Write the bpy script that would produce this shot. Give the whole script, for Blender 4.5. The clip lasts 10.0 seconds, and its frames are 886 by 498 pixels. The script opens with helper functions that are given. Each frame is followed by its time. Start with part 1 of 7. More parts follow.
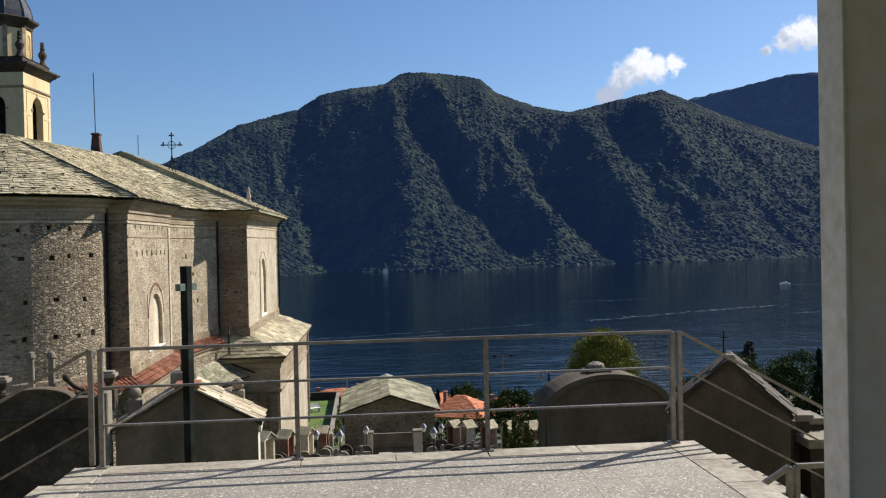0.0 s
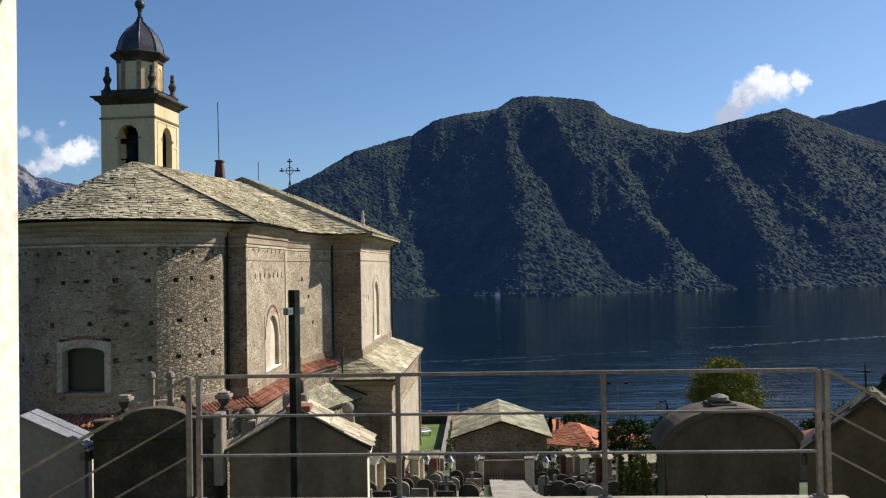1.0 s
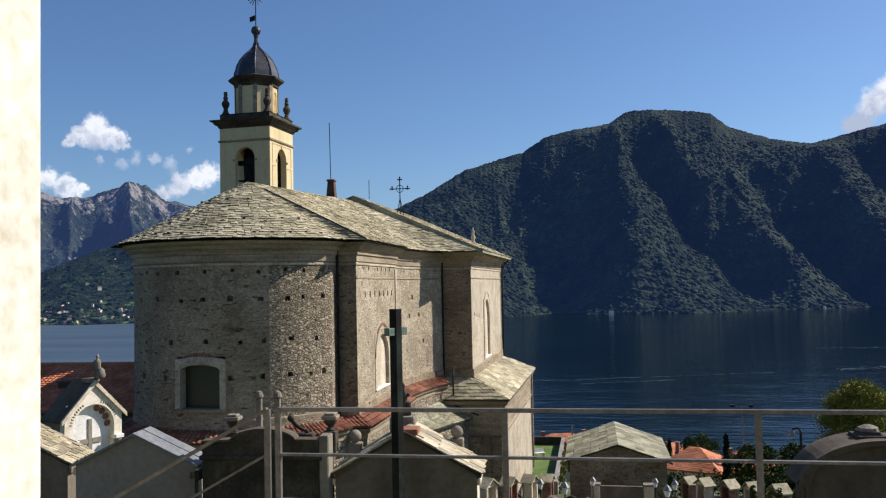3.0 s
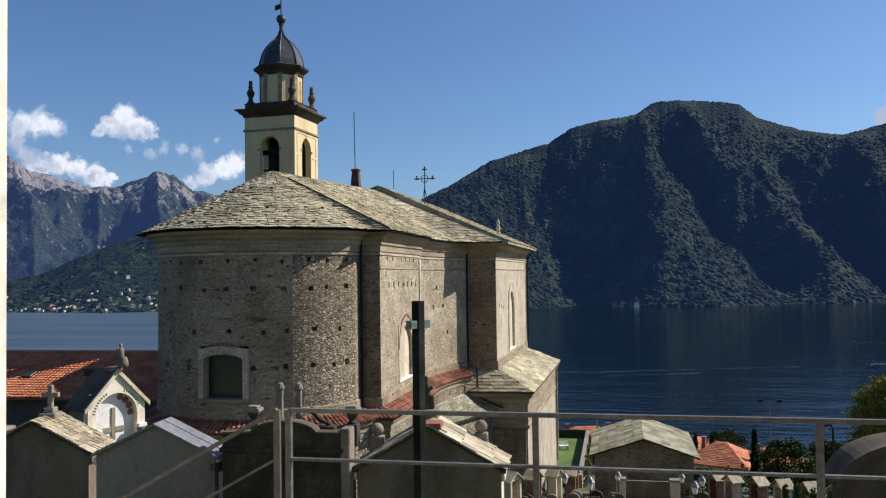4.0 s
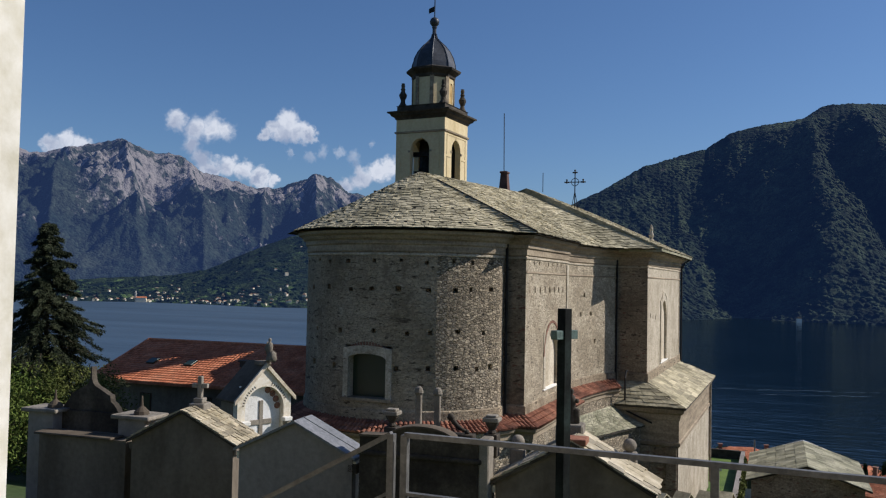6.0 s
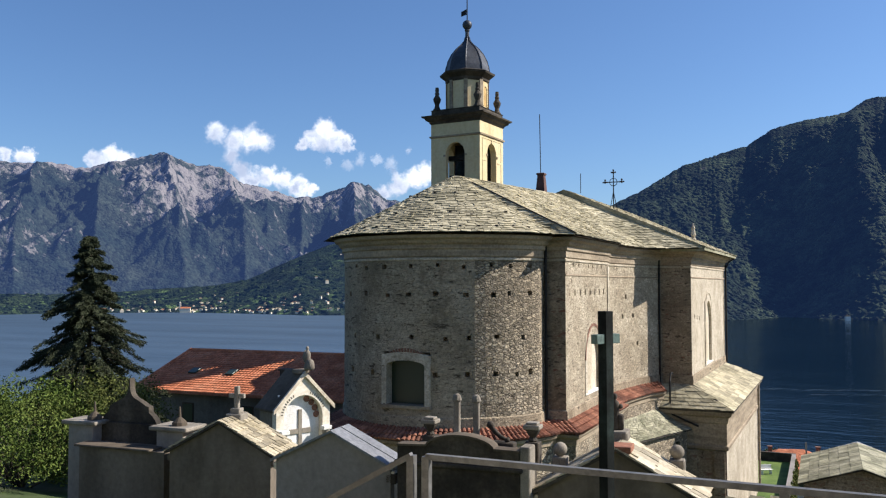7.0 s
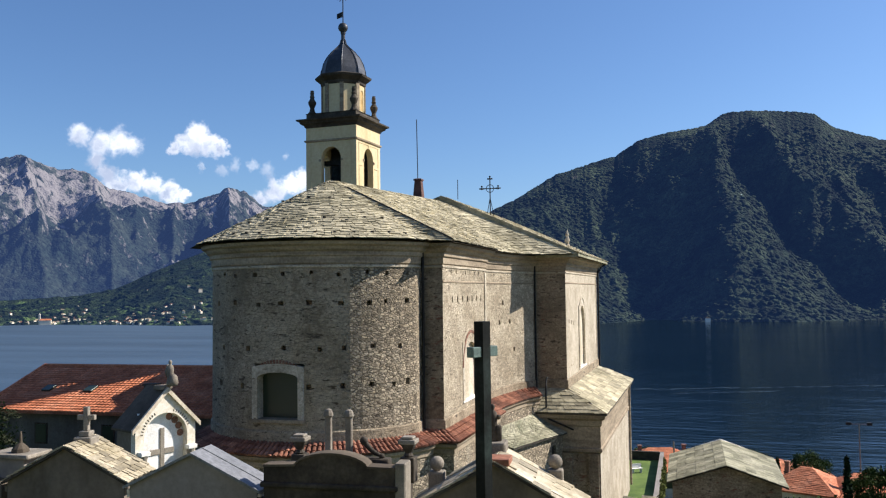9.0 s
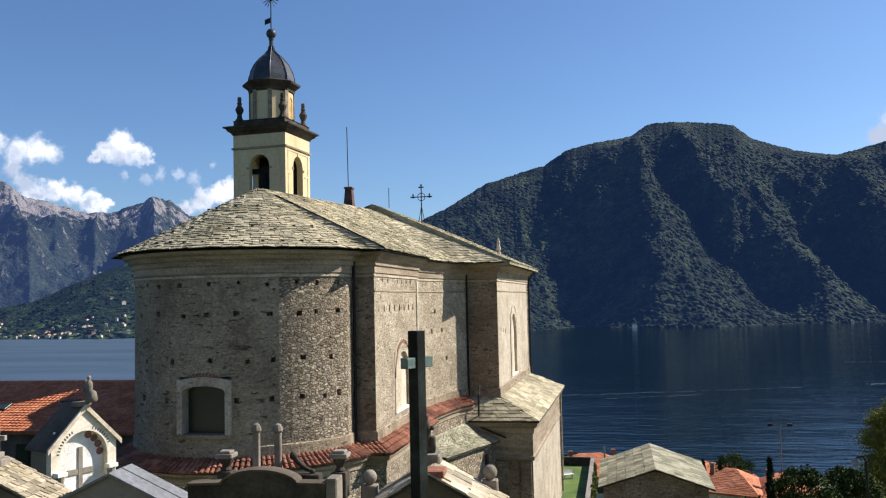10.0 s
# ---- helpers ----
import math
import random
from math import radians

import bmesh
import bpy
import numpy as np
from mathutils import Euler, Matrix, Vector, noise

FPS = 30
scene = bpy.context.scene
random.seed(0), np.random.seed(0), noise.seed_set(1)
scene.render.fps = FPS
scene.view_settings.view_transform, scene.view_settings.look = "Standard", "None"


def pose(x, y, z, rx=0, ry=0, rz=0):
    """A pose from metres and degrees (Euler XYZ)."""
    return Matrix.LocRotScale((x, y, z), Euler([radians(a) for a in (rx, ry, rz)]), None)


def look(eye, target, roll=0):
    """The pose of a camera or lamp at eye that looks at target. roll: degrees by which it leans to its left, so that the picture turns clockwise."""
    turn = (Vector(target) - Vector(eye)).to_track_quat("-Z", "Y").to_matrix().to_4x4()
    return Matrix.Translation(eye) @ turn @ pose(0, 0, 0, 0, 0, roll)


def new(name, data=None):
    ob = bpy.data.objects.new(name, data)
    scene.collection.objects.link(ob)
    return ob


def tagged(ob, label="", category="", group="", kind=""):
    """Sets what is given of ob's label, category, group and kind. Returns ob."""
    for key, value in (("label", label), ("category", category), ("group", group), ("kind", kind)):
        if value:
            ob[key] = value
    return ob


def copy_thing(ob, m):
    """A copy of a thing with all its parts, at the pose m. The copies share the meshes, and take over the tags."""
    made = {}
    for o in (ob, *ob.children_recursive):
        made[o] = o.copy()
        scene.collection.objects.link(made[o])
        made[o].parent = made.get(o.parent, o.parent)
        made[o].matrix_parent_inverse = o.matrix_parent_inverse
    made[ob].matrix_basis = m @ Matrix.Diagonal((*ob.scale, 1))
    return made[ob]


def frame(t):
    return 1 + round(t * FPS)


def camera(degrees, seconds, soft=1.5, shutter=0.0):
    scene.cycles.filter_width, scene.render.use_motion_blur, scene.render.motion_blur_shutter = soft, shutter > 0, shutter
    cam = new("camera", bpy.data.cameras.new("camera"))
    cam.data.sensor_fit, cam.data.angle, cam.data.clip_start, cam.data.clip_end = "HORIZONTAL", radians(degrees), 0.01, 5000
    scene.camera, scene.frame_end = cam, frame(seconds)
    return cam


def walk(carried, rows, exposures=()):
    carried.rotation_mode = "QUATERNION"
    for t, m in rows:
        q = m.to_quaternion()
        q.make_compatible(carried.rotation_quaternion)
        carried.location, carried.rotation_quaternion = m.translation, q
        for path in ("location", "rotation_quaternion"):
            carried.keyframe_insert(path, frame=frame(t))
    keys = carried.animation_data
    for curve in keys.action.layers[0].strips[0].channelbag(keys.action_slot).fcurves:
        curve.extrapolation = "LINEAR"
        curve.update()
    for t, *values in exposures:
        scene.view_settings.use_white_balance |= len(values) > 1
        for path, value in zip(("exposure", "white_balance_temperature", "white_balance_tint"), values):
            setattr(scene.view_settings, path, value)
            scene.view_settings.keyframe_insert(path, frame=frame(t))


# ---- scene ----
cam = camera(56.1, 10.0, soft=1.2)
PATH = [
    (0, (0.437, -0.752, 1.896), (0.622, 1.24, 1.873), -1.2),
    (0.5, (0.478, -0.485, 1.881), (0.564, 1.513, 1.878), -1.3),
    (1, (0.485, -0.225, 1.905), (0.402, 1.772, 1.944), -1.0),
    (1.5, (0.437, 0.009, 1.894), (0.24, 1.998, 1.959), -1.2),
    (2, (0.413, 0.252, 1.91), (0.169, 2.236, 1.987), -1.4),
    (2.5, (0.457, 0.536, 1.889), (0.151, 2.51, 1.982), -1.4),
    (4, (0.325, 1.329, 1.896), (-0.081, 3.286, 1.962), -0.8),
    (4.5, (0.325, 1.578, 1.881), (-0.148, 3.52, 1.949), -0.6),
    (5, (0.313, 1.812, 1.886), (-0.268, 3.724, 1.951), 0.5),
    (5.5, (0.185, 2.102, 1.867), (-0.486, 3.984, 1.932), 1.2),
    (6, (0.079, 2.344, 1.882), (-0.666, 4.199, 1.958), 1.1),
    (6.2, (0.066, 2.387, 1.869), (-0.715, 4.227, 1.943), 0.9),
    (7.3, (-0.108, 3.076, 1.867), (-0.942, 4.891, 1.963), -0.1),
    (7.5, (-0.17, 3.195, 1.871), (-0.97, 5.024, 1.996), -0.2),
    (8, (-0.27, 3.408, 1.887), (-0.975, 5.27, 2.078), -0.8),
    (8.5, (-0.264, 3.58, 1.888), (-0.903, 5.468, 2.045), -1.3),
    (9, (-0.253, 3.816, 1.888), (-0.811, 5.734, 1.99), -0.7),
    (9.5, (-0.276, 3.959, 1.866), (-0.753, 5.9, 1.939), -0.6),
    (10, (-0.367, 4.171, 1.879), (-0.764, 6.128, 2.0), -1.3),
]
walk(cam, [(t, look(eye, target, roll)) for t, eye, target, roll in PATH],
     exposures=[(0, 0.55, 6060, 11), (2.5, 0.52, 6000, 12), (4, 0.44, 5900, 12), (4.5, 0.48, 5900, 12), (5, 0.32, 5800, 12), (5.5, 0.14, 5720, 12), (6, 0.06, 5720, 12), (6.2, 0.2, 5740, 12), (7.3, 0.8, 5860, 12), (8.5, 0.78, 5840, 12), (10, 0.74, 5960, 12)])

# ---- light ----
SUN_AZ, SUN_EL = 58.0, 37.5
world = bpy.data.worlds.new("sky")
scene.world = world
world.use_nodes = True
wn, wl = world.node_tree.nodes, world.node_tree.links
sky = wn.new("ShaderNodeTexSky")
sky.sky_type, sky.sun_disc = "NISHITA", False
sky.sun_elevation, sky.sun_rotation = radians(SUN_EL), radians(SUN_AZ)
sky.air_density, sky.dust_density, sky.ozone_density = 1.0, 0.5, 6.0
wl.new(sky.outputs[0], wn["Background"].inputs[0])
wn["Background"].inputs[1].default_value = 0.072
sun = new("sun", bpy.data.lights.new("sun", "SUN"))
sun.data.energy, sun.data.angle, sun.data.color = 5.0, radians(0.5), (1.0, 0.885, 0.72)
sx, sy = math.sin(radians(SUN_AZ)), math.cos(radians(SUN_AZ))
sun.matrix_basis = look((sx * 50, sy * 50, 60), (sx * 50 - sx, sy * 50 - sy, 60 - math.tan(radians(SUN_EL))))

# ---- materials ----


def material(name, colors, scale=1.0, rough=0.85, metal=0.0, bump=0.3, fine=12.0, joints=None, spread=0.0, streak=None, spec=0.3, pits=None, depth=0.05, grain=0.75):
    """Two scales of noise between three base colours, with relief; joints: (scale, width, colour) of a broken stone pattern."""
    m = bpy.data.materials.new(name)
    m.use_nodes = True
    n, l = m.node_tree.nodes, m.node_tree.links
    b = n["Principled BSDF"]
    b.inputs["Roughness"].default_value, b.inputs["Metallic"].default_value = rough, metal
    b.inputs["Specular IOR Level"].default_value = spec
    tc = n.new("ShaderNodeTexCoord")
    info = n.new("ShaderNodeObjectInfo")
    mapping = n.new("ShaderNodeVectorMath")
    mapping.operation = "ADD"
    l.new(tc.outputs["Object"], mapping.inputs[0])
    l.new(info.outputs["Location"], mapping.inputs[1])
    co = mapping.outputs[0]
    big, small = n.new("ShaderNodeTexNoise"), n.new("ShaderNodeTexNoise")
    for node, s, d in ((big, scale, 5), (small, scale * fine, 6)):
        l.new(co, node.inputs["Vector"])
        node.inputs["Scale"].default_value, node.inputs["Detail"].default_value, node.inputs["Roughness"].default_value = s, d, 0.62
    if streak:
        mp = n.new("ShaderNodeMapping")
        l.new(co, mp.inputs[0])
        mp.inputs["Scale"].default_value = streak
        l.new(mp.outputs[0], big.inputs["Vector"])
    ramp = n.new("ShaderNodeValToRGB")
    e = ramp.color_ramp.elements
    e[0].position, e[0].color = 0.34, (*colors[0], 1)
    e[1].position, e[1].color = 0.68, (*colors[2], 1)
    mid = e.new(0.5)
    mid.color = (*colors[1], 1)
    l.new(big.outputs[0], ramp.inputs[0])
    mix = n.new("ShaderNodeMix")
    mix.data_type, mix.blend_type = "RGBA", "OVERLAY"
    mix.inputs[0].default_value = grain
    l.new(ramp.outputs[0], mix.inputs[6])
    l.new(small.outputs[0], mix.inputs[7])
    col, height = mix.outputs[2], small.outputs[0]
    if spread:
        hsv = n.new("ShaderNodeHueSaturation")
        geo = n.new("ShaderNodeNewGeometry")
        add = n.new("ShaderNodeMath")
        add.operation = "ADD"
        l.new(geo.outputs["Random Per Island"], add.inputs[0])
        l.new(info.outputs["Random"], add.inputs[1])
        fr = n.new("ShaderNodeMath")
        fr.operation = "FRACT"
        l.new(add.outputs[0], fr.inputs[0])
        mr = n.new("ShaderNodeMapRange")
        l.new(fr.outputs[0], mr.inputs[0])
        mr.inputs[3].default_value, mr.inputs[4].default_value = 1 - spread, 1 + spread
        l.new(mr.outputs[0], hsv.inputs["Value"])
        l.new(col, hsv.inputs["Color"])
        col = hsv.outputs[0]
    if joints:
        js, jw, jc = joints[:3]
        vo, wob, off = n.new("ShaderNodeTexVoronoi"), n.new("ShaderNodeTexNoise"), n.new("ShaderNodeVectorMath")
        vo.feature = "DISTANCE_TO_EDGE"
        wob.inputs["Scale"].default_value = js * 0.9
        l.new(co, wob.inputs["Vector"])
        off.operation = "MULTIPLY_ADD"
        l.new(wob.outputs["Color"], off.inputs[0])
        off.inputs[1].default_value = (0.5 / js,) * 3
        l.new(co, off.inputs[2])
        stretch = n.new("ShaderNodeVectorMath")
        stretch.operation = "MULTIPLY"
        l.new(off.outputs[0], stretch.inputs[0])
        stretch.inputs[1].default_value = (1, 1, joints[3] if len(joints) > 3 else 1.6)
        l.new(stretch.outputs[0], vo.inputs["Vector"])
        vo.inputs["Scale"].default_value = js
        cell = n.new("ShaderNodeTexVoronoi")
        l.new(stretch.outputs[0], cell.inputs["Vector"])
        cell.inputs["Scale"].default_value = js
        tone = n.new("ShaderNodeMapRange")
        sep = n.new("ShaderNodeSeparateColor")
        l.new(cell.outputs["Color"], sep.inputs[0])
        l.new(sep.outputs[0], tone.inputs[0])
        spreads = joints[4] if len(joints) > 4 else 0.36
        tone.inputs[3].default_value, tone.inputs[4].default_value = 1 - spreads, 1 + spreads
        mul = n.new("ShaderNodeVectorMath")
        mul.operation = "SCALE"
        l.new(col, mul.inputs[0])
        l.new(tone.outputs[0], mul.inputs["Scale"])
        edge = n.new("ShaderNodeMapRange")
        edge.interpolation_type = "SMOOTHSTEP"
        edge.inputs[1].default_value, edge.inputs[2].default_value = jw * 0.3, jw
        l.new(vo.outputs[0], edge.inputs[0])
        jm = n.new("ShaderNodeMix")
        jm.data_type = "RGBA"
        jm.inputs[6].default_value = (*jc, 1)
        l.new(edge.outputs[0], jm.inputs[0])
        l.new(mul.outputs[0], jm.inputs[7])
        col = jm.outputs[2]
        hm = n.new("ShaderNodeMath")
        hm.operation = "MULTIPLY_ADD"
        l.new(edge.outputs[0], hm.inputs[0])
        hm.inputs[1].default_value = 1.6
        l.new(small.outputs[0], hm.inputs[2])
        height = hm.outputs[0]
    for ps, lo, hi, pc, stretch_z in pits or ():
        pn, pm, pr, px = n.new("ShaderNodeTexNoise"), n.new("ShaderNodeMapping"), n.new("ShaderNodeMapRange"), n.new("ShaderNodeMix")
        pm.inputs["Scale"].default_value = (1, 1, stretch_z)
        l.new(co, pm.inputs[0])
        l.new(pm.outputs[0], pn.inputs["Vector"])
        pn.inputs["Scale"].default_value, pn.inputs["Detail"].default_value, pn.inputs["Roughness"].default_value = ps, 4, 0.6
        pr.inputs[1].default_value, pr.inputs[2].default_value = lo, hi
        l.new(pn.outputs[0], pr.inputs[0])
        px.data_type = "RGBA"
        l.new(pr.outputs[0], px.inputs[0])
        l.new(col, px.inputs[6])
        px.inputs[7].default_value = (*pc, 1)
        col = px.outputs[2]
    l.new(col, b.inputs["Base Color"])
    bp = n.new("ShaderNodeBump")
    bp.inputs["Strength"].default_value, bp.inputs["Distance"].default_value = bump, depth
    l.new(height, bp.inputs["Height"])
    l.new(bp.outputs[0], b.inputs["Normal"])
    return m


RUBBLE = material("rubble stone", ((0.268, 0.216, 0.144), (0.385, 0.317, 0.219), (0.536, 0.45, 0.325)), 0.35, joints=(4.6, 0.12, (0.21, 0.173, 0.122), 1.9, 0.42), bump=1.0, depth=0.13, fine=16, pits=((2.2, 0.61, 0.68, (0.12, 0.095, 0.065), 2.6), (0.5, 0.6, 0.75, (0.4, 0.345, 0.262), 1.0), (4.6, 0.62, 0.66, (0.1, 0.08, 0.055), 2.2)))
PLASTER_OLD = material("weathered plaster", ((0.24, 0.188, 0.122), (0.33, 0.265, 0.178), (0.41, 0.338, 0.238)), 0.45, joints=(3.2, 0.022, (0.17, 0.135, 0.09), 3.0, 0.13), bump=0.9, depth=0.09, fine=18, pits=((1.5, 0.6, 0.66, (0.085, 0.064, 0.042), 3.6), (0.7, 0.57, 0.72, (0.17, 0.132, 0.086), 0.5), (4.5, 0.63, 0.67, (0.1, 0.078, 0.052), 2.4)))
ASHLAR = material("pale limestone", ((0.32, 0.275, 0.2), (0.42, 0.365, 0.275), (0.51, 0.452, 0.355)), 0.6, joints=(2.2, 0.012, (0.3, 0.25, 0.17), 2.2, 0.07), bump=0.4, fine=16, pits=((2.8, 0.62, 0.69, (0.2, 0.155, 0.1), 2.0),))
FACING = material("worn pale facing", ((0.322, 0.265, 0.181), (0.426, 0.36, 0.256), (0.541, 0.465, 0.344)), 0.5, joints=(4.2, 0.05, (0.27, 0.225, 0.16), 1.9, 0.2), bump=0.9, depth=0.07, fine=16, pits=((2.0, 0.6, 0.67, (0.2, 0.162, 0.112), 2.2), (3.8, 0.63, 0.67, (0.1, 0.08, 0.055), 2.2)))
# Brown deepened so that church fronts turned from the sun carry their shade.
PIER = material("shade-toned weathered brown plaster", ((0.16, 0.122, 0.08), (0.24, 0.188, 0.125), (0.32, 0.26, 0.18)), 0.5, joints=(3.0, 0.025, (0.13, 0.1, 0.065), 2.6, 0.14), bump=0.6, fine=16, pits=((1.8, 0.6, 0.66, (0.17, 0.085, 0.055), 3.4), (2.6, 0.6, 0.66, (0.075, 0.056, 0.038), 2.6)))
CORNICE = material("cornice stone", ((0.19, 0.148, 0.1), (0.28, 0.225, 0.155), (0.37, 0.305, 0.215)), 0.7, bump=0.35, streak=(0.5, 0.5, 4))
SLATE = material("roof slate", ((0.227, 0.202, 0.125), (0.365, 0.324, 0.214), (0.503, 0.446, 0.303)), 0.5, spread=0.3, bump=0.4, fine=10)
SLATE_MOSS = material("mossy slate", ((0.142, 0.139, 0.085), (0.237, 0.226, 0.15), (0.342, 0.322, 0.23)), 0.9, spread=0.3, bump=0.4, fine=10)
SLATE_PALE = material("pale stone slab", ((0.246, 0.207, 0.129), (0.361, 0.311, 0.215), (0.476, 0.423, 0.318)), 0.8, spread=0.35, bump=0.3)
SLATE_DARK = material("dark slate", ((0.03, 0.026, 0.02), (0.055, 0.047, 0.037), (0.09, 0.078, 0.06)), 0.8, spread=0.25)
TILE = material("terracotta tile", ((0.1, 0.043, 0.028), (0.21, 0.085, 0.05), (0.35, 0.165, 0.1)), 0.7, spread=0.3, bump=0.3)
TILE_FAR = material("orange roof tile", ((0.34, 0.11, 0.05), (0.48, 0.17, 0.08), (0.56, 0.24, 0.13)), 0.6, spread=0.18, bump=0.3)
OCHRE = material("ochre stucco", ((0.5, 0.395, 0.21), (0.6, 0.49, 0.28), (0.67, 0.56, 0.345)), 0.4, grain=0.3, bump=0.12, streak=(1.2, 1.2, 0.25))
OCHRE_DEEP = material("deep ochre stucco", ((0.34, 0.22, 0.08), (0.46, 0.31, 0.12), (0.55, 0.39, 0.17)), 0.8, bump=0.12)
LEAD = material("lead sheet", ((0.03, 0.033, 0.04), (0.05, 0.055, 0.065), (0.08, 0.085, 0.1)), 0.8, rough=0.5, metal=0.35, bump=0.1)
STONE_DARK = material("blackened stone", ((0.024, 0.02, 0.015), (0.05, 0.041, 0.03), (0.1, 0.083, 0.062)), 0.9, bump=0.4)
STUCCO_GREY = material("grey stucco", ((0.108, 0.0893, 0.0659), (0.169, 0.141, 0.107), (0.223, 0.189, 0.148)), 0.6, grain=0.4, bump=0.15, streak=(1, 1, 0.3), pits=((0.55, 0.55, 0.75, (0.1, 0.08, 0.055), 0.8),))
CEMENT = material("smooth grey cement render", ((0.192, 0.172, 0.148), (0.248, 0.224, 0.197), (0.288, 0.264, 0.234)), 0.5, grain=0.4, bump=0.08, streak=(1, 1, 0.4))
CREAM = material("cream lime render", ((0.44, 0.375, 0.27), (0.54, 0.47, 0.355), (0.62, 0.55, 0.43)), 0.6, bump=0.12, streak=(1.5, 1.5, 0.4))
STUCCO_DIM = material("dark brown stucco", ((0.0594, 0.0464, 0.0321), (0.0994, 0.0788, 0.0554), (0.146, 0.117, 0.0841)), 0.7, grain=0.4, bump=0.2, streak=(1, 1, 0.4))
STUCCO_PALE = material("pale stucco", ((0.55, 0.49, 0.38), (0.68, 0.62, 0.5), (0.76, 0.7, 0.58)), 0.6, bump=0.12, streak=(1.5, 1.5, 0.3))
STUCCO_WHITE = material("white stucco", ((0.66, 0.64, 0.58), (0.78, 0.76, 0.70), (0.84, 0.82, 0.77)), 0.9, bump=0.1)
MARBLE = material("white marble", ((0.6, 0.59, 0.56), (0.74, 0.73, 0.70), (0.82, 0.81, 0.78)), 1.4, rough=0.5, bump=0.1)
GRANITE = material("grey granite", ((0.14, 0.12, 0.095), (0.22, 0.195, 0.155), (0.31, 0.275, 0.225)), 1.2, bump=0.25, fine=30)
PAVING = material("terrazzo paving", ((0.2, 0.186, 0.162), (0.26, 0.243, 0.213), (0.32, 0.3, 0.265)), 0.8, rough=0.75, bump=0.15, fine=60, pits=((46.0, 0.6, 0.62, (0.6, 0.58, 0.53), 1.0), (30.0, 0.62, 0.65, (0.11, 0.1, 0.086), 1.0), (1.6, 0.6, 0.75, (0.19, 0.175, 0.15), 1.0)))
KERB = material("slab border stone", ((0.241, 0.22, 0.184), (0.318, 0.295, 0.248), (0.387, 0.361, 0.313)), 1.1, bump=0.2)
SLATE_FLOOR = material("pale stone floor", ((0.42, 0.39, 0.33), (0.5, 0.47, 0.4), (0.58, 0.54, 0.47)), 1.0, rough=0.6, bump=0.08)
STEEL = material("grey painted steel", ((0.12, 0.118, 0.113), (0.155, 0.153, 0.147), (0.2, 0.197, 0.19)), 2.0, rough=0.45, metal=0.3, bump=0.05)
IRON = material("black iron", ((0.012, 0.012, 0.012), (0.02, 0.02, 0.019), (0.035, 0.032, 0.03)), 2.0, rough=0.6, metal=0.4, bump=0.1)
BRONZE = material("dark green patinated bronze", ((0.006, 0.007, 0.007), (0.012, 0.014, 0.013), (0.025, 0.035, 0.032)), 1.6, rough=0.7, metal=0.0, bump=0.1, spec=0.08)
PATINA = material("green copper patina", ((0.06, 0.095, 0.085), (0.09, 0.135, 0.12), (0.13, 0.18, 0.165)), 2.0, rough=0.7)
BRICK = material("old brick", ((0.16, 0.07, 0.045), (0.24, 0.11, 0.07), (0.3, 0.15, 0.1)), 1.5, joints=(7.0, 0.06, (0.2, 0.16, 0.13), 1.8))
BRICK_DARK = material("sooty brick", ((0.06, 0.032, 0.026), (0.1, 0.052, 0.042), (0.14, 0.08, 0.066)), 1.5, bump=0.3)
WHITE_PAINT = material("cream white paint", ((0.62, 0.6, 0.525), (0.66, 0.64, 0.56), (0.69, 0.67, 0.595)), 0.8, bump=0.04, rough=0.7)
GREY_PAINT = material("pale taupe wall paint", ((0.814, 0.774, 0.678), (0.859, 0.814, 0.723), (0.904, 0.859, 0.768)), 0.5, bump=0.04, rough=0.8)
TIMBER = material("dark timber", ((0.04, 0.028, 0.018), (0.07, 0.05, 0.033), (0.11, 0.08, 0.055)), 1.0, streak=(8, 1, 1))
GRASS = material("mown grass", ((0.06, 0.105, 0.0168), (0.0975, 0.15, 0.0252), (0.143, 0.203, 0.042)), 0.4, bump=0.6, fine=25)
EARTH = material("gravel and rough grass", ((0.03, 0.055, 0.012), (0.05, 0.075, 0.022), (0.12, 0.11, 0.075)), 0.12, bump=0.6, fine=30)
GLASS = bpy.data.materials.new("window glass")
GLASS.use_nodes = True
g = GLASS.node_tree.nodes["Principled BSDF"]
g.inputs["Base Color"].default_value = (0.02, 0.034, 0.02, 1)
g.inputs["Roughness"].default_value = 0.35


def leafy(name, dark, light, scale=0.6):
    m = material(name, (dark, tuple((a + b) / 2 for a, b in zip(dark, light)), light), scale, rough=0.85, spread=0.35, bump=0.2, spec=0.08)
    return m


LEAF = leafy("broad leaves", (0.022, 0.038, 0.01), (0.06, 0.085, 0.022))
LEAF_YELLOW = leafy("yellowing leaves", (0.112, 0.125, 0.0192), (0.275, 0.263, 0.054))
LEAF_OLIVE = leafy("olive shrub leaves", (0.045, 0.058, 0.014), (0.14, 0.155, 0.045))
LEAF_SHRUB = leafy("fresh hedge leaves", (0.05, 0.08, 0.015), (0.15, 0.19, 0.045))
NEEDLE = leafy("spruce needles", (0.02, 0.027, 0.014), (0.065, 0.075, 0.042))
CYPRESS = leafy("cypress foliage", (0.008, 0.018, 0.008), (0.02, 0.038, 0.015))
BARK = material("bark", ((0.04, 0.03, 0.02), (0.07, 0.055, 0.04), (0.11, 0.09, 0.065)), 2.0, streak=(4, 4, 0.6))

# ---- mesh helpers ----


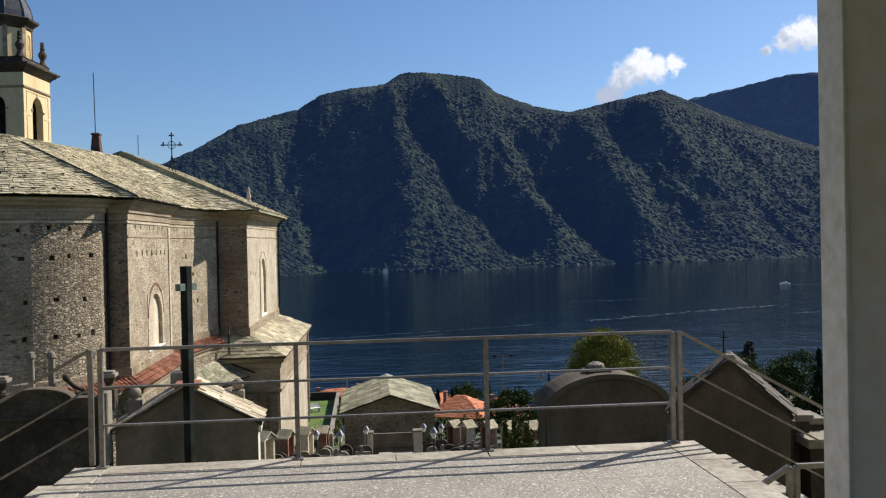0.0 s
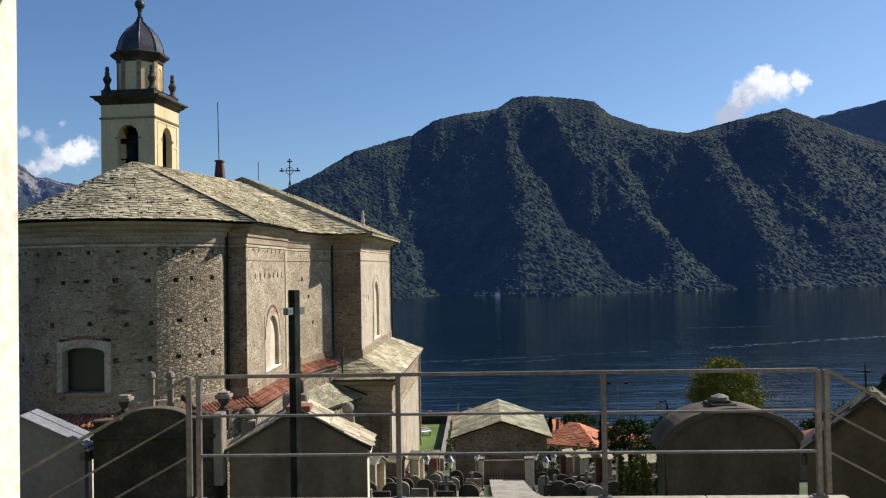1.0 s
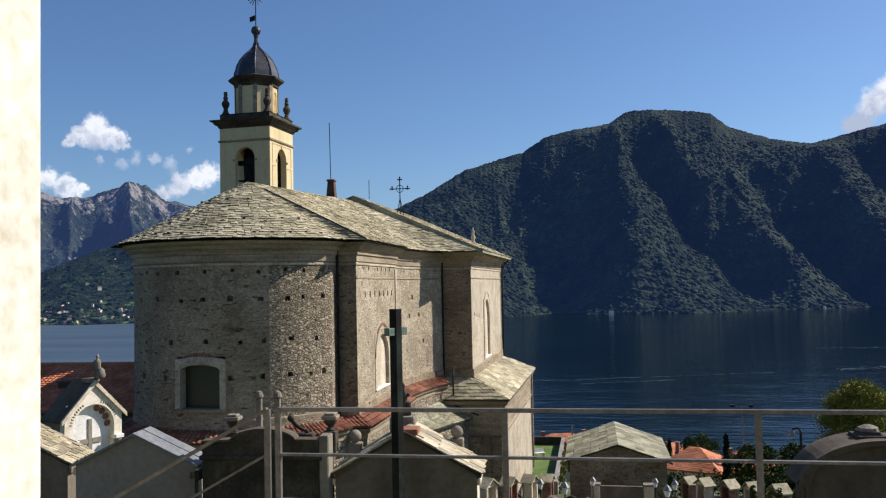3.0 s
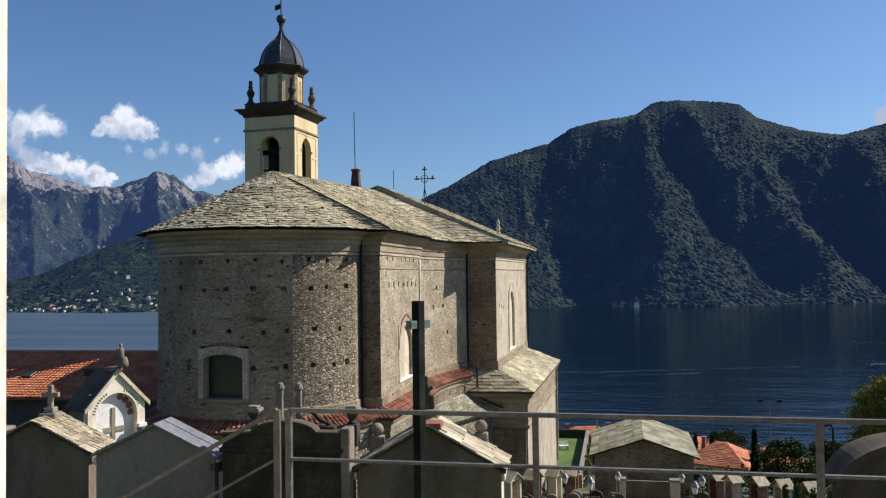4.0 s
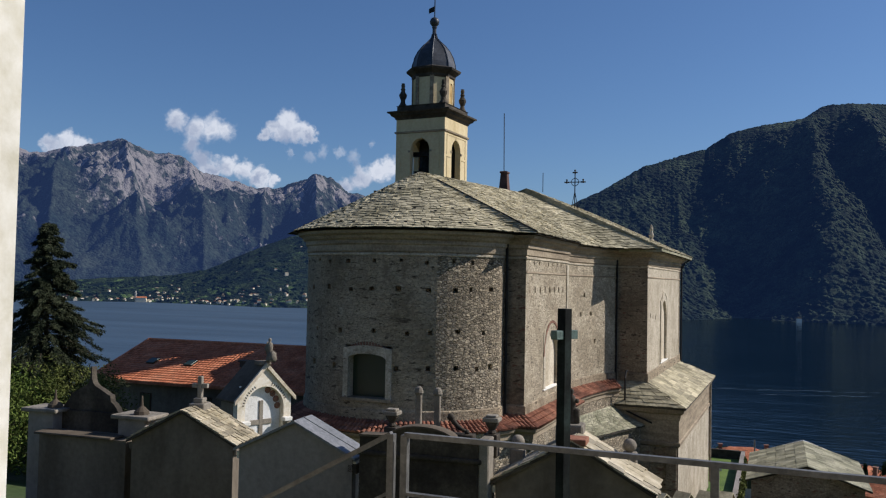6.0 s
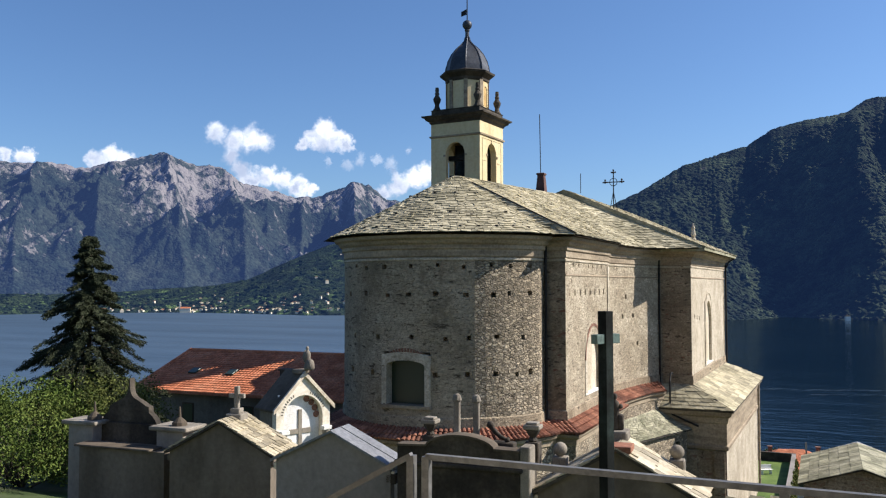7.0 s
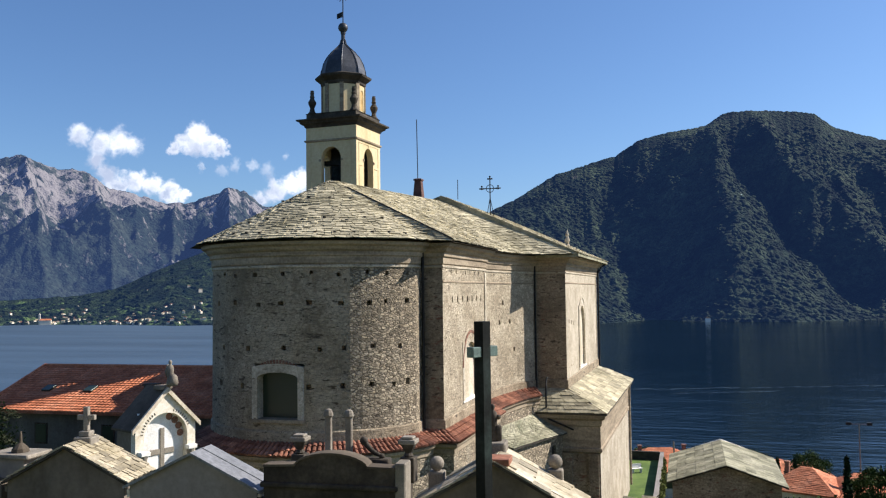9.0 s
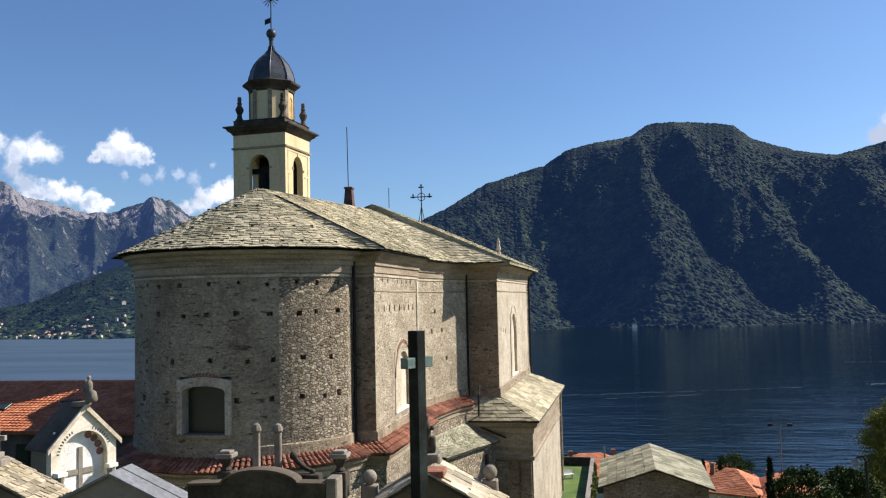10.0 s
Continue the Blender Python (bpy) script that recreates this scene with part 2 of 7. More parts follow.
class Geo:
    """Collects vertices and faces for one mesh."""

    def __init__(self):
        self.v, self.f = [], []

    def add(self, pts, faces):
        k = len(self.v)
        self.v += [tuple(p) for p in pts]
        self.f += [tuple(i + k for i in face) for face in faces]
        return self

    def quad(self, a, b, c, d):
        return self.add((a, b, c, d), ((0, 1, 2, 3),))

    def box(self, x0, x1, y0, y1, z0, z1, bevel=0.0):
        if not bevel:
            p = [(x, y, z) for z in (z0, z1) for x, y in ((x0, y0), (x1, y0), (x1, y1), (x0, y1))]
            return self.add(p, ((3, 2, 1, 0), (4, 5, 6, 7), (0, 1, 5, 4), (1, 2, 6, 5), (2, 3, 7, 6), (3, 0, 4, 7)))
        e = bevel
        ring = lambda i, z: [(x0 + i, y0 + e, z), (x0 + e, y0 + i, z), (x1 - e, y0 + i, z), (x1 - i, y0 + e, z), (x1 - i, y1 - e, z), (x1 - e, y1 - i, z), (x0 + e, y1 - i, z), (x0 + i, y1 - e, z)]
        return self.rings([ring(e * 0.6, z0), ring(0, z0 + e), ring(0, z1 - e), ring(e * 0.6, z1)])

    def rings(self, rings, caps=True, closed=True):
        n, k = len(rings[0]), len(self.v)
        for r in rings:
            self.v += [tuple(p) for p in r]
        for j in range(len(rings) - 1):
            for i in range(n if closed else n - 1):
                a, b = k + j * n + i, k + j * n + (i + 1) % n
                self.f.append((a, b, b + n, a + n))
        if caps:
            self.f.append(tuple(k + i for i in reversed(range(n))))
            self.f.append(tuple(k + (len(rings) - 1) * n + i for i in range(n)))
        return self

    def prism(self, poly, z0, z1):
        return self.rings([[(x, y, z0) for x, y in poly], [(x, y, z1) for x, y in poly]])

    def slab_y(self, poly, y0, y1):
        """A plate from an outline in x and z."""
        return self.rings([[(x, y0, z) for x, z in poly], [(x, y1, z) for x, z in poly]])

    def lathe(self, profile, seg=16, at=(0, 0, 0), squash=1.0):
        rings = [[(at[0] + r * math.cos(2 * math.pi * i / seg), at[1] + squash * r * math.sin(2 * math.pi * i / seg), at[2] + z) for i in range(seg)] for r, z in profile]
        return self.rings(rings)

    def tube(self, pts, r, seg=8, r_end=None):
        pts = [Vector(p) for p in pts]
        rings = []
        for i, p in enumerate(pts):
            t = (pts[min(i + 1, len(pts) - 1)] - pts[max(i - 1, 0)]).normalized()
            a = t.orthogonal().normalized() if abs(t.z) > 0.95 else t.cross(Vector((0, 0, 1))).normalized()
            b = t.cross(a)
            rr = r if r_end is None else r + (r_end - r) * i / (len(pts) - 1)
            rings.append([p + rr * (math.cos(2 * math.pi * k / seg) * a + math.sin(2 * math.pi * k / seg) * b) for k in range(seg)])
        return self.rings(rings)

    def ball(self, c, r, seg=14, squash=1.0):
        return self.lathe([(max(r * math.sin(math.pi * i / 9), 0.002), -r * squash * math.cos(math.pi * i / 9)) for i in range(10)], seg, c)

    def moved(self, m, since=0):
        self.v = self.v[:since] + [tuple(m @ Vector(p)) for p in self.v[since:]]
        return self

    def mesh(self, name):
        me = bpy.data.meshes.new(name)
        me.from_pydata(self.v, [], self.f)
        if len(self.f) < 6000:
            bm = bmesh.new()
            bm.from_mesh(me)
            bmesh.ops.recalc_face_normals(bm, faces=bm.faces)
            bm.to_mesh(me)
            bm.free()
        me.update()
        return me


def part(name, geo, mat, parent=None, label="", smooth=False):
    me = geo if isinstance(geo, bpy.types.Mesh) else geo.mesh(name)
    if not me.materials:
        me.materials.append(mat)
    if smooth:
        me.polygons.foreach_set("use_smooth", [True] * len(me.polygons))
    ob = new(name, me)
    ob.parent = parent
    if label:
        ob["label"] = label
    return ob


def thing(name, label, category, at=(0, 0, 0), rz=0.0, group="", kind=""):
    ob = new(name)
    ob.empty_display_size = 0.3
    ob.matrix_basis = pose(*at, 0, 0, rz)
    return tagged(ob, label, category, group, kind)


def welded(geo):
    """One shape out of abutting plates."""
    me = geo.mesh("plate")
    bm = bmesh.new()
    bm.from_mesh(me)
    bmesh.ops.remove_doubles(bm, verts=bm.verts, dist=0.0005)
    bm.to_mesh(me)
    bm.free()
    return me


def offset(pts, d, closed=False):
    """A plan line moved d to its right, with mitred corners."""
    out, n = [], len(pts)
    for i, p in enumerate(pts):
        a = pts[i - 1] if i or closed else None
        b = pts[(i + 1) % n] if i < n - 1 or closed else None
        dirs = []
        for u, w in ((a, p), (p, b)):
            if u is not None and w is not None:
                l = math.hypot(w[0] - u[0], w[1] - u[1])
                dirs.append(((w[0] - u[0]) / l, (w[1] - u[1]) / l))
        nx, ny = sum(t[1] for t in dirs), -sum(t[0] for t in dirs)
        l = math.hypot(nx, ny)
        nx, ny = nx / l, ny / l
        k = d / max(0.35, nx * dirs[0][1] - ny * dirs[0][0])
        out.append((p[0] + nx * k, p[1] + ny * k))
    return out


def sweep(geo, pts, profile, closed=False):
    """A moulding: (outward offset, height) pairs along a plan line."""
    lines = [[(x, y, z) for x, y in offset(pts, d, closed)] for d, z in profile]
    n, k, m = len(pts), len(geo.v), len(profile)
    for line in lines:
        geo.v += line
    for j in range(m - 1):
        for i in range(n if closed else n - 1):
            a, b = k + j * n + i, k + j * n + (i + 1) % n
            geo.f.append((a, b, b + n, a + n))
    if not closed:
        geo.f.append(tuple(k + j * n for j in range(m)))
        geo.f.append(tuple(k + j * n + n - 1 for j in reversed(range(m))))
    return geo


def curtain(pts, z0, z1, openings=(), thick=0.6, cap=True):
    """A wall along a plan line (its outside to the right) with pockets (s0, s1, za, zb, depth) or openings right through (depth 0)."""
    geo = Geo()
    acc = [0.0]
    for a, b in zip(pts, pts[1:]):
        acc.append(acc[-1] + math.hypot(b[0] - a[0], b[1] - a[1]))
    inner = offset(pts, -thick)

    def at(s, depth):
        for i in range(len(pts) - 1):
            if s <= acc[i + 1] + 1e-6:
                t = (s - acc[i]) / (acc[i + 1] - acc[i])
                x, y = pts[i][0] + t * (pts[i + 1][0] - pts[i][0]), pts[i][1] + t * (pts[i + 1][1] - pts[i][1])
                u, w = pts[i + 1][0] - pts[i][0], pts[i + 1][1] - pts[i][1]
                l = math.hypot(u, w)
                if depth >= thick:
                    return inner[i][0] + t * (inner[i + 1][0] - inner[i][0]), inner[i][1] + t * (inner[i + 1][1] - inner[i][1])
                return x - depth * w / l, y + depth * u / l
        return pts[-1]

    ss = sorted({round(s, 4) for s in acc} | {round(s, 4) for o in openings for s in o[:2]})
    zs = sorted({z0, z1} | {round(z, 4) for o in openings for z in o[2:4]})
    quad = lambda sa, sb, za, zb, da, db: geo.quad((*at(sa, da), za), (*at(sb, db), za), (*at(sb, db), zb), (*at(sa, da), zb))
    for sa, sb in zip(ss, ss[1:]):
        if sb - sa < 1e-4:
            continue
        for za, zb in zip(zs, zs[1:]):
            hole = next((o for o in openings if o[0] - 1e-3 <= sa and sb <= o[1] + 1e-3 and o[2] - 1e-3 <= za and zb <= o[3] + 1e-3), None)
            if not hole:
                quad(sa, sb, za, zb, 0, 0)
                quad(sb, sa, za, zb, thick, thick)
                continue
            d = hole[4] or thick
            if hole[4]:
                quad(sa, sb, za, zb, d, d)
                quad(sb, sa, za, zb, thick, thick)
            if abs(sa - hole[0]) < 1e-3:
                quad(sa, sa, za, zb, 0, d)
            if abs(sb - hole[1]) < 1e-3:
                quad(sb, sb, za, zb, d, 0)
            for z in (hole[2], hole[3]):
                if abs(za - z) < 1e-3 or abs(zb - z) < 1e-3:
                    geo.quad((*at(sa, 0), z), (*at(sb, 0), z), (*at(sb, d), z), (*at(sa, d), z))
        if cap:
            geo.quad((*at(sa, 0), z1), (*at(sb, 0), z1), (*at(sb, thick), z1), (*at(sa, thick), z1))
    for s in (0.0, acc[-1]):
        geo.quad((*at(s, 0), z0), (*at(s, thick), z0), (*at(s, thick), z1), (*at(s, 0), z1))
    return geo


def arch_line(cx, w, spring, rise, n=10):
    """Points of an arch from its left spring to its right, in x and z."""
    return [(cx - w / 2 * math.cos(math.pi * i / n), spring + rise * math.sin(math.pi * i / n)) for i in range(n + 1)]


def arched_plate(geo, outline_top, x0, x1, z0, arch, y0, y1):
    """A wall plate in x and z from x0 to x1 and up to outline_top(x), pierced by an arch that stands on z0."""
    a0, a1 = arch[0][0], arch[-1][0]
    cols = [(x0, None), (a0, None)] + [p for p in arch] + [(a1, None), (x1, None)]
    for (xa, za), (xb, zb) in zip(cols, cols[1:]):
        if xb - xa < 1e-5:
            continue
        la, lb = (z0 if za is None or zb is None else za), (z0 if za is None or zb is None else zb)
        geo.slab_y([(xa, la), (xb, lb), (xb, outline_top(xb)), (xa, outline_top(xa))], y0, y1)
    return geo


def ruled(low, high, v):
    return [Vector(a).lerp(Vector(b), v) for a, b in zip(low, high)]


def courses(low, high, depth, width, thick, seed, rag=0.25, lift=0.035, overlap=1.5):
    """Slates in courses between an eaves line and a ridge line: a list of Geo, one a slate."""
    rnd = random.Random(seed)
    low, high = [Vector(p) for p in low], [Vector(p) for p in high]
    rise = max((h - l).length for l, h in zip(low, high))
    rows = max(2, round(rise / depth))
    out = []
    for j in range(rows):
        va, vb = j / rows, min(1.0, (j + overlap) / rows)
        a, b = ruled(low, high, va), ruled(low, high, vb)
        acc = [0.0]
        for p, q in zip(a, a[1:]):
            acc.append(acc[-1] + (q - p).length)
        total = acc[-1]
        if total < width * 0.5:
            continue

        def pick(line, s):
            for i in range(len(acc) - 1):
                if s <= acc[i + 1] + 1e-6:
                    t = (s - acc[i]) / max(1e-6, acc[i + 1] - acc[i])
                    return line[i].lerp(line[i + 1], t)
            return line[-1]

        s = -rnd.random() * width
        while s < total - 0.02:
            w = width * rnd.uniform(0.65, 1.4)
            sa, sb = max(0, s + 0.012), min(total, s + w - 0.012)
            s += w
            if sb - sa < 0.05:
                continue
            p, q, r, t = pick(a, sa), pick(a, sb), pick(b, sb), pick(b, sa)
            nv = (q - p).cross(t - p)
            if nv.length < 1e-7:
                continue
            nv.normalize()
            if nv.z < 0:
                nv.negate()
            down = ((p - t).normalized() + (q - r).normalized()) * 0.5
            l1, l2 = lift * rnd.uniform(0.5, 1.5), lift * rnd.uniform(0.5, 1.5)
            p, q = p + nv * l1 + down * rnd.uniform(0, rag) * depth * 0.4, q + nv * l2 + down * rnd.uniform(0, rag) * depth * 0.4
            th = nv * thick * rnd.uniform(0.8, 1.3)
            out.append(Geo().add((p, q, r, t, p + th, q + th, r + th, t + th), ((3, 2, 1, 0), (4, 5, 6, 7), (0, 1, 5, 4), (1, 2, 6, 5), (2, 3, 7, 6), (3, 0, 4, 7))))
    return out


def lay(name, pieces, mat, parent, first=0, rest=""):
    """The first pieces as objects of their own, the others joined."""
    for gp in pieces[:first]:
        part(name, gp, mat, parent)
    if pieces[first:]:
        joined = Geo()
        for gp in pieces[first:]:
            joined.add(gp.v, gp.f)
        ob = part(rest or name + "_courses", joined, mat, parent)
        ob["kind"] = "stuff"

# ---- land, lake and mountains ----
LAKE = -75.0


def steps(x, table):
    for (a, u), (b, w) in zip(table, table[1:]):
        if x <= b:
            return u + (w - u) * max(0.0, (x - a) / (b - a))
    return table[-1][1]


SLOPE = ((-400, 60), (-40, 2), (-6, -0.6), (3.5, -0.6), (8, -3.8), (20, -5.2), (62, -14.2), (120, -25.5), (400, -80), (900, -95))


def ground_height(x, y):
    return steps(y, SLOPE) + 0.25 * noise.noise((x * 0.08, y * 0.08, 3.0)) * min(1, max(0, (y - 22) / 20))


def make_ground():
    xs = [-900, -600, -400, -250, -160, -110, -80] + [-64 + 2.0 * i for i in range(60)] + [64, 90, 130, 200, 300, 450, 650, 900]
    ys = [-400, -250, -120, -40, -15, -6, 0, 3.5] + [5 + 1.5 * i for i in range(45)] + [76, 90, 110, 140, 180, 240, 310, 400, 600, 900]
    geo, n = Geo(), len(xs)
    geo.v = [(x, y, ground_height(x, y)) for y in ys for x in xs]
    geo.f = [(j * n + i, j * n + i + 1, (j + 1) * n + i + 1, (j + 1) * n + i) for j in range(len(ys) - 1) for i in range(n - 1)]
    tagged(part("ground", geo, EARTH, smooth=True), "sloping earth and gravel ground of the hillside cemetery", "ground", kind="structure")


make_ground()


def water_material():
    m = bpy.data.materials.new("lake water")
    m.use_nodes = True
    n, l = m.node_tree.nodes, m.node_tree.links
    b = n["Principled BSDF"]
    b.inputs["IOR"].default_value = 1.33
    tc = n.new("ShaderNodeTexCoord")
    mp = n.new("ShaderNodeMapping")
    mp.inputs["Scale"].default_value = (0.3, 1.0, 1.0)
    l.new(tc.outputs["Object"], mp.inputs[0])
    w1, w2, w3 = (n.new("ShaderNodeTexNoise") for _ in range(3))
    for w, s, d in ((w1, 0.19, 6), (w2, 0.03, 4), (w3, 0.006, 3)):
        w.inputs["Scale"].default_value, w.inputs["Detail"].default_value = s, d
        l.new(mp.outputs[0], w.inputs["Vector"])
    add = n.new("ShaderNodeMath")
    add.operation = "MULTIPLY_ADD"
    l.new(w2.outputs[0], add.inputs[0])
    add.inputs[1].default_value = 2.0
    l.new(w1.outputs[0], add.inputs[2])
    bp = n.new("ShaderNodeBump")
    bp.inputs["Strength"].default_value = 0.42
    chop, sx4 = n.new("ShaderNodeMapRange"), n.new("ShaderNodeSeparateXYZ")
    l.new(tc.outputs["Object"], sx4.inputs[0])
    l.new(sx4.outputs[0], chop.inputs[0])
    chop.inputs[1].default_value, chop.inputs[2].default_value, chop.inputs[3].default_value, chop.inputs[4].default_value = -600, -150, 2.0, 1.0
    l.new(chop.outputs[0], bp.inputs["Distance"])
    # Sky sheen on the western water, painted as a paler blue base colour.
    sky_sheen, sheen_noise, patch, far_x = n.new("ShaderNodeMix"), n.new("ShaderNodeTexNoise"), n.new("ShaderNodeMath"), n.new("ShaderNodeMapRange")
    sky_sheen.data_type = "RGBA"
    sky_sheen.inputs[6].default_value, sky_sheen.inputs[7].default_value = (0.0025, 0.009, 0.014, 1), (0.066, 0.105, 0.155, 1)
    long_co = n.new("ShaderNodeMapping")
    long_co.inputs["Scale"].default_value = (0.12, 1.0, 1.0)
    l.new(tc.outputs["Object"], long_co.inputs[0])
    l.new(long_co.outputs[0], sheen_noise.inputs["Vector"])
    sheen_noise.inputs["Scale"].default_value, sheen_noise.inputs["Detail"].default_value = 0.016, 5
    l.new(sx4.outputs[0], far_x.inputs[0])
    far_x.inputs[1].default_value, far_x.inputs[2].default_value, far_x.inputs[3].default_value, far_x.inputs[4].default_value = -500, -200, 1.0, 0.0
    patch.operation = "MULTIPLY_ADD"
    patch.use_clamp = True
    l.new(sheen_noise.outputs[0], patch.inputs[0])
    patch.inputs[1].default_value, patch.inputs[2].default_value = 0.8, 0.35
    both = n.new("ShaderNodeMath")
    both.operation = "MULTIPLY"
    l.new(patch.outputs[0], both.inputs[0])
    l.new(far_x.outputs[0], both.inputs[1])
    l.new(both.outputs[0], sky_sheen.inputs[0])
    l.new(sky_sheen.outputs[2], b.inputs["Base Color"])
    l.new(add.outputs[0], bp.inputs["Height"])
    l.new(bp.outputs[0], b.inputs["Normal"])
    mr = n.new("ShaderNodeMapRange")
    mr.inputs[1].default_value, mr.inputs[2].default_value = 0.35, 0.7
    mr.inputs[3].default_value, mr.inputs[4].default_value = 0.06, 0.12
    breeze, sx3, blend = n.new("ShaderNodeMapRange"), n.new("ShaderNodeSeparateXYZ"), n.new("ShaderNodeMath")
    l.new(tc.outputs["Object"], sx3.inputs[0])
    l.new(sx3.outputs[0], breeze.inputs[0])
    breeze.inputs[1].default_value, breeze.inputs[2].default_value, breeze.inputs[3].default_value, breeze.inputs[4].default_value = -750, 60, 0.42, 0.0
    blend.operation = "ADD"
    l.new(mr.outputs[0], blend.inputs[0])
    l.new(breeze.outputs[0], blend.inputs[1])
    l.new(w3.outputs[0], mr.inputs[0])
    l.new(blend.outputs[0], b.inputs["Roughness"])
    return m


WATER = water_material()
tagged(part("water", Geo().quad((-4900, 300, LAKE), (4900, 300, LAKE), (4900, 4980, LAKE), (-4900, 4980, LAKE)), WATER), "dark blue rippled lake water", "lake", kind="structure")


def slope_material(name, low, high, rock=None, rock_amount=0.0, scale=0.004, tree=0.055, haze_glow=None, bands=(60, 420, -0.16, 0.06), crags=2.2, edge=0.1, relief=0.9, patches=0.0, tones=(0.55, 1.5)):
    """Wooded slopes: tree clumps by a cell pattern, clearings and bare rock by noise. Far backdrops may take a blue
    emission (r, g, b, strength) that paints distance haze.
    """
    m = bpy.data.materials.new(name)
    m.use_nodes = True
    n, l = m.node_tree.nodes, m.node_tree.links
    b = n["Principled BSDF"]
    b.inputs["Roughness"].default_value, b.inputs["Specular IOR Level"].default_value = 0.95, 0.05
    tc = n.new("ShaderNodeTexCoord")
    big, fine, cell = n.new("ShaderNodeTexNoise"), n.new("ShaderNodeTexNoise"), n.new("ShaderNodeTexVoronoi")
    for node, s in ((big, scale), (fine, scale * 9), (cell, tree)):
        l.new(tc.outputs["Object"], node.inputs["Vector"])
        node.inputs["Scale"].default_value = s
    big.inputs["Detail"].default_value = fine.inputs["Detail"].default_value = 8
    big.inputs["Roughness"].default_value = 0.65
    ramp = n.new("ShaderNodeValToRGB")
    e = ramp.color_ramp.elements
    e[0].position, e[0].color, e[1].position, e[1].color = 0.38, (*low, 1), 0.66, (*high, 1)
    l.new(big.outputs[0], ramp.inputs[0])
    tone = n.new("ShaderNodeMapRange")
    tone.inputs[3].default_value, tone.inputs[4].default_value = tones
    sep = n.new("ShaderNodeSeparateColor")
    l.new(cell.outputs["Color"], sep.inputs[0])
    l.new(sep.outputs[0], tone.inputs[0])
    mul = n.new("ShaderNodeVectorMath")
    mul.operation = "SCALE"
    l.new(ramp.outputs[0], mul.inputs[0])
    l.new(tone.outputs[0], mul.inputs["Scale"])
    col = mul.outputs[0]
    if rock:
        mix, th, mp = n.new("ShaderNodeMix"), n.new("ShaderNodeMapRange"), n.new("ShaderNodeMapping")
        crag = n.new("ShaderNodeTexNoise")
        mp.inputs["Scale"].default_value = (1.3, 1.3, 0.3)
        l.new(tc.outputs["Object"], mp.inputs[0])
        l.new(mp.outputs[0], crag.inputs["Vector"])
        crag.inputs["Scale"].default_value, crag.inputs["Detail"].default_value, crag.inputs["Roughness"].default_value = scale * crags, 9, 0.66
        mix.data_type = "RGBA"
        sepz, hz = n.new("ShaderNodeSeparateXYZ"), n.new("ShaderNodeMapRange")
        l.new(tc.outputs["Object"], sepz.inputs[0])
        l.new(sepz.outputs[2], hz.inputs[0])
        hz.inputs[1].default_value, hz.inputs[2].default_value = bands[:2]
        hz.inputs[3].default_value, hz.inputs[4].default_value = bands[2:]
        ad = n.new("ShaderNodeMath")
        l.new(crag.outputs[0], ad.inputs[0])
        l.new(hz.outputs[0], ad.inputs[1])
        if patches:
            where, more = n.new("ShaderNodeTexNoise"), n.new("ShaderNodeMath")
            l.new(tc.outputs["Object"], where.inputs["Vector"])
            where.inputs["Scale"].default_value, where.inputs["Detail"].default_value = patches, 3
            more.operation = "MULTIPLY_ADD"
            l.new(where.outputs[0], more.inputs[0])
            more.inputs[1].default_value = 0.9
            sub = n.new("ShaderNodeMath")
            sub.operation = "SUBTRACT"
            l.new(ad.outputs[0], sub.inputs[0])
            sub.inputs[1].default_value = 0.45
            l.new(sub.outputs[0], more.inputs[2])
            ad = more
        th.inputs[1].default_value, th.inputs[2].default_value = 0.62 - rock_amount, 0.62 + edge - rock_amount
        l.new(ad.outputs[0], th.inputs[0])
        l.new(th.outputs[0], mix.inputs[0])
        l.new(col, mix.inputs[6])
        mix.inputs[7].default_value = (*rock, 1)
        col = mix.outputs[2]
    l.new(col, b.inputs["Base Color"])
    hsum = n.new("ShaderNodeMath")
    hsum.operation = "MULTIPLY_ADD"
    l.new(cell.outputs["Distance"], hsum.inputs[0])
    hsum.inputs[1].default_value = -0.9
    coarse = n.new("ShaderNodeMath")
    coarse.operation = "MULTIPLY"
    l.new(fine.outputs[0], coarse.inputs[0])
    coarse.inputs[1].default_value = 2.6
    l.new(coarse.outputs[0], hsum.inputs[2])
    bp = n.new("ShaderNodeBump")
    bp.inputs["Strength"].default_value, bp.inputs["Distance"].default_value = relief, 9.0
    l.new(hsum.outputs[0], bp.inputs["Height"])
    l.new(bp.outputs[0], b.inputs["Normal"])
    # Distance haze painted as a faint blue glow of the slope itself.
    if haze_glow:
        b.inputs["Emission Color"].default_value = (*haze_glow[:3], 1)
        b.inputs["Emission Strength"].default_value = haze_glow[3]
    return m


FOREST = slope_material("wooded mountain slope", (0.009, 0.017, 0.012), (0.043, 0.058, 0.032), (0.07, 0.066, 0.055), -0.03, scale=0.008, tree=0.075, haze_glow=(0.07, 0.145, 0.4, 0.06), relief=1.0, tones=(0.6, 1.45))
FOREST_FAR = slope_material("hazy wooded ridge", (0.012, 0.02, 0.014), (0.036, 0.046, 0.026), (0.07, 0.065, 0.055), -0.03, scale=0.006, tree=0.06, haze_glow=(0.08, 0.16, 0.4, 0.12), relief=0.8)
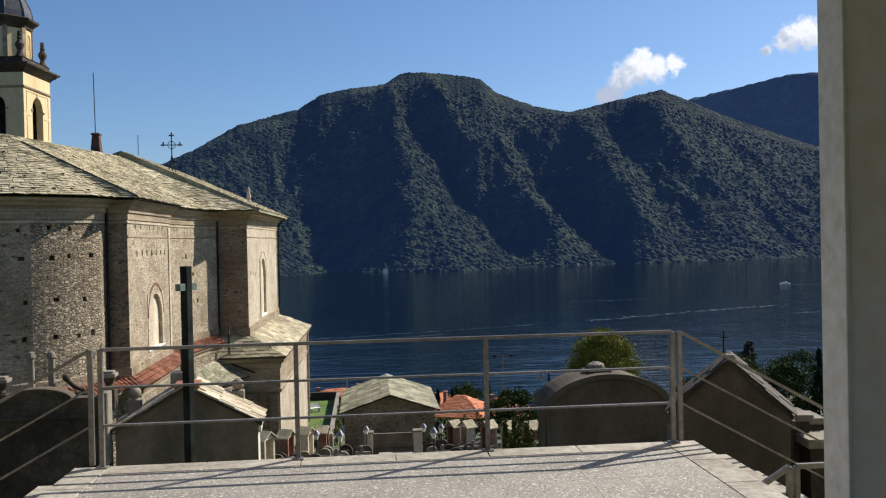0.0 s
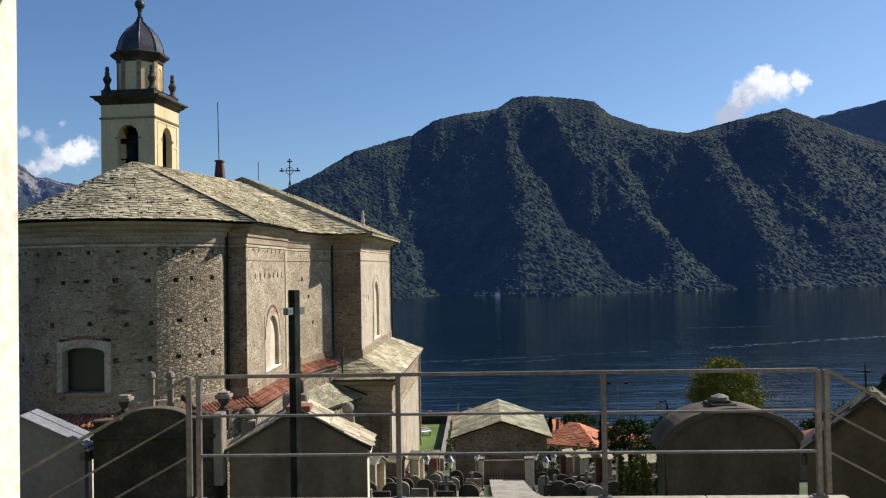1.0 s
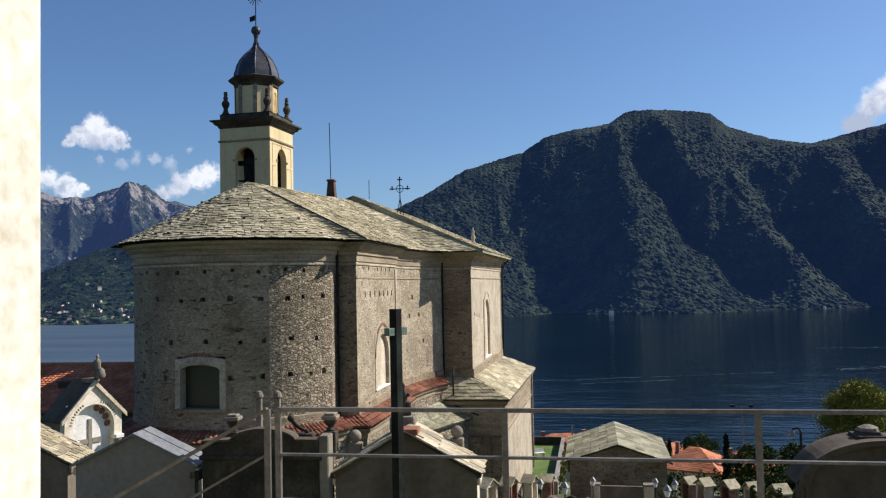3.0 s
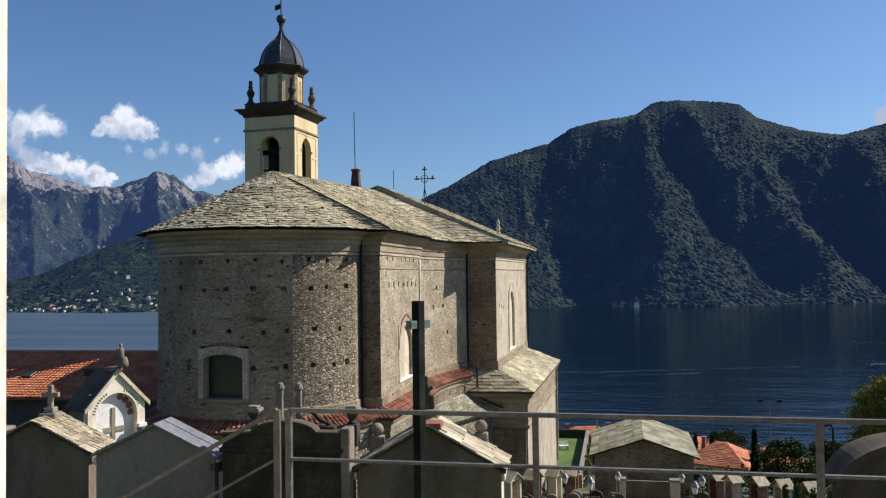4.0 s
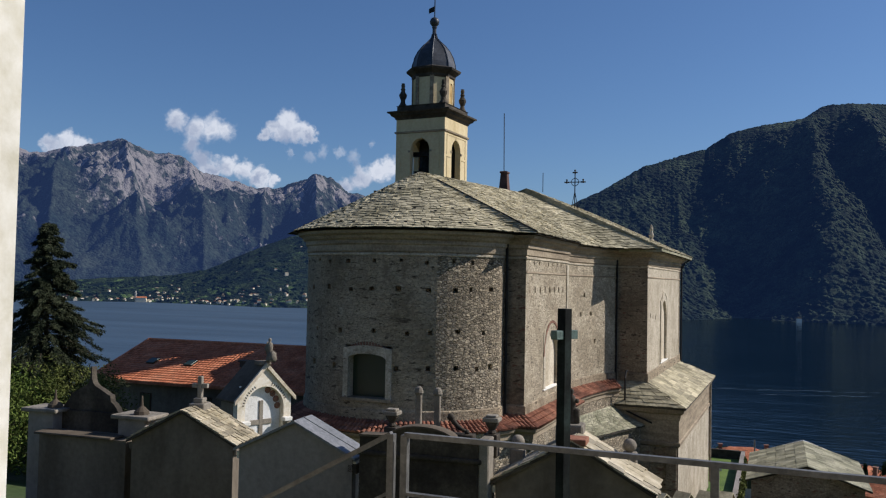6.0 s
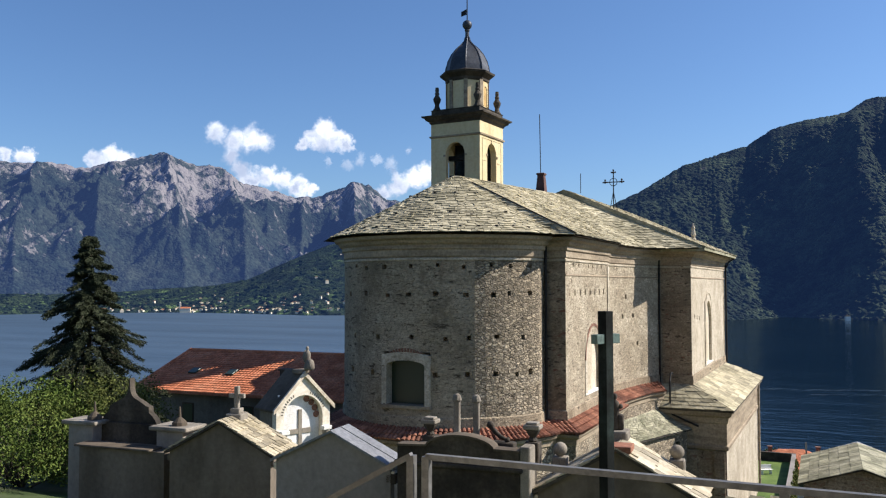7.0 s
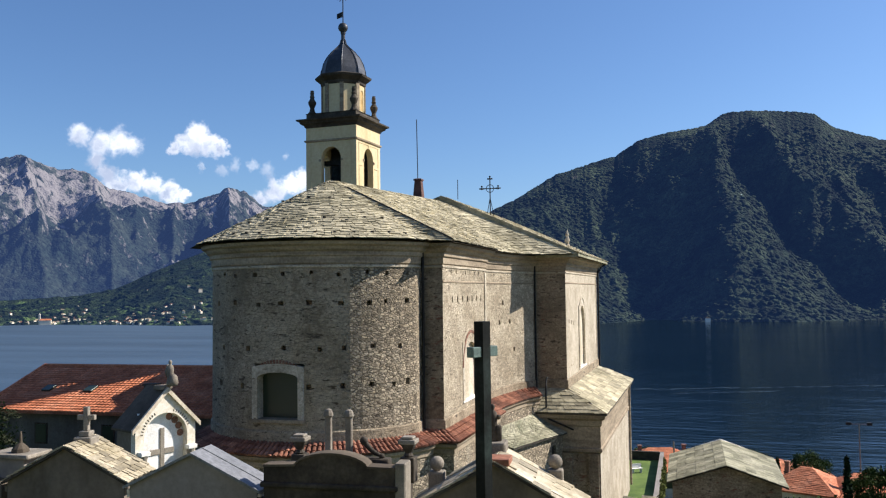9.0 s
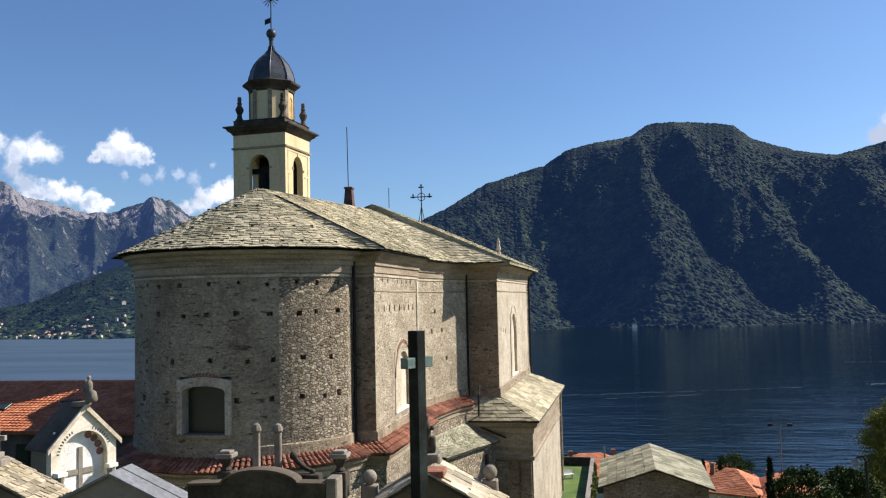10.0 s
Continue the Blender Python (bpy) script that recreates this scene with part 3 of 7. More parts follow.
CRAGS = slope_material("limestone range with woods", (0.014, 0.022, 0.018), (0.032, 0.04, 0.03), (0.19, 0.175, 0.165), 0.05, scale=0.004, tree=0.1, haze_glow=(0.11, 0.19, 0.48, 0.125), bands=(0, 600, -0.1, 0.12), crags=5.0, edge=0.1, relief=0.55, patches=0.0021)
MEADOW = slope_material("wooded shore with meadows", (0.007, 0.014, 0.008), (0.036, 0.05, 0.018), (0.1, 0.15, 0.045), 0.05, scale=0.014, tree=0.045, haze_glow=(0.1, 0.22, 0.55, 0.05), bands=(-60, 60, 0.02, -0.06), crags=1.2, edge=0.06, relief=1.0)


def mountain(name, label, ridge, shore, crest, mat, spurs=(), rough=1.0, nb=640, nt=150, hollow=1.25, seed=0.0, folds=(), diagonal=0.0):
    """A range as a sheet round the viewer: ridge gives (bearing, elevation) in degrees, shore and crest its near and far distance,
    spurs (bearing at the crest, bearing at the shore, width, depth) its side ridges, folds lines of crests and gullies: (lift, ((height, bearing), ...))."""
    geo = Geo()
    b0, b1 = ridge[0][0], ridge[-1][0]
    for j in range(nt + 1):
        t = j / (nt - 8) if j <= nt - 8 else 1 + (j - nt + 8) / 8
        for i in range(nb + 1):
            b = b0 + (b1 - b0) * i / nb
            rs, rc = steps(b, shore), steps(b, crest)
            top = 1.9 + math.tan(radians(steps(b, ridge))) * rc + rough * 5.5 * noise.fractal((b * 1.7, seed, 0.5), 0.8, 2.1, 5) + 3.5 * noise.noise((b * 9.0, seed, 1.5))
            u = min(t, 1.0)
            r = rs + (rc - rs) * t
            wob = 1.6 * noise.noise((b * 0.35, u * 2.2, seed + 5)) + 0.5 * noise.noise((b * 1.1, u * 6, seed + 9))
            fold = 0.0
            for bc, bs, width, depth in spurs:
                mid = bs + (bc - bs) * u + wob * 0.5
                d = (b - mid) / (width * (1.25 - 0.6 * u))
                fold += depth * math.exp(-abs(d) * 1.3) * (1.0 if d < 0 else 1.0)
            if folds:
                w = 0.55 * noise.noise((b * 0.5, u * 4, 5.0)) + 0.3 * noise.noise((b * 1.6, u * 11, 9.0))
                line = [(steps(u, tab) + w, lift) for lift, tab in folds]
                line = [(-60, line[0][1])] + line + [(90, line[-1][1])]
                for k in range(1, len(line)):
                    line[k] = (max(line[k][0], line[k - 1][0] + 0.25), line[k][1])
                soft = sum(steps(b + e, line) for e in (-0.3, 0.0, 0.3)) / 3
                fold += 1.25 * soft * min(1.0, 5 * u) * min(1.0, 4 * (1 - u)) / max(0.05, 4 * u * (1 - u))
            q = max(0.001, u ** hollow)
            z = LAKE - 3 + (top - LAKE + 3) * q
            relief = 4 * u * (1 - u)
            px, py = r * math.sin(radians(b)) * 0.0021 + seed, r * math.cos(radians(b)) * 0.0021
            gx, gy = px + 0.35 * noise.noise((px * 1.3, py * 1.3, 4)), py + 0.35 * noise.noise((px * 1.3, py * 1.3, 8))
            if diagonal:
                run = b + max(4.0, min(10.0, 4.0 + 0.4 * (b + 5))) * u
                fold += diagonal * (noise.ridged_multi_fractal((run * 0.36, u * 1.6 + 0.2 * noise.noise((b * 0.6, u * 3, 2.0)), 7.0), 0.9, 2.2, 5, 1.0, 2.0) - 1.0)
            z += relief * (fold + rough * (58 * (noise.ridged_multi_fractal((gx, gy, 2.0), 0.85, 2.1, 7, 1.0, 2.0) - 1.0) + 26 * noise.fractal((gx * 3, gy * 3, 1.0), 0.8, 2.1, 5)))
            if u > 0.7:
                z = min(z, 1.9 + (top - 1.9) * r / rc + 2)
            if t > 1:
                z = top - (t - 1) * 260
            if u < 0.02:
                z = min(z, LAKE + 3)
            geo.v.append((r * math.sin(radians(b)), r * math.cos(radians(b)), z))
    n = nb + 1
    geo.f = [(j * n + i, j * n + i + 1, (j + 1) * n + i + 1, (j + 1) * n + i) for j in range(nt) for i in range(nb)]
    return tagged(part(name, geo, mat, smooth=True), label, "mountain", kind="structure")


MAIN_RIDGE = ((-22, 1.5), (-17, 3.6), (-13, 5.4), (-11, 6.35), (-8.4, 7.86), (-4.3, 8.98), (-2.8, 9.93), (-0.8, 10.34), (1.5, 10.6), (2.7, 11.33), (4.2, 11.39), (6.1, 11.17), (8.1, 10.86),
              (9.2, 9.89), (11.9, 8.86), (14.2, 8.4), (16.8, 8.95), (20.2, 9.57), (21.8, 8.81), (24, 7.7), (29.4, 5.4), (36, 3.5), (46, 2.0))
MAIN_SHORE = ((-22, 1700), (-6, 1850), (-1.7, 2080), (1.3, 2020), (6.7, 2000), (13.6, 2200), (21, 2400), (28, 2700), (46, 3000))
MAIN_CREST = ((-22, 2700), (-4, 3150), (4, 3300), (14, 3500), (20, 3500), (30, 3900), (46, 4100))
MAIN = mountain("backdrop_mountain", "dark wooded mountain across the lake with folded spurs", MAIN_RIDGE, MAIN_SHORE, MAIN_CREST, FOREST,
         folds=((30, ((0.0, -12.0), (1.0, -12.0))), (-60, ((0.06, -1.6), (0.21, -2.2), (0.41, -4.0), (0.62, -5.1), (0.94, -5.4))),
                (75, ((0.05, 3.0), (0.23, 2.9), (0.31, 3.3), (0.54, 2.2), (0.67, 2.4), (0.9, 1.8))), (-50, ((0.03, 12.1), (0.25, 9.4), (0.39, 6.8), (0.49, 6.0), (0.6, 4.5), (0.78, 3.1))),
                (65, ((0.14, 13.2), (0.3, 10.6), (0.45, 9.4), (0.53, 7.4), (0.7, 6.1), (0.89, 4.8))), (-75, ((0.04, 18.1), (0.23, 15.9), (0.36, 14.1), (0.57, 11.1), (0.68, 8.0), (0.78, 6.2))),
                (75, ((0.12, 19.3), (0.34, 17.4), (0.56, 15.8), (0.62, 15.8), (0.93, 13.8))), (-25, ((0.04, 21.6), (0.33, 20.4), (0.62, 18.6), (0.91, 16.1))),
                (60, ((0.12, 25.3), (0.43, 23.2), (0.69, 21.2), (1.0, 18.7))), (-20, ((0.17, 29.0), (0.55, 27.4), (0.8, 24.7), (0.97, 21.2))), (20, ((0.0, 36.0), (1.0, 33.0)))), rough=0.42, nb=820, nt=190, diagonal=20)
RIGHT_RIDGE = ((17, 7.0), (22.1, 8.86), (24.8, 9.32), (28.1, 9.95), (33, 9.6), (40, 8.2), (52, 6.0), (70, 5.0))
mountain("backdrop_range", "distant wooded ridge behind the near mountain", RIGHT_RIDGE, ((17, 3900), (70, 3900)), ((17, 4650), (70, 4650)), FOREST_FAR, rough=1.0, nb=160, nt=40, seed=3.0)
FAR_RIDGE = ((-85, 5.5), (-70, 7.0), (-60, 7.8), (-51.9, 7.58), (-50, 7.59), (-47.9, 7.47), (-46.1, 7.92), (-43.2, 8.72), (-41.3, 7.96), (-39.5, 7.84), (-38.4, 6.94), (-36.9, 6.6), (-34.6, 5.96),
             (-32.9, 6.1), (-30.8, 7.05), (-29.7, 6.91), (-28.5, 5.95), (-26.9, 5.6), (-22, 4.8), (-14, 3.5), (-6, 3.0))
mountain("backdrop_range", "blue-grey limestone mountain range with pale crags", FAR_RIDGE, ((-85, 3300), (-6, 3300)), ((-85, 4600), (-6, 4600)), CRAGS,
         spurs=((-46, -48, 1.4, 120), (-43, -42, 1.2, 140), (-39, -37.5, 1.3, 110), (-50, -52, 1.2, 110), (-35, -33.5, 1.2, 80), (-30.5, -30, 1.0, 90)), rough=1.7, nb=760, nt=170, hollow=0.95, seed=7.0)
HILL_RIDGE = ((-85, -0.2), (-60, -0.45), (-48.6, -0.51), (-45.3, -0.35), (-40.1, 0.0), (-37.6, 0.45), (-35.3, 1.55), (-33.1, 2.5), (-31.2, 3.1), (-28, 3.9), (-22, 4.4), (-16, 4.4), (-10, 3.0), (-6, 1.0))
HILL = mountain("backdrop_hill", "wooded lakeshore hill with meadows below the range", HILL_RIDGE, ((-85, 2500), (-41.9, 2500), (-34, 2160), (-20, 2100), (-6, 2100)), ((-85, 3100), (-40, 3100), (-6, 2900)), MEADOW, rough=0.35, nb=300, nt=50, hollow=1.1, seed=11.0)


def canopy(label, slope, columns, rows, count, size, seed, mat, top=0.94, lean=1.0, upright=0.1):
    """Rounded tree crowns over a slope, joined into one mesh; lean below 1 gathers them near the shore."""
    rnd, geo = random.Random(seed), Geo()
    verts, n = slope.data.vertices, columns + 1
    ring = [(math.cos(math.pi * k / 3), math.sin(math.pi * k / 3)) for k in range(6)]
    for _ in range(count):
        j = int((rows - 8) * top * rnd.random() ** (1.0 / lean))
        v = verts[j * n + rnd.randrange(columns)]
        c = v.co
        if c.z < LAKE + 1.0:
            continue
        up = (v.normal + Vector((0, 0, upright))).normalized()
        side = up.orthogonal().normalized()
        over = up.cross(side)
        r = size * rnd.uniform(0.6, 1.35)
        h = r * rnd.uniform(0.4, 0.8)
        k = len(geo.v)
        for f, z in ((0.9, -0.4), (1.0, 0.3), (0.62, 0.8)):
            f *= r * rnd.uniform(0.85, 1.15)
            geo.v += [tuple(c + side * (f * u) + over * (f * w) + up * (h * z)) for u, w in ring]
        geo.v.append(tuple(c + up * h))
        for q in range(6):
            p = (q + 1) % 6
            geo.f += [(k + q, k + p, k + 6 + p, k + 6 + q), (k + 6 + q, k + 6 + p, k + 12 + p, k + 12 + q), (k + 12 + q, k + 12 + p, k + 18)]
    tagged(part("woods", geo, mat, smooth=True), label, "woods", kind="stuff")


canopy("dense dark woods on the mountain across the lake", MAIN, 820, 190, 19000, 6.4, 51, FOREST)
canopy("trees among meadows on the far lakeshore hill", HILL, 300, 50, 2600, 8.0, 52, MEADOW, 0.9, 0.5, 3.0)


def cloud_material(puffs, seed, soft, thick):
    """Vapour of one cloud: round puffs (x, y, radius in degrees) with a broken edge; its glow is painted white where
    thin and sunlit, grey in the core and lower left.
    """
    m = bpy.data.materials.new("cloud vapour")
    m.use_nodes = True
    n, l = m.node_tree.nodes, m.node_tree.links
    out = n["Material Output"]
    n.remove(n["Principled BSDF"])
    uv = n.new("ShaderNodeTexCoord").outputs["UV"]

    def math_node(op, *ins):
        k = n.new("ShaderNodeMath")
        k.operation = op
        for i, v in enumerate(ins):
            if isinstance(v, (int, float)):
                k.inputs[i].default_value = v
            else:
                l.new(v, k.inputs[i])
        return k.outputs[0]

    p = uv
    for scale, amount, detail in ((0.7, 0.8, 3), (2.2, 0.5, 12)):
        no, sub, mad = n.new("ShaderNodeTexNoise"), n.new("ShaderNodeVectorMath"), n.new("ShaderNodeVectorMath")
        no.noise_dimensions = "4D"
        no.inputs["W"].default_value = seed
        no.inputs["Scale"].default_value, no.inputs["Detail"].default_value, no.inputs["Roughness"].default_value = scale, detail, 0.62
        l.new(uv, no.inputs["Vector"])
        sub.operation, mad.operation = "SUBTRACT", "MULTIPLY_ADD"
        l.new(no.outputs["Color"], sub.inputs[0])
        sub.inputs[1].default_value = (0.5, 0.5, 0.5)
        l.new(sub.outputs[0], mad.inputs[0])
        mad.inputs[1].default_value = (2 * amount, 2 * amount, 0)
        l.new(p, mad.inputs[2])
        p = mad.outputs[0]
    dens = None
    for x, y, r in puffs:
        d = n.new("ShaderNodeVectorMath")
        d.operation = "DISTANCE"
        l.new(p, d.inputs[0])
        d.inputs[1].default_value = (x, y, 0)
        v = math_node("MULTIPLY_ADD", d.outputs["Value"], -1.0 / r, 1.0)
        dens = v if dens is None else math_node("SMOOTH_MAX", dens, v, 0.12)
    al = n.new("ShaderNodeMapRange")
    al.interpolation_type = "SMOOTHSTEP"
    al.inputs[1].default_value, al.inputs[2].default_value = 0.0, soft
    al.inputs[4].default_value = thick
    l.new(dens, al.inputs[0])
    sh, sep = n.new("ShaderNodeTexNoise"), n.new("ShaderNodeSeparateXYZ")
    sh.inputs["Scale"].default_value, sh.inputs["Detail"].default_value = 0.9, 8
    l.new(p, sh.inputs["Vector"])
    l.new(uv, sep.inputs[0])
    # Sunlit and shaded sides are painted into the glow by position.
    low = math_node("MULTIPLY_ADD", sep.outputs[1], -0.26, math_node("MULTIPLY", sep.outputs[0], -0.1))
    g = math_node("ADD", math_node("MULTIPLY_ADD", dens, 0.35, low), math_node("MULTIPLY_ADD", sh.outputs[0], 1.4, -0.6))
    cr = n.new("ShaderNodeValToRGB")
    e = cr.color_ramp.elements
    e[0].position, e[0].color, e[1].position, e[1].color = 0.1, (0.68, 0.675, 0.67, 1), 0.62, (0.34, 0.375, 0.45, 1)
    l.new(g, cr.inputs[0])
    em, tr, mx = n.new("ShaderNodeEmission"), n.new("ShaderNodeBsdfTransparent"), n.new("ShaderNodeMixShader")
    l.new(cr.outputs[0], em.inputs[0])
    l.new(al.outputs[0], mx.inputs[0])
    l.new(tr.outputs[0], mx.inputs[1])
    l.new(em.outputs[0], mx.inputs[2])
    l.new(mx.outputs[0], out.inputs[0])
    return m


def cloud(bearing, elevation, puffs, soft=0.55, thick=1.0, far=4850):
    """A cloud of the far sky by its bearing and height in degrees."""
    unit = far * math.tan(radians(1.0))
    x0, x1 = min(x - r for x, y, r in puffs) - 0.7, max(x + r for x, y, r in puffs) + 0.7
    y0, y1 = min(y - r for x, y, r in puffs) - 0.7, max(y + r for x, y, r in puffs) + 0.7
    corners = ((x0, y0), (x1, y0), (x1, y1), (x0, y1))
    me = Geo().add([(x * unit, 0, y * unit) for x, y in corners], ((0, 1, 2, 3),)).mesh("backdrop_cloud")
    uv = me.uv_layers.new(name="UVMap")
    for i in range(4):
        uv.data[i].uv = corners[me.loops[i].vertex_index]
    ob = part("backdrop_cloud", me, cloud_material(puffs, bearing, soft, thick))
    ob.visible_shadow = False
    b = radians(bearing)
    ob.matrix_basis = pose(far * math.sin(b), far * math.cos(b), 1.9 + far * math.tan(radians(elevation)), 0, 0, -bearing)
    tagged(ob, "white fair-weather cloud over the mountains", "cloud", kind="structure")


cloud(18.9, 10.6, ((-2.0, -1.3, 1.1), (-1.3, -0.4, 1.2), (-0.3, 0.4, 1.35), (0.9, 0.35, 1.1), (2.2, 0.5, 0.75), (0.0, 1.0, 0.8)))
cloud(28.6, 12.0, ((-1.9, -0.5, 0.55), (-0.6, 0.1, 1.0), (0.6, 0.3, 1.15), (1.6, 0.0, 1.0)))
cloud(-32.8, 9.9, ((0.2, 0.3, 1.25), (0.9, 0.0, 1.05), (-0.5, 0.0, 0.9), (-1.4, -0.4, 0.6), (1.5, -0.1, 0.7)))
cloud(-38.2, 9.3, ((-1.7, 0.9, 0.85), (-0.5, 0.3, 1.0), (0.5, 0.5, 1.1), (1.3, 0.4, 0.95), (-0.6, -0.7, 0.9), (-0.1, -1.5, 0.8)), 0.8)
cloud(-36.2, 7.0, ((-1.5, 0.1, 0.9), (-0.4, 0.45, 0.95), (0.7, 0.2, 0.9), (1.7, -0.2, 0.85), (2.5, -0.5, 0.55)))
cloud(-46.5, 7.9, ((-1.0, 0.0, 0.8), (-0.1, 0.35, 0.85), (0.9, 0.15, 0.85)))
cloud(-26.9, 6.8, ((-1.7, -0.4, 0.75), (-0.7, 0.0, 0.9), (0.3, 0.4, 1.0), (1.2, 0.8, 1.1)))
cloud(-30.3, 8.4, ((-0.9, -0.2, 0.5), (0.0, 0.0, 0.55), (1.2, 0.45, 0.5)), 1.0, 0.45)
cloud(-28.0, 8.2, ((-0.1, 0.1, 0.65), (0.15, -0.3, 0.5)), 1.0, 0.45)
cloud(-32.5, 8.4, ((0.0, 0.0, 0.42),), 1.0, 0.45)
cloud(-27.0, 9.0, ((0.0, 0.0, 0.4),), 1.0, 0.45)
cloud(-51.6, 7.9, ((-0.7, 0.0, 0.55), (0.3, 0.1, 0.6)))

FOAM = material("pale disturbed water", ((0.03, 0.06, 0.085), (0.06, 0.1, 0.13), (0.13, 0.17, 0.2)), 0.05, rough=0.5)


def wake(a, b, width, seed):
    """A boat's broken wake between two places on the lake."""
    rnd, geo = random.Random(seed), Geo()
    a, b = Vector((*a, LAKE + 0.12)), Vector((*b, LAKE + 0.12))
    d = (b - a).normalized()
    side = Vector((-d.y, d.x, 0))
    s, total = 0.0, (b - a).length
    while s < total:
        l = rnd.uniform(3, 16)
        if rnd.random() < 0.92:
            c, w = a + d * s + side * rnd.gauss(0, 0.7) * width, width * rnd.uniform(0.08, 0.3)
            geo.add((c - side * w * 0.2, c + d * l * 0.5 - side * w, c + d * l, c + d * l * 0.5 + side * w), ((0, 1, 2, 3),))
        s += l * rnd.uniform(0.2, 0.5)
    tagged(part("boat_wake", geo, FOAM), "thin pale boat wake on the lake", "wake", kind="stuff")


for k, row in enumerate((((238, 968), (330, 972), 3.0), ((-60, 655), (150, 722), 2.6), ((200, 742), (420, 838), 5.0), ((400, 752), (560, 800), 3.0), ((618, 1178), (700, 1120), 4.0), ((-15, 640), (60, 668), 2.0), ((-230, 1050), (-120, 1010), 3.0),
                         ((-900, 1350), (-640, 1400), 3.5), ((-760, 1080), (-560, 1110), 3.0))):
    wake(*row, k + 1)

# ---- room and terrace ----
JL, JR, WIN, WOUT, LINTEL = -1.985, 3.238, 3.865, 4.108, 3.55


def wall(name, label, geo, mat):
    return tagged(part(name, geo, mat), label, "wall", kind="structure")


wall("wall_front_west", "taupe interior wall beside the wide opening", Geo().box(-4.6, JL - 0.012, WIN, WOUT, -4.2, 3.9), GREY_PAINT)
wall("wall_front_east", "taupe interior wall beside the wide opening", Geo().box(JR + 0.012, 6.2, WIN, WOUT, -4.2, 3.9), GREY_PAINT)
wall("wall_front_lintel", "wall above the wide opening", Geo().box(JL - 0.012, JR + 0.012, WIN, WOUT, LINTEL, 3.9), GREY_PAINT)
wall("wall_west", "plain interior wall", Geo().box(-4.9, -4.6, -4.2, WOUT, -0.6, 3.9), GREY_PAINT)
wall("wall_east", "plain interior wall", Geo().box(6.2, 6.5, -4.2, WOUT, -0.6, 3.9), GREY_PAINT)
# Unseen back wall; its wide gap is added to let daylight in.
wall("wall_back", "plain interior wall", Geo().box(-4.6, -3.4, -4.2, -3.9, -0.6, 3.9).box(5.0, 6.2, -4.2, -3.9, -0.6, 3.9).box(-3.4, 5.0, -4.2, -3.9, 3.3, 3.9), GREY_PAINT)
# Unseen ceiling and floor, kept pale to brighten the room walls.
tagged(part("ceiling", Geo().box(-4.9, 6.5, -4.2, WOUT, 3.902, 4.15), STUCCO_WHITE), "plain pale ceiling", "ceiling", kind="structure")
tagged(part("floor", Geo().box(-4.6, 6.2, -3.9, WOUT, -0.25, -0.02), SLATE_FLOOR), "stone floor of the room behind the terrace", "floor", kind="structure")
# Unseen outer wall, added to throw warm sunlight back onto the chapel fronts.
wall("wall_facade_west", "unseen cream outer wall added to bounce light onto the chapels", Geo().box(-16, JL - 0.02, WOUT + 0.001, WOUT + 0.006, -5.0, 9.0).box(-16, -4.91, WOUT - 0.3, WOUT, -5.0, 9.0), CREAM)
wall("wall_facade_east", "unseen cream outer wall added to bounce light onto the chapels", Geo().box(JR + 0.02, 18, WOUT + 0.001, WOUT + 0.006, -5.0, 9.0).box(6.51, 18, WOUT - 0.3, WOUT, -5.0, 9.0), CREAM)
wall("wall_facade_upper", "unseen cream outer wall added to bounce light onto the chapels", Geo().box(JL - 0.02, JR + 0.02, WOUT + 0.001, WOUT + 0.006, LINTEL, 9.0).box(-4.91, 6.51, WOUT - 0.3, WOUT, 4.16, 9.0), CREAM)
trim = tagged(new("trim"), "cream white painted lining of the opening", "trim", kind="structure")
part("jamb", Geo().box(JL - 0.01, JL + 0.02, WIN - 0.015, WOUT + 0.01, 0.0, LINTEL, 0.004), WHITE_PAINT, trim)
part("jamb", Geo().box(JR - 0.02, JR + 0.01, WIN - 0.015, WOUT + 0.01, 0.0, LINTEL, 0.004), WHITE_PAINT, trim)
part("head", Geo().box(JL + 0.021, JR - 0.021, WIN - 0.015, WOUT + 0.01, LINTEL - 0.03, LINTEL - 0.002), WHITE_PAINT, trim)

TX0, TX1, TY0, TY1 = -2.13, 3.45, 4.11, 6.74
terrace = tagged(new("pavement"), "speckled terrazzo terrace slab with a stone border", "terrace", kind="structure")
part("retaining_wall", Geo().box(TX0 + 0.06, TX1 - 0.06, TY0, TY1 - 0.06, -4.4, -0.2), STUCCO_GREY, terrace)
part("slab", Geo().box(TX0 + 0.02, TX1 - 0.02, TY0, TY1 - 0.02, -0.195, -0.052), KERB, terrace)
rnd = random.Random(4)
for i in range(5):
    for j in range(3):
        w, d = (TX1 - TX0 - 0.6) / 5, (TY1 - TY0 - 0.26) / 3
        x, y = TX0 + 0.3 + i * w, TY0 + j * d
        part("paver", Geo().box(x + 0.0007, x + w - 0.0007, y + 0.0007, y + d - 0.0007, -0.05, -0.03 + rnd.uniform(-0.0006, 0.0004), 0.0007), PAVING, terrace)
for j in range(4):
    d = (TY1 - TY0) / 4
    y = TY0 + j * d
    part("border_slab", Geo().box(TX0, TX0 + 0.296, y + 0.003, y + d - 0.003, -0.05, -0.027, 0.006), KERB, terrace)
    part("border_slab", Geo().box(TX1 - 0.296, TX1, y + 0.003, y + d - 0.003, -0.05, -0.027, 0.006), KERB, terrace)
for i in range(6):
    w = (TX1 - TX0 - 0.6) / 6
    x = TX0 + 0.3 + i * w
    part("border_slab", Geo().box(x + 0.003, x + w - 0.003, TY1 - 0.256, TY1, -0.05, -0.026, 0.006), KERB, terrace)

RY = 6.70


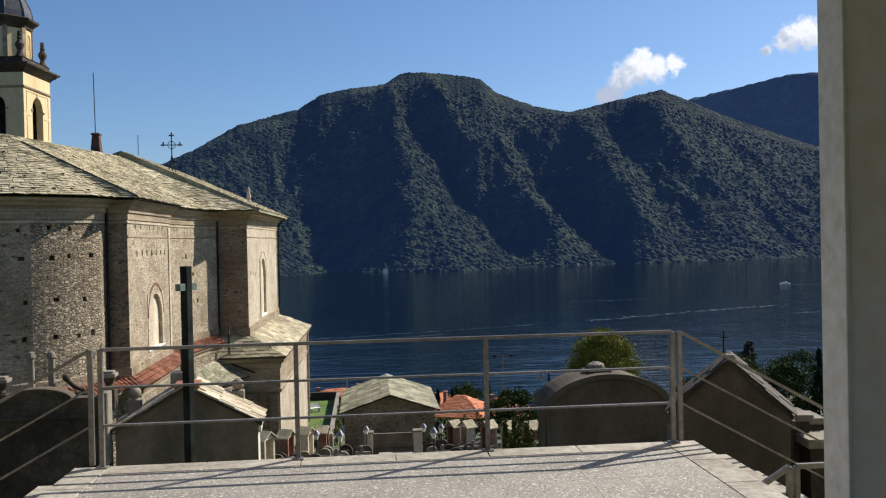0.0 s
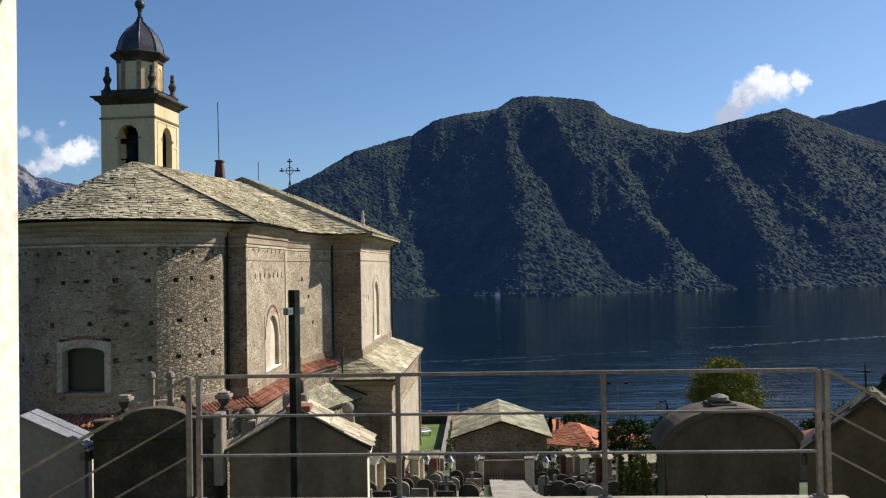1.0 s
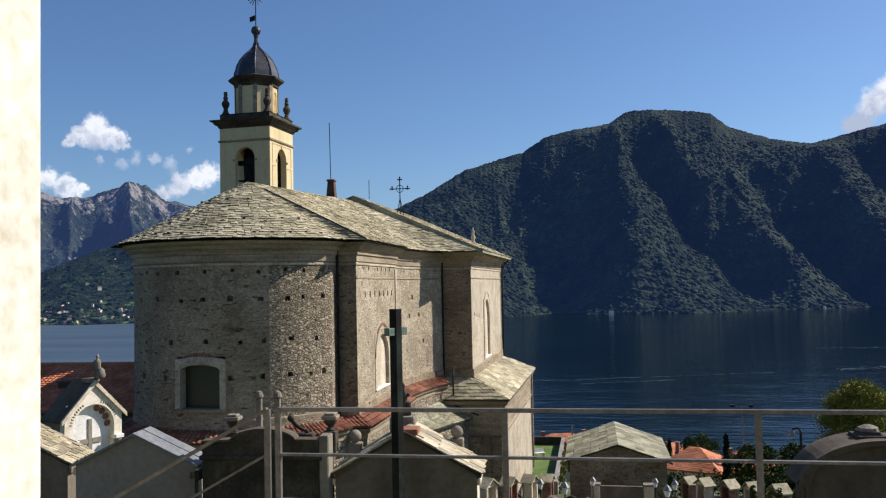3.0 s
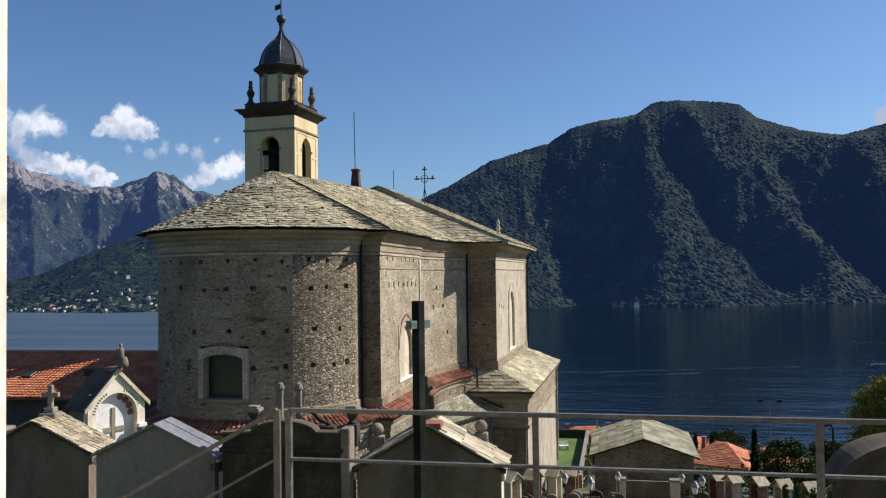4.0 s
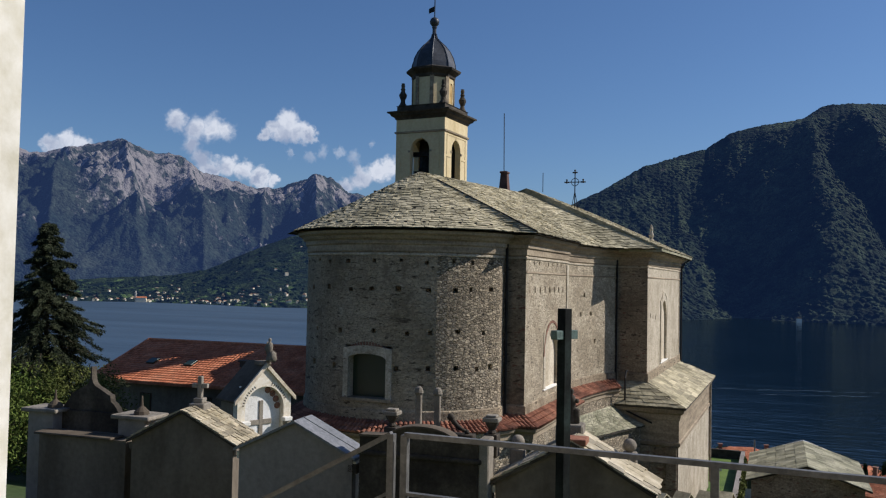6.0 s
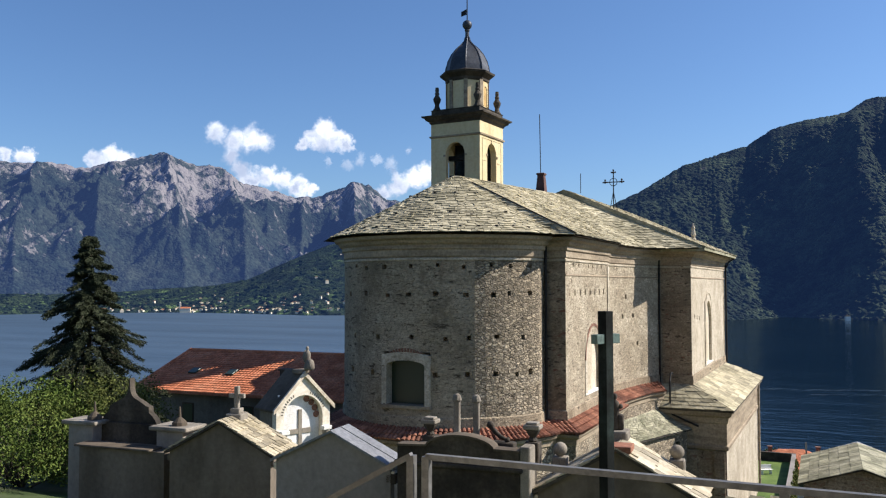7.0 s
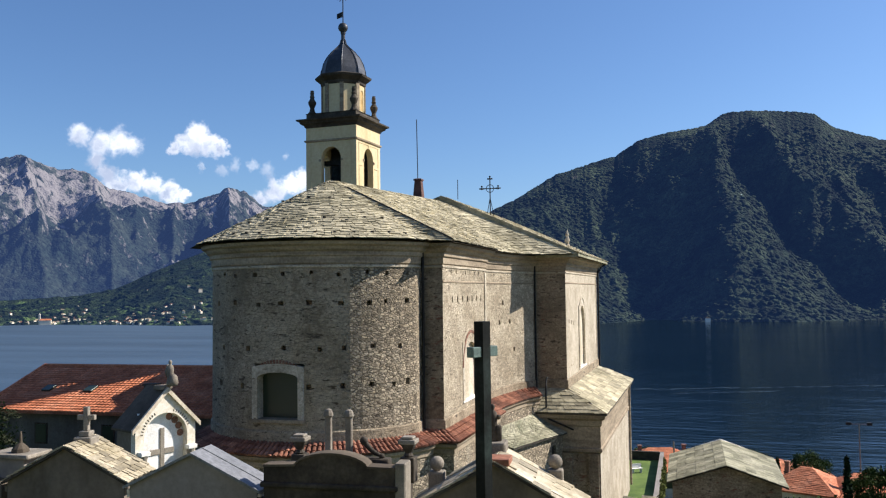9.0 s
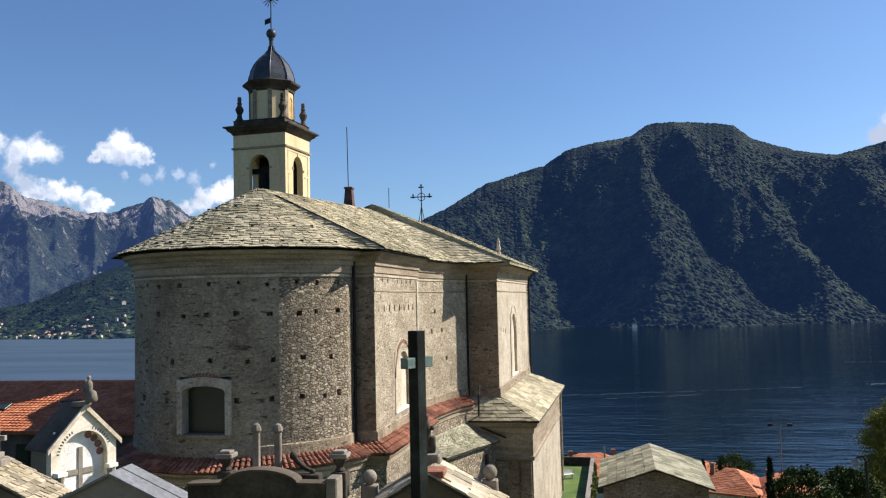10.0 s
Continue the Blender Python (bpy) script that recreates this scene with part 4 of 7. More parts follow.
def bar(geo, a, b, w=0.02, h=0.02):
    """A flat bar with squared section between two places in one frontal plane."""
    a, b = Vector(a), Vector(b)
    d = (b - a).normalized()
    up, out = Vector((-d.z, 0, d.x)) if abs(d.y) < 0.5 else Vector((0, 0, 1)), Vector((0, 1, 0)) if abs(d.y) < 0.5 else Vector((1, 0, 0))
    ring = lambda p: [p + up * h * s + out * w * t for s, t in ((-1, -1), (-1, 1), (1, 1), (1, -1))]
    geo.rings([ring(a), ring(b)])
    return geo


rail = thing("metal_railing", "grey painted steel railing along the terrace edge", "railing", (0, RY, 0))
for x in (-1.88, -0.2, 1.5, 3.235):
    post = part("post", bar(Geo(), (x, 0, -0.02), (x, 0, 1.0), 0.02, 0.02), STEEL, rail)
    part("foot_plate", Geo().box(x - 0.05, x + 0.05, -0.05, 0.03, -0.026, -0.014, 0.003), STEEL, post)
for z, h in ((1.0, 0.014), (0.67, 0.009), (0.34, 0.009)):
    part("rail", bar(Geo(), (-1.88, 0, z), (3.235, 0, z), 0.018, h), STEEL, rail)
SL = 0.553
for name, x0, sgn in (("stair_railing", 3.305, 1), ("stair_railing", -1.965, -1)):
    ob = thing(name, "grey painted steel railing that slopes down beside the stair", "railing", (x0, RY, 0), group="stair railings")
    run = 4.6
    for k in range(4):
        x = sgn * run * k / 3
        part("post", bar(Geo(), (x, 0, -SL * abs(x) - (0 if k == 0 else 0.1)), (x, 0, 1.0 - SL * abs(x)), 0.02, 0.02), STEEL, ob)
    for z, h in ((1.0, 0.014), (0.67, 0.009), (0.34, 0.009)):
        part("rail", bar(Geo(), (0, 0, z), (sgn * run, 0, z - SL * run), 0.018, h), STEEL, ob)
    st = tagged(new("stairs"), "stone stair that goes down from the terrace", "stairs", kind="structure")
    edge = TX1 if sgn > 0 else TX0
    for k in range(15):
        a, b = edge + sgn * (0.005 + 0.31 * k), edge + sgn * (0.31 * (k + 1))
        part("step", Geo().box(min(a, b), max(a, b), 5.55, TY1, -4.6, -0.17 * (k + 1), 0.008), KERB, st)
low_rail = thing("landing_railing", "low steel railing at the stair landing", "railing", (3.78, 5.5, -0.9))
for x in (-0.06, 0.0):
    part("post", bar(Geo(), (x, 0, 0), (x, 0, 0.95), 0.02, 0.02), STEEL, low_rail)
part("rail", bar(Geo(), (0, 0, 0.95), (2.2, 0, 0.95), 0.018, 0.02), STEEL, low_rail)
part("rail", bar(Geo(), (-0.06, 0, 0.95), (-0.9, 0, 0.95 - 0.5), 0.018, 0.02), STEEL, low_rail)

# ---- church ----
CX, CY, CR, EAVE, BASE = -17.4, 42.3, 5.65, 4.2, -4.55
ARC = [(CX + CR * math.cos(radians(a)), CY + CR * math.sin(radians(a))) for a in range(178, 340, 5)]
PLAN = ARC + [(-12.22, 41.3), (-11.2, 41.3), (-11.15, 49.8), (-11.65, 50.1), (-11.6, 52.2), (-11.3, 54.6), (-10.85, 57.0), (-9.98, 59.4), (-9.95, 59.5), (-7.97, 59.5), (-7.7, 77.0)]
BACK = [(-27.1, 77.0), (-26.85, 59.5), (-25.6, 59.5), (-23.6, 49.8), (-23.6, 42.6)]


def lengths(pts):
    acc = [0.0]
    for a, b in zip(pts, pts[1:]):
        acc.append(acc[-1] + math.hypot(b[0] - a[0], b[1] - a[1]))
    return acc


church = thing("church", "old stone church with a round apse and slate roof", "church", (0, 0, 0))
acc = lengths(PLAN)
s_of = lambda x, y: min(range(len(PLAN)), key=lambda i: (PLAN[i][0] - x) ** 2 + (PLAN[i][1] - y) ** 2)
holes, rnd = [], random.Random(8)
WA = radians(270.3)
win_s = CR * (WA - radians(178)) + 0.02
window = (win_s - 1.19, win_s + 1.19, -3.7, -1.16)
for z, size, around in ((2.66, 0.2, (237, 246, 258.6, 273, 286, 298, 311, 320.6, 332.5)), (1.36, 0.22, (230, 246, 260.6, 272, 285, 299, 312, 320, 332)),
                        (-0.6, 0.23, (236, 254.6, 273.5, 289.5, 300.2, 313.5, 327.6)), (-2.25, 0.26, (233, 251, 284.7, 299.5, 312.8, 323.9, 332))):
    for a in around:
        w, zz = size * rnd.uniform(0.7, 1.25), z + rnd.uniform(-0.06, 0.06)
        sa = CR * radians(a - 178) - w / 2
        holes.append((sa, sa + w, zz, zz + size * rnd.uniform(0.75, 1.1), 0.35))
i1 = s_of(-11.2, 41.3)
f0, f1 = acc[i1], acc[i1 + 1]
for z in (1.35,):
    for k in range(8):
        s = f0 + 0.6 + k * 0.95
        holes.append((s, s + 0.2, z, z + 0.3, 0.3))
for z in (2.75,):
    for k in (1, 2, 4, 5, 6, 7):
        s = f0 + 0.5 + k * 0.9
        holes.append((s, s + 0.16, z, z + 0.2, 0.3))
for z, ks in ((2.4, (0.6,)), (1.0, (0.9, 5.2)), (-0.2, (4.6, 6.3)), (-2.0, (2.2, 7.0)), (-1.0, (1.2,))):
    for k in ks:
        s = f1 + k
        holes.append((s, s + 0.28, z, z + 0.26, 0.35))
side_win = (f0 + 3.4, f0 + 6.8, -3.75, -0.75, 0.3)
i2 = s_of(-7.97, 59.5)
nave_win = (acc[i2] + 5.9, acc[i2] + 9.9, -3.9, 0.7, 0.3)
for k in range(3):
    holes.append((acc[i2] + 1.2 + k * 1.1, acc[i2] + 1.5 + k * 1.1, -0.4 - 0.1 * k, -0.1 - 0.1 * k, 0.3))
openings = holes + [(*window, 0.0), side_win, nave_win]
# Apse facing changes at the sun's terminator; its shade side is coloured darker.
seam = 25
for first, last, mat, note in ((0, seam, PLASTER_OLD, "stained old plaster toned darker for shade, with square scaffold holes"), (seam, i1 - 1, RUBBLE, "rough rubble masonry with square scaffold holes"), (i1 - 1, i1, PIER, "weathered brown pier with shade in its colour"),
                               (i1, i1 + 1, FACING, "worn pale facing over rubble"), (i1 + 1, i2 - 1, FACING, "pale rubble masonry with square scaffold holes"), (i2 - 1, i2, PIER, "weathered brown pier with shade in its colour"), (i2, len(PLAN) - 1, ASHLAR, "pale plastered stone wall")):
    run = [(o[0] - acc[first], o[1] - acc[first], *o[2:]) for o in openings if o[0] >= acc[first] and o[1] <= acc[last]]
    part("wall", curtain(PLAN[first:last + 1], BASE - 0.3, EAVE - 0.1, run, thick=0.8), mat, church, note)
part("wall", curtain([PLAN[-1]] + BACK + [PLAN[0]], BASE - 6, EAVE - 0.1, thick=0.8), RUBBLE, church)
FULL = PLAN + BACK
cor = sweep(Geo(), FULL, [(0.0, EAVE - 1.05), (0.06, EAVE - 1.0), (0.06, EAVE - 0.72), (0.14, EAVE - 0.66), (0.14, EAVE - 0.5), (0.26, EAVE - 0.42), (0.34, EAVE - 0.28), (0.5, EAVE - 0.2), (0.55, EAVE - 0.06), (0.0, EAVE - 0.05)], closed=True)
part("cornice", cor, CORNICE, church, "moulded stone cornice")
part("string_course", sweep(Geo(), PLAN, [(0.0, 3.0), (0.05, 3.02), (0.05, 3.1), (0.0, 3.12)]), ASHLAR, church)
part("string_course", sweep(Geo(), PLAN[i1:], [(0.0, 2.3), (0.04, 2.32), (0.04, 2.38), (0.0, 2.4)]), CORNICE, church)
part("plinth", sweep(Geo(), PLAN, [(0.0, BASE + 0.5), (0.07, BASE + 0.45), (0.1, BASE - 0.2), (0.0, BASE - 0.25)]), PLASTER_OLD, church)


def fitted(geo, x, y, direction):
    """Turns a thing built in front view to face outwards at a place of the wall."""
    return geo.moved(Matrix.Translation((x, y, 0)) @ Matrix.Rotation(radians(direction), 4, "Z"))


wx, wy = CX + CR * math.cos(WA), CY + CR * math.sin(WA)
arc = arch_line(0, 1.94, -1.78, 0.24)
frame_geo = welded(arched_plate(Geo(), lambda x: -1.38 + 0.22 * math.cos(x * 1.0), -1.21, 1.21, -3.56, arc, -0.015, 0.6).moved(Matrix.Translation((wx, wy, 0)) @ Matrix.Rotation(WA + math.pi / 2, 4, "Z")))
part("sill", fitted(Geo().box(-1.28, 1.28, -0.08, 0.6, -3.72, -3.561, 0.02), wx, wy, math.degrees(WA) + 90), CORNICE, church)
win = part("window", frame_geo, ASHLAR, church, "pale plastered frame with a low arch")
part("pane", fitted(Geo().box(-1.0, 1.0, 0.55, 0.58, -3.56, -1.5), wx, wy, math.degrees(WA) + 90), GLASS, win, "dark green window glass")
brick_arch = Geo()
for k in range(15):
    a = radians(-38 + 76 * k / 14)
    brick_arch.box(-0.05, 0.05, -0.012, 0.1, 1.5, 1.68).moved(Matrix.Translation((0, 0, -2.66)) @ Matrix.Rotation(a, 4, "Y"), len(brick_arch.v) - 8)
part("relieving_arch", fitted(brick_arch, wx, wy, math.degrees(WA) + 90), BRICK, church, "flat brick relieving arch")


def niche(y, w, z0, z1, x, depth):
    """A round-headed blind window on a wall that faces along +x."""
    geo = Geo()
    line = arch_line(0, w * 0.78, z1 - w * 0.39, w * 0.39)
    arched_plate(geo, lambda u: z1 + 0.02, -w / 2 - 0.02, w / 2 + 0.02, z0 + 0.08, line, -0.02, depth - 0.05)
    fr = welded(fitted(geo, x, y, 90))
    return fr, fitted(Geo().box(-w / 2, w / 2, depth - 0.12, depth - 0.05, z0, z1 - 0.05), x, y, 90), fitted(Geo().box(-w / 2 - 0.06, w / 2 + 0.06, -0.06, depth - 0.1, z0, z0 + 0.078), x, y, 90)


for y, w, z0, z1, x in ((41.3 + 5.1, 3.4, -3.75, -0.75, -11.17), (59.5 + 7.9, 4.0, -3.9, 0.7, -7.84)):
    a, b, c = niche(y, w, z0, z1, x, 0.3)
    nw = part("window", a, ASHLAR, church, "tall round-headed blind window")
    part("infill", b, CREAM, nw, "pale plaster infill")
    part("sill", c, STUCCO_WHITE, nw)
    hood = Geo()
    line = arch_line(0, w * 0.95, z1 - w * 0.36, w * 0.5, 14)
    for p, q in zip(line, line[1:]):
        hood.slab_y([p, q, (q[0] * 1.08, z1 - w * 0.36 + (q[1] - z1 + w * 0.36) * 1.08), (p[0] * 1.08, z1 - w * 0.36 + (p[1] - z1 + w * 0.36) * 1.08)], -0.04, 0.02)
    part("brick_surround", welded(fitted(hood, x, y, 90)), BRICK if y < 50 else ASHLAR, nw)

# roof: one ruled surface from eaves to ridge over apse, choir and nave
APEX, RIDGE_B = (-18.1, 44.0, 7.8), (-16.45, 58.6, 8.12)
eave = [(x, y, EAVE + 0.02) for x, y in offset(FULL, 0.72, True)]
na = len(ARC)
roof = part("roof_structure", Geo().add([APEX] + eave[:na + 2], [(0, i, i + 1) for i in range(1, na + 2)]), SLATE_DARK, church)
choir_e = [eave[na + 1]] + [eave[k] for k in range(na + 2, na + 9)]
choir_r = [Vector(APEX).lerp(Vector(RIDGE_B), t) for t in (0.0, 0.5, 0.53, 0.66, 0.78, 0.9, 0.97, 1.0)]
choir_e[-2] = (-9.0, 57.6, EAVE + 0.02)
choir_e[-1] = (-7.05, 58.6, EAVE + 0.06)


def finer(line, n=8):
    return [Vector(p).lerp(Vector(q), k / n) for p, q in zip(line, line[1:]) for k in range(n)] + [Vector(line[-1])]


choir_e, choir_r = finer(choir_e), finer(choir_r)
for e, r in ((choir_e, choir_r),):
    gr = Geo().rings([[p + Vector((0, 0, -0.05)) for p in ruled(e, r, v / 10)] for v in range(11)], caps=False, closed=False)
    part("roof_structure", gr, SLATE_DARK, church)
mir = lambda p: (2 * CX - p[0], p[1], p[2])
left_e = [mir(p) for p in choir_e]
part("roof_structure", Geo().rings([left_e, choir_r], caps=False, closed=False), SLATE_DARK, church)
NPK, NPB, NE = (-16.3, 58.5, 8.47), (-16.1, 77.9, 8.47), EAVE + 0.1
nave_e = [(-6.95, 58.5, NE), (-6.85, 67, NE), (-6.8, 77.9, NE)]
nave_r = [NPK, tuple(Vector(NPK).lerp(Vector(NPB), 0.5)), NPB]
nave_l = [(-27.6, 58.5, NE), (-27.7, 67, NE), (-27.8, 77.9, NE)]
ng = Geo().rings([nave_e, nave_r, nave_l, [(p[0], p[1], p[2] - 0.2) for p in nave_l], [(p[0], p[1], p[2] - 0.28) for p in nave_r], [(p[0], p[1], p[2] - 0.2) for p in nave_e], nave_e], caps=False, closed=False)
for k in (0, -1):
    ng.add([nave_e[k], nave_r[k], nave_l[k], (nave_l[k][0], nave_l[k][1], NE - 0.25), (nave_r[k][0], nave_r[k][1], EAVE - 0.2), (nave_e[k][0], nave_e[k][1], NE - 0.25)], [(0, 1, 2, 3, 4, 5)])
part("roof_structure", ng, SLATE_MOSS, church)
part("quoin", Geo().box(-11.2, -11.1, 49.45, 49.82, BASE - 0.2, 2.9, 0.01), ASHLAR, church, "pale corner quoin")
hip = [Vector(APEX).lerp(Vector(eave[na + 1]), t) + Vector((0, 0, 0.1)) for t in (0.16, 0.4, 0.7, 1.0)]
part("hip_strip", Geo().tube(hip, 0.035, 6), SLATE_DARK, church, "dark hip strip")
soffit = [(x, y, EAVE - 0.03) for x, y in offset(FULL, 0.7, True)]
inner = [(x, y, EAVE - 0.03) for x, y in offset(FULL, -0.5, True)]
part("soffit", Geo().rings([soffit, inner], caps=False), TIMBER, church)
cone = courses(eave[: na + 2], [APEX] * (na + 2), 0.27, 0.4, 0.035, 21, rag=0.8, lift=0.05)
front = [p for p in cone if sum(v[1] for v in p.v) / 8 < 40.5]
rest = [p for p in cone if sum(v[1] for v in p.v) / 8 >= 40.5]
lay("slate", front + rest, SLATE, church, 300, "roofing")
lay("slate", courses(choir_e, choir_r, 0.3, 0.45, 0.035, 22, rag=0.8, lift=0.05), SLATE, church, 0, "roofing")
lay("slate", courses(nave_e, nave_r, 0.34, 0.5, 0.03, 23, rag=0.7), SLATE, church, 0, "roofing")
for v, n, jit in ((0.07, 19, 0.012), (0.27, 13, 0.03), (0.62, 6, 0.02)):
    for k in range(n):
        i = (k + 0.5) / n * (na - 2)
        p = Vector(eave[int(i)]).lerp(Vector(eave[int(i) + 1]), i % 1).lerp(Vector(APEX), v + rnd.uniform(-jit, jit))
        part("snow_guard", Geo().box(p.x - 0.07, p.x + 0.06, p.y - 0.04, p.y + 0.06, p.z + 0.02, p.z + rnd.uniform(0.1, 0.16)), SLATE_DARK, church)
# drain pipes
for x, y, z1 in ((-12.08, 41.0, EAVE - 0.3), (-11.55, 50.25, EAVE - 0.3), (-9.98, 59.2, EAVE - 0.3), (-7.55, 76.9, EAVE - 0.3)):
    part("drain_pipe", Geo().tube([(x, y, -4.6), (x, y, z1)], 0.07), IRON, church)
part("gutter", Geo().tube([(-6.9, 77.1, EAVE - 0.15), (-7.3, 77.0, EAVE - 0.4), (-7.5, 76.95, EAVE - 0.9)], 0.06), IRON, church)
part("chimney", Geo().rings([[(-17.45 + s * a, 57.2 + t * a, z) for s, t in ((-1, -1), (1, -1), (1, 1), (-1, 1))] for a, z in ((0.36, 7.6), (0.22, 9.38), (0.28, 9.4), (0.28, 9.5), (0.2, 9.54))]), BRICK_DARK, church, "tapered dark brick chimney")
part("lightning_rod", Geo().tube([(-17.5, 57.2, 9.4), (-17.55, 57.2, 13.6)], 0.03), IRON, church)
part("lightning_rod", Geo().tube([(-15.6, 60.5, 8.4), (-15.6, 60.5, 9.8)], 0.025), IRON, church)
gx, gy = -13.6, 62.0
rc = Geo().tube([(gx, gy, 7.0), (gx, gy, 10.05)], 0.04)
rc.tube([(gx - 0.62, gy, 9.25), (gx + 0.62, gy, 9.25)], 0.035)
for dx, dz in ((-0.6, 9.25), (0.6, 9.25), (0, 9.95)):
    rc.ball((gx + dx, gy, dz), 0.09, 8).ball((gx + dx, gy, dz + 0.16), 0.07, 8).ball((gx + dx - 0.14, gy, dz), 0.06, 8).ball((gx + dx + 0.14, gy, dz), 0.06, 8)
for k in range(10):
    a, b = 2 * math.pi * k / 10, 2 * math.pi * (k + 1) / 10
    rc.tube([(gx + 0.28 * math.cos(a), gy, 9.25 + 0.28 * math.sin(a)), (gx + 0.28 * math.cos(b), gy, 9.25 + 0.28 * math.sin(b))], 0.025, 5)
rc.tube([(gx - 0.3, gy, 7.0), (gx, gy, 8.6)], 0.025, 5).tube([(gx + 0.3, gy, 7.0), (gx, gy, 8.6)], 0.025, 5)
part("roof_cross", rc, IRON, church, "wrought iron cross on the ridge")
part("finial", Geo().lathe([(0.2, 0), (0.22, 0.25), (0.12, 0.35), (0.2, 0.6), (0.1, 0.95), (0.14, 1.1), (0.02, 1.5)], 8, (-9.2, 70.0, 5.2)), ASHLAR, church)

# lower storey with its tiled skirt
LOW = offset(PLAN, 0.62)
i3 = s_of(-9.95, 59.5)
LOW = LOW[: i3 - 1] + [(-9.6, 58.15)]
part("lower_wall", curtain(LOW, -14.5, BASE - 0.55, thick=0.8), RUBBLE, church)
part("lower_cornice", sweep(Geo(), LOW, [(0.0, BASE - 1.0), (0.05, BASE - 0.95), (0.05, BASE - 0.75), (0.2, BASE - 0.62), (0.22, BASE - 0.5), (0.0, BASE - 0.45)]), CORNICE, church)
sk_e, sk_r = [(x, y, BASE - 0.42) for x, y in offset(LOW, 0.26)], [(x, y, BASE + 0.02) for x, y in offset(PLAN, -0.02)[: len(LOW) - 1] + [(-9.95, 59.0)]]
part("skirt_roof", Geo().rings([sk_e, sk_r], caps=False, closed=False), TILE, church)
tacc = lengths([p[:2] for p in sk_e])
tiles, s = [], 0.4
rt = random.Random(31)
while s < tacc[-1] - 0.1:
    i = max(k for k in range(len(tacc) - 1) if tacc[k] <= s)
    t = (s - tacc[i]) / (tacc[i + 1] - tacc[i])
    a, b = Vector(sk_e[i]).lerp(Vector(sk_e[i + 1]), t), Vector(sk_r[i]).lerp(Vector(sk_r[i + 1]), t)
    d = (b - a).normalized()
    side = d.cross(Vector((0, 0, 1))).normalized()
    up = side.cross(d)
    for lo, hi in ((-0.06, 0.36), (0.3, 0.7), (0.64, 1.02)):
        p, q = a.lerp(b, lo) + up * 0.02, a.lerp(b, hi)
        rr = 0.105 * rt.uniform(0.9, 1.1)
        ring = lambda c, r: [c + side * r * math.cos(math.pi * k / 5) + up * r * math.sin(math.pi * k / 5) for k in range(6)]
        tiles.append(Geo().rings([ring(p, rr * 1.08), ring(q, rr * 0.85)], caps=True))
    s += 0.23 * rt.uniform(0.92, 1.08)
near = [p for p in tiles if sum(v[1] for v in p.v) / len(p.v) < 42]
lay("tile", near + [p for p in tiles if p not in near], TILE, church, 300, "roofing")

# side chapel below the nave wall
CE = -6.0
chap = [(-8.6, 58.2), (-5.75, 58.2), (-5.35, 78.6), (-9.0, 78.6)]
part("chapel_wall", curtain(chap[1:], -15.5, CE - 0.1, thick=0.7), ASHLAR, church, "pale limestone chapel wall")
# Front toned darker than the side wall: its shade is in the colour.
part("chapel_wall", curtain([(-9.2, 58.2), (-5.76, 58.2)], -15.5, CE - 0.1, thick=0.6), PIER, church, "brown stone front with shade in its colour")
part("chapel_wall", curtain([(-8.6, 64), (-8.6, 58.2)], -15.5, CE - 0.1, thick=0.7), ASHLAR, church)
part("chapel_cornice", sweep(Geo(), [(-10.2, 58.2)] + chap[1:], [(0.0, CE - 2.6), (0.12, CE - 2.5), (0.12, CE - 2.3), (0.03, CE - 2.25), (0.03, CE - 0.9), (0.1, CE - 0.85), (0.16, CE - 0.5), (0.34, CE - 0.36), (0.4, CE - 0.06), (0.0, CE - 0.05)]), CORNICE, church)
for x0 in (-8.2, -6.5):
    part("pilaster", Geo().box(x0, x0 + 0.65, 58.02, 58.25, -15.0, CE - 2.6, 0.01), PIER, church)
ce = [(-10.0, 57.7, CE), (-5.25, 57.7, CE), (-4.85, 79.0, CE), (-9, 79.0, CE)]
cr = [(-10.0, 59.3, BASE - 0.1), (-7.9, 59.45, BASE - 0.1), (-7.72, 77.0, BASE - 0.1), (-9, 77.1, BASE - 0.1)]
part("chapel_roof", Geo().rings([ce, cr, [(x, y, z - 0.12) for x, y, z in cr], [(x, y, z - 0.12) for x, y, z in ce], ce], caps=False, closed=False), SLATE_DARK, church)
lay("slate", courses(ce, cr, 0.5, 0.7, 0.035, 41), SLATE, church, 0, "roofing")
part("drain_pipe", Geo().tube([(-5.15, 78.4, CE - 0.2), (-5.2, 78.3, CE - 0.8), (-5.2, 78.3, -15)], 0.09), CORNICE, church)
part("drain_pipe", Geo().tube([(-9.15, 58.9, -3.9), (-9.15, 58.3, -3.85), (-9.15, 57.95, -4.3), (-9.15, 57.95, -6.3), (-9.0, 57.95, -6.45), (-7.4, 57.95, -7.1)], 0.06), IRON, church)

# low sacristy with a curved slate roof
SE = finer([(-10.75, 50.3, -6.62), (-10.3, 50.3, -6.85), (-9.85, 50.6, -7.06), (-9.4, 52.4, -7.12), (-8.75, 55.0, -7.2), (-7.85, 58.15, -7.32)], 4)
SR = [Vector((-10.85, 51.0, -6.0)).lerp(Vector((-9.95, 58.15, -6.15)), k / (len(SE) - 1)) for k in range(len(SE))]
SA = offset([(p.x, p.y) for p in SE], -0.28)
sl = lengths(SA)
w0 = sl[-1] - 1.75
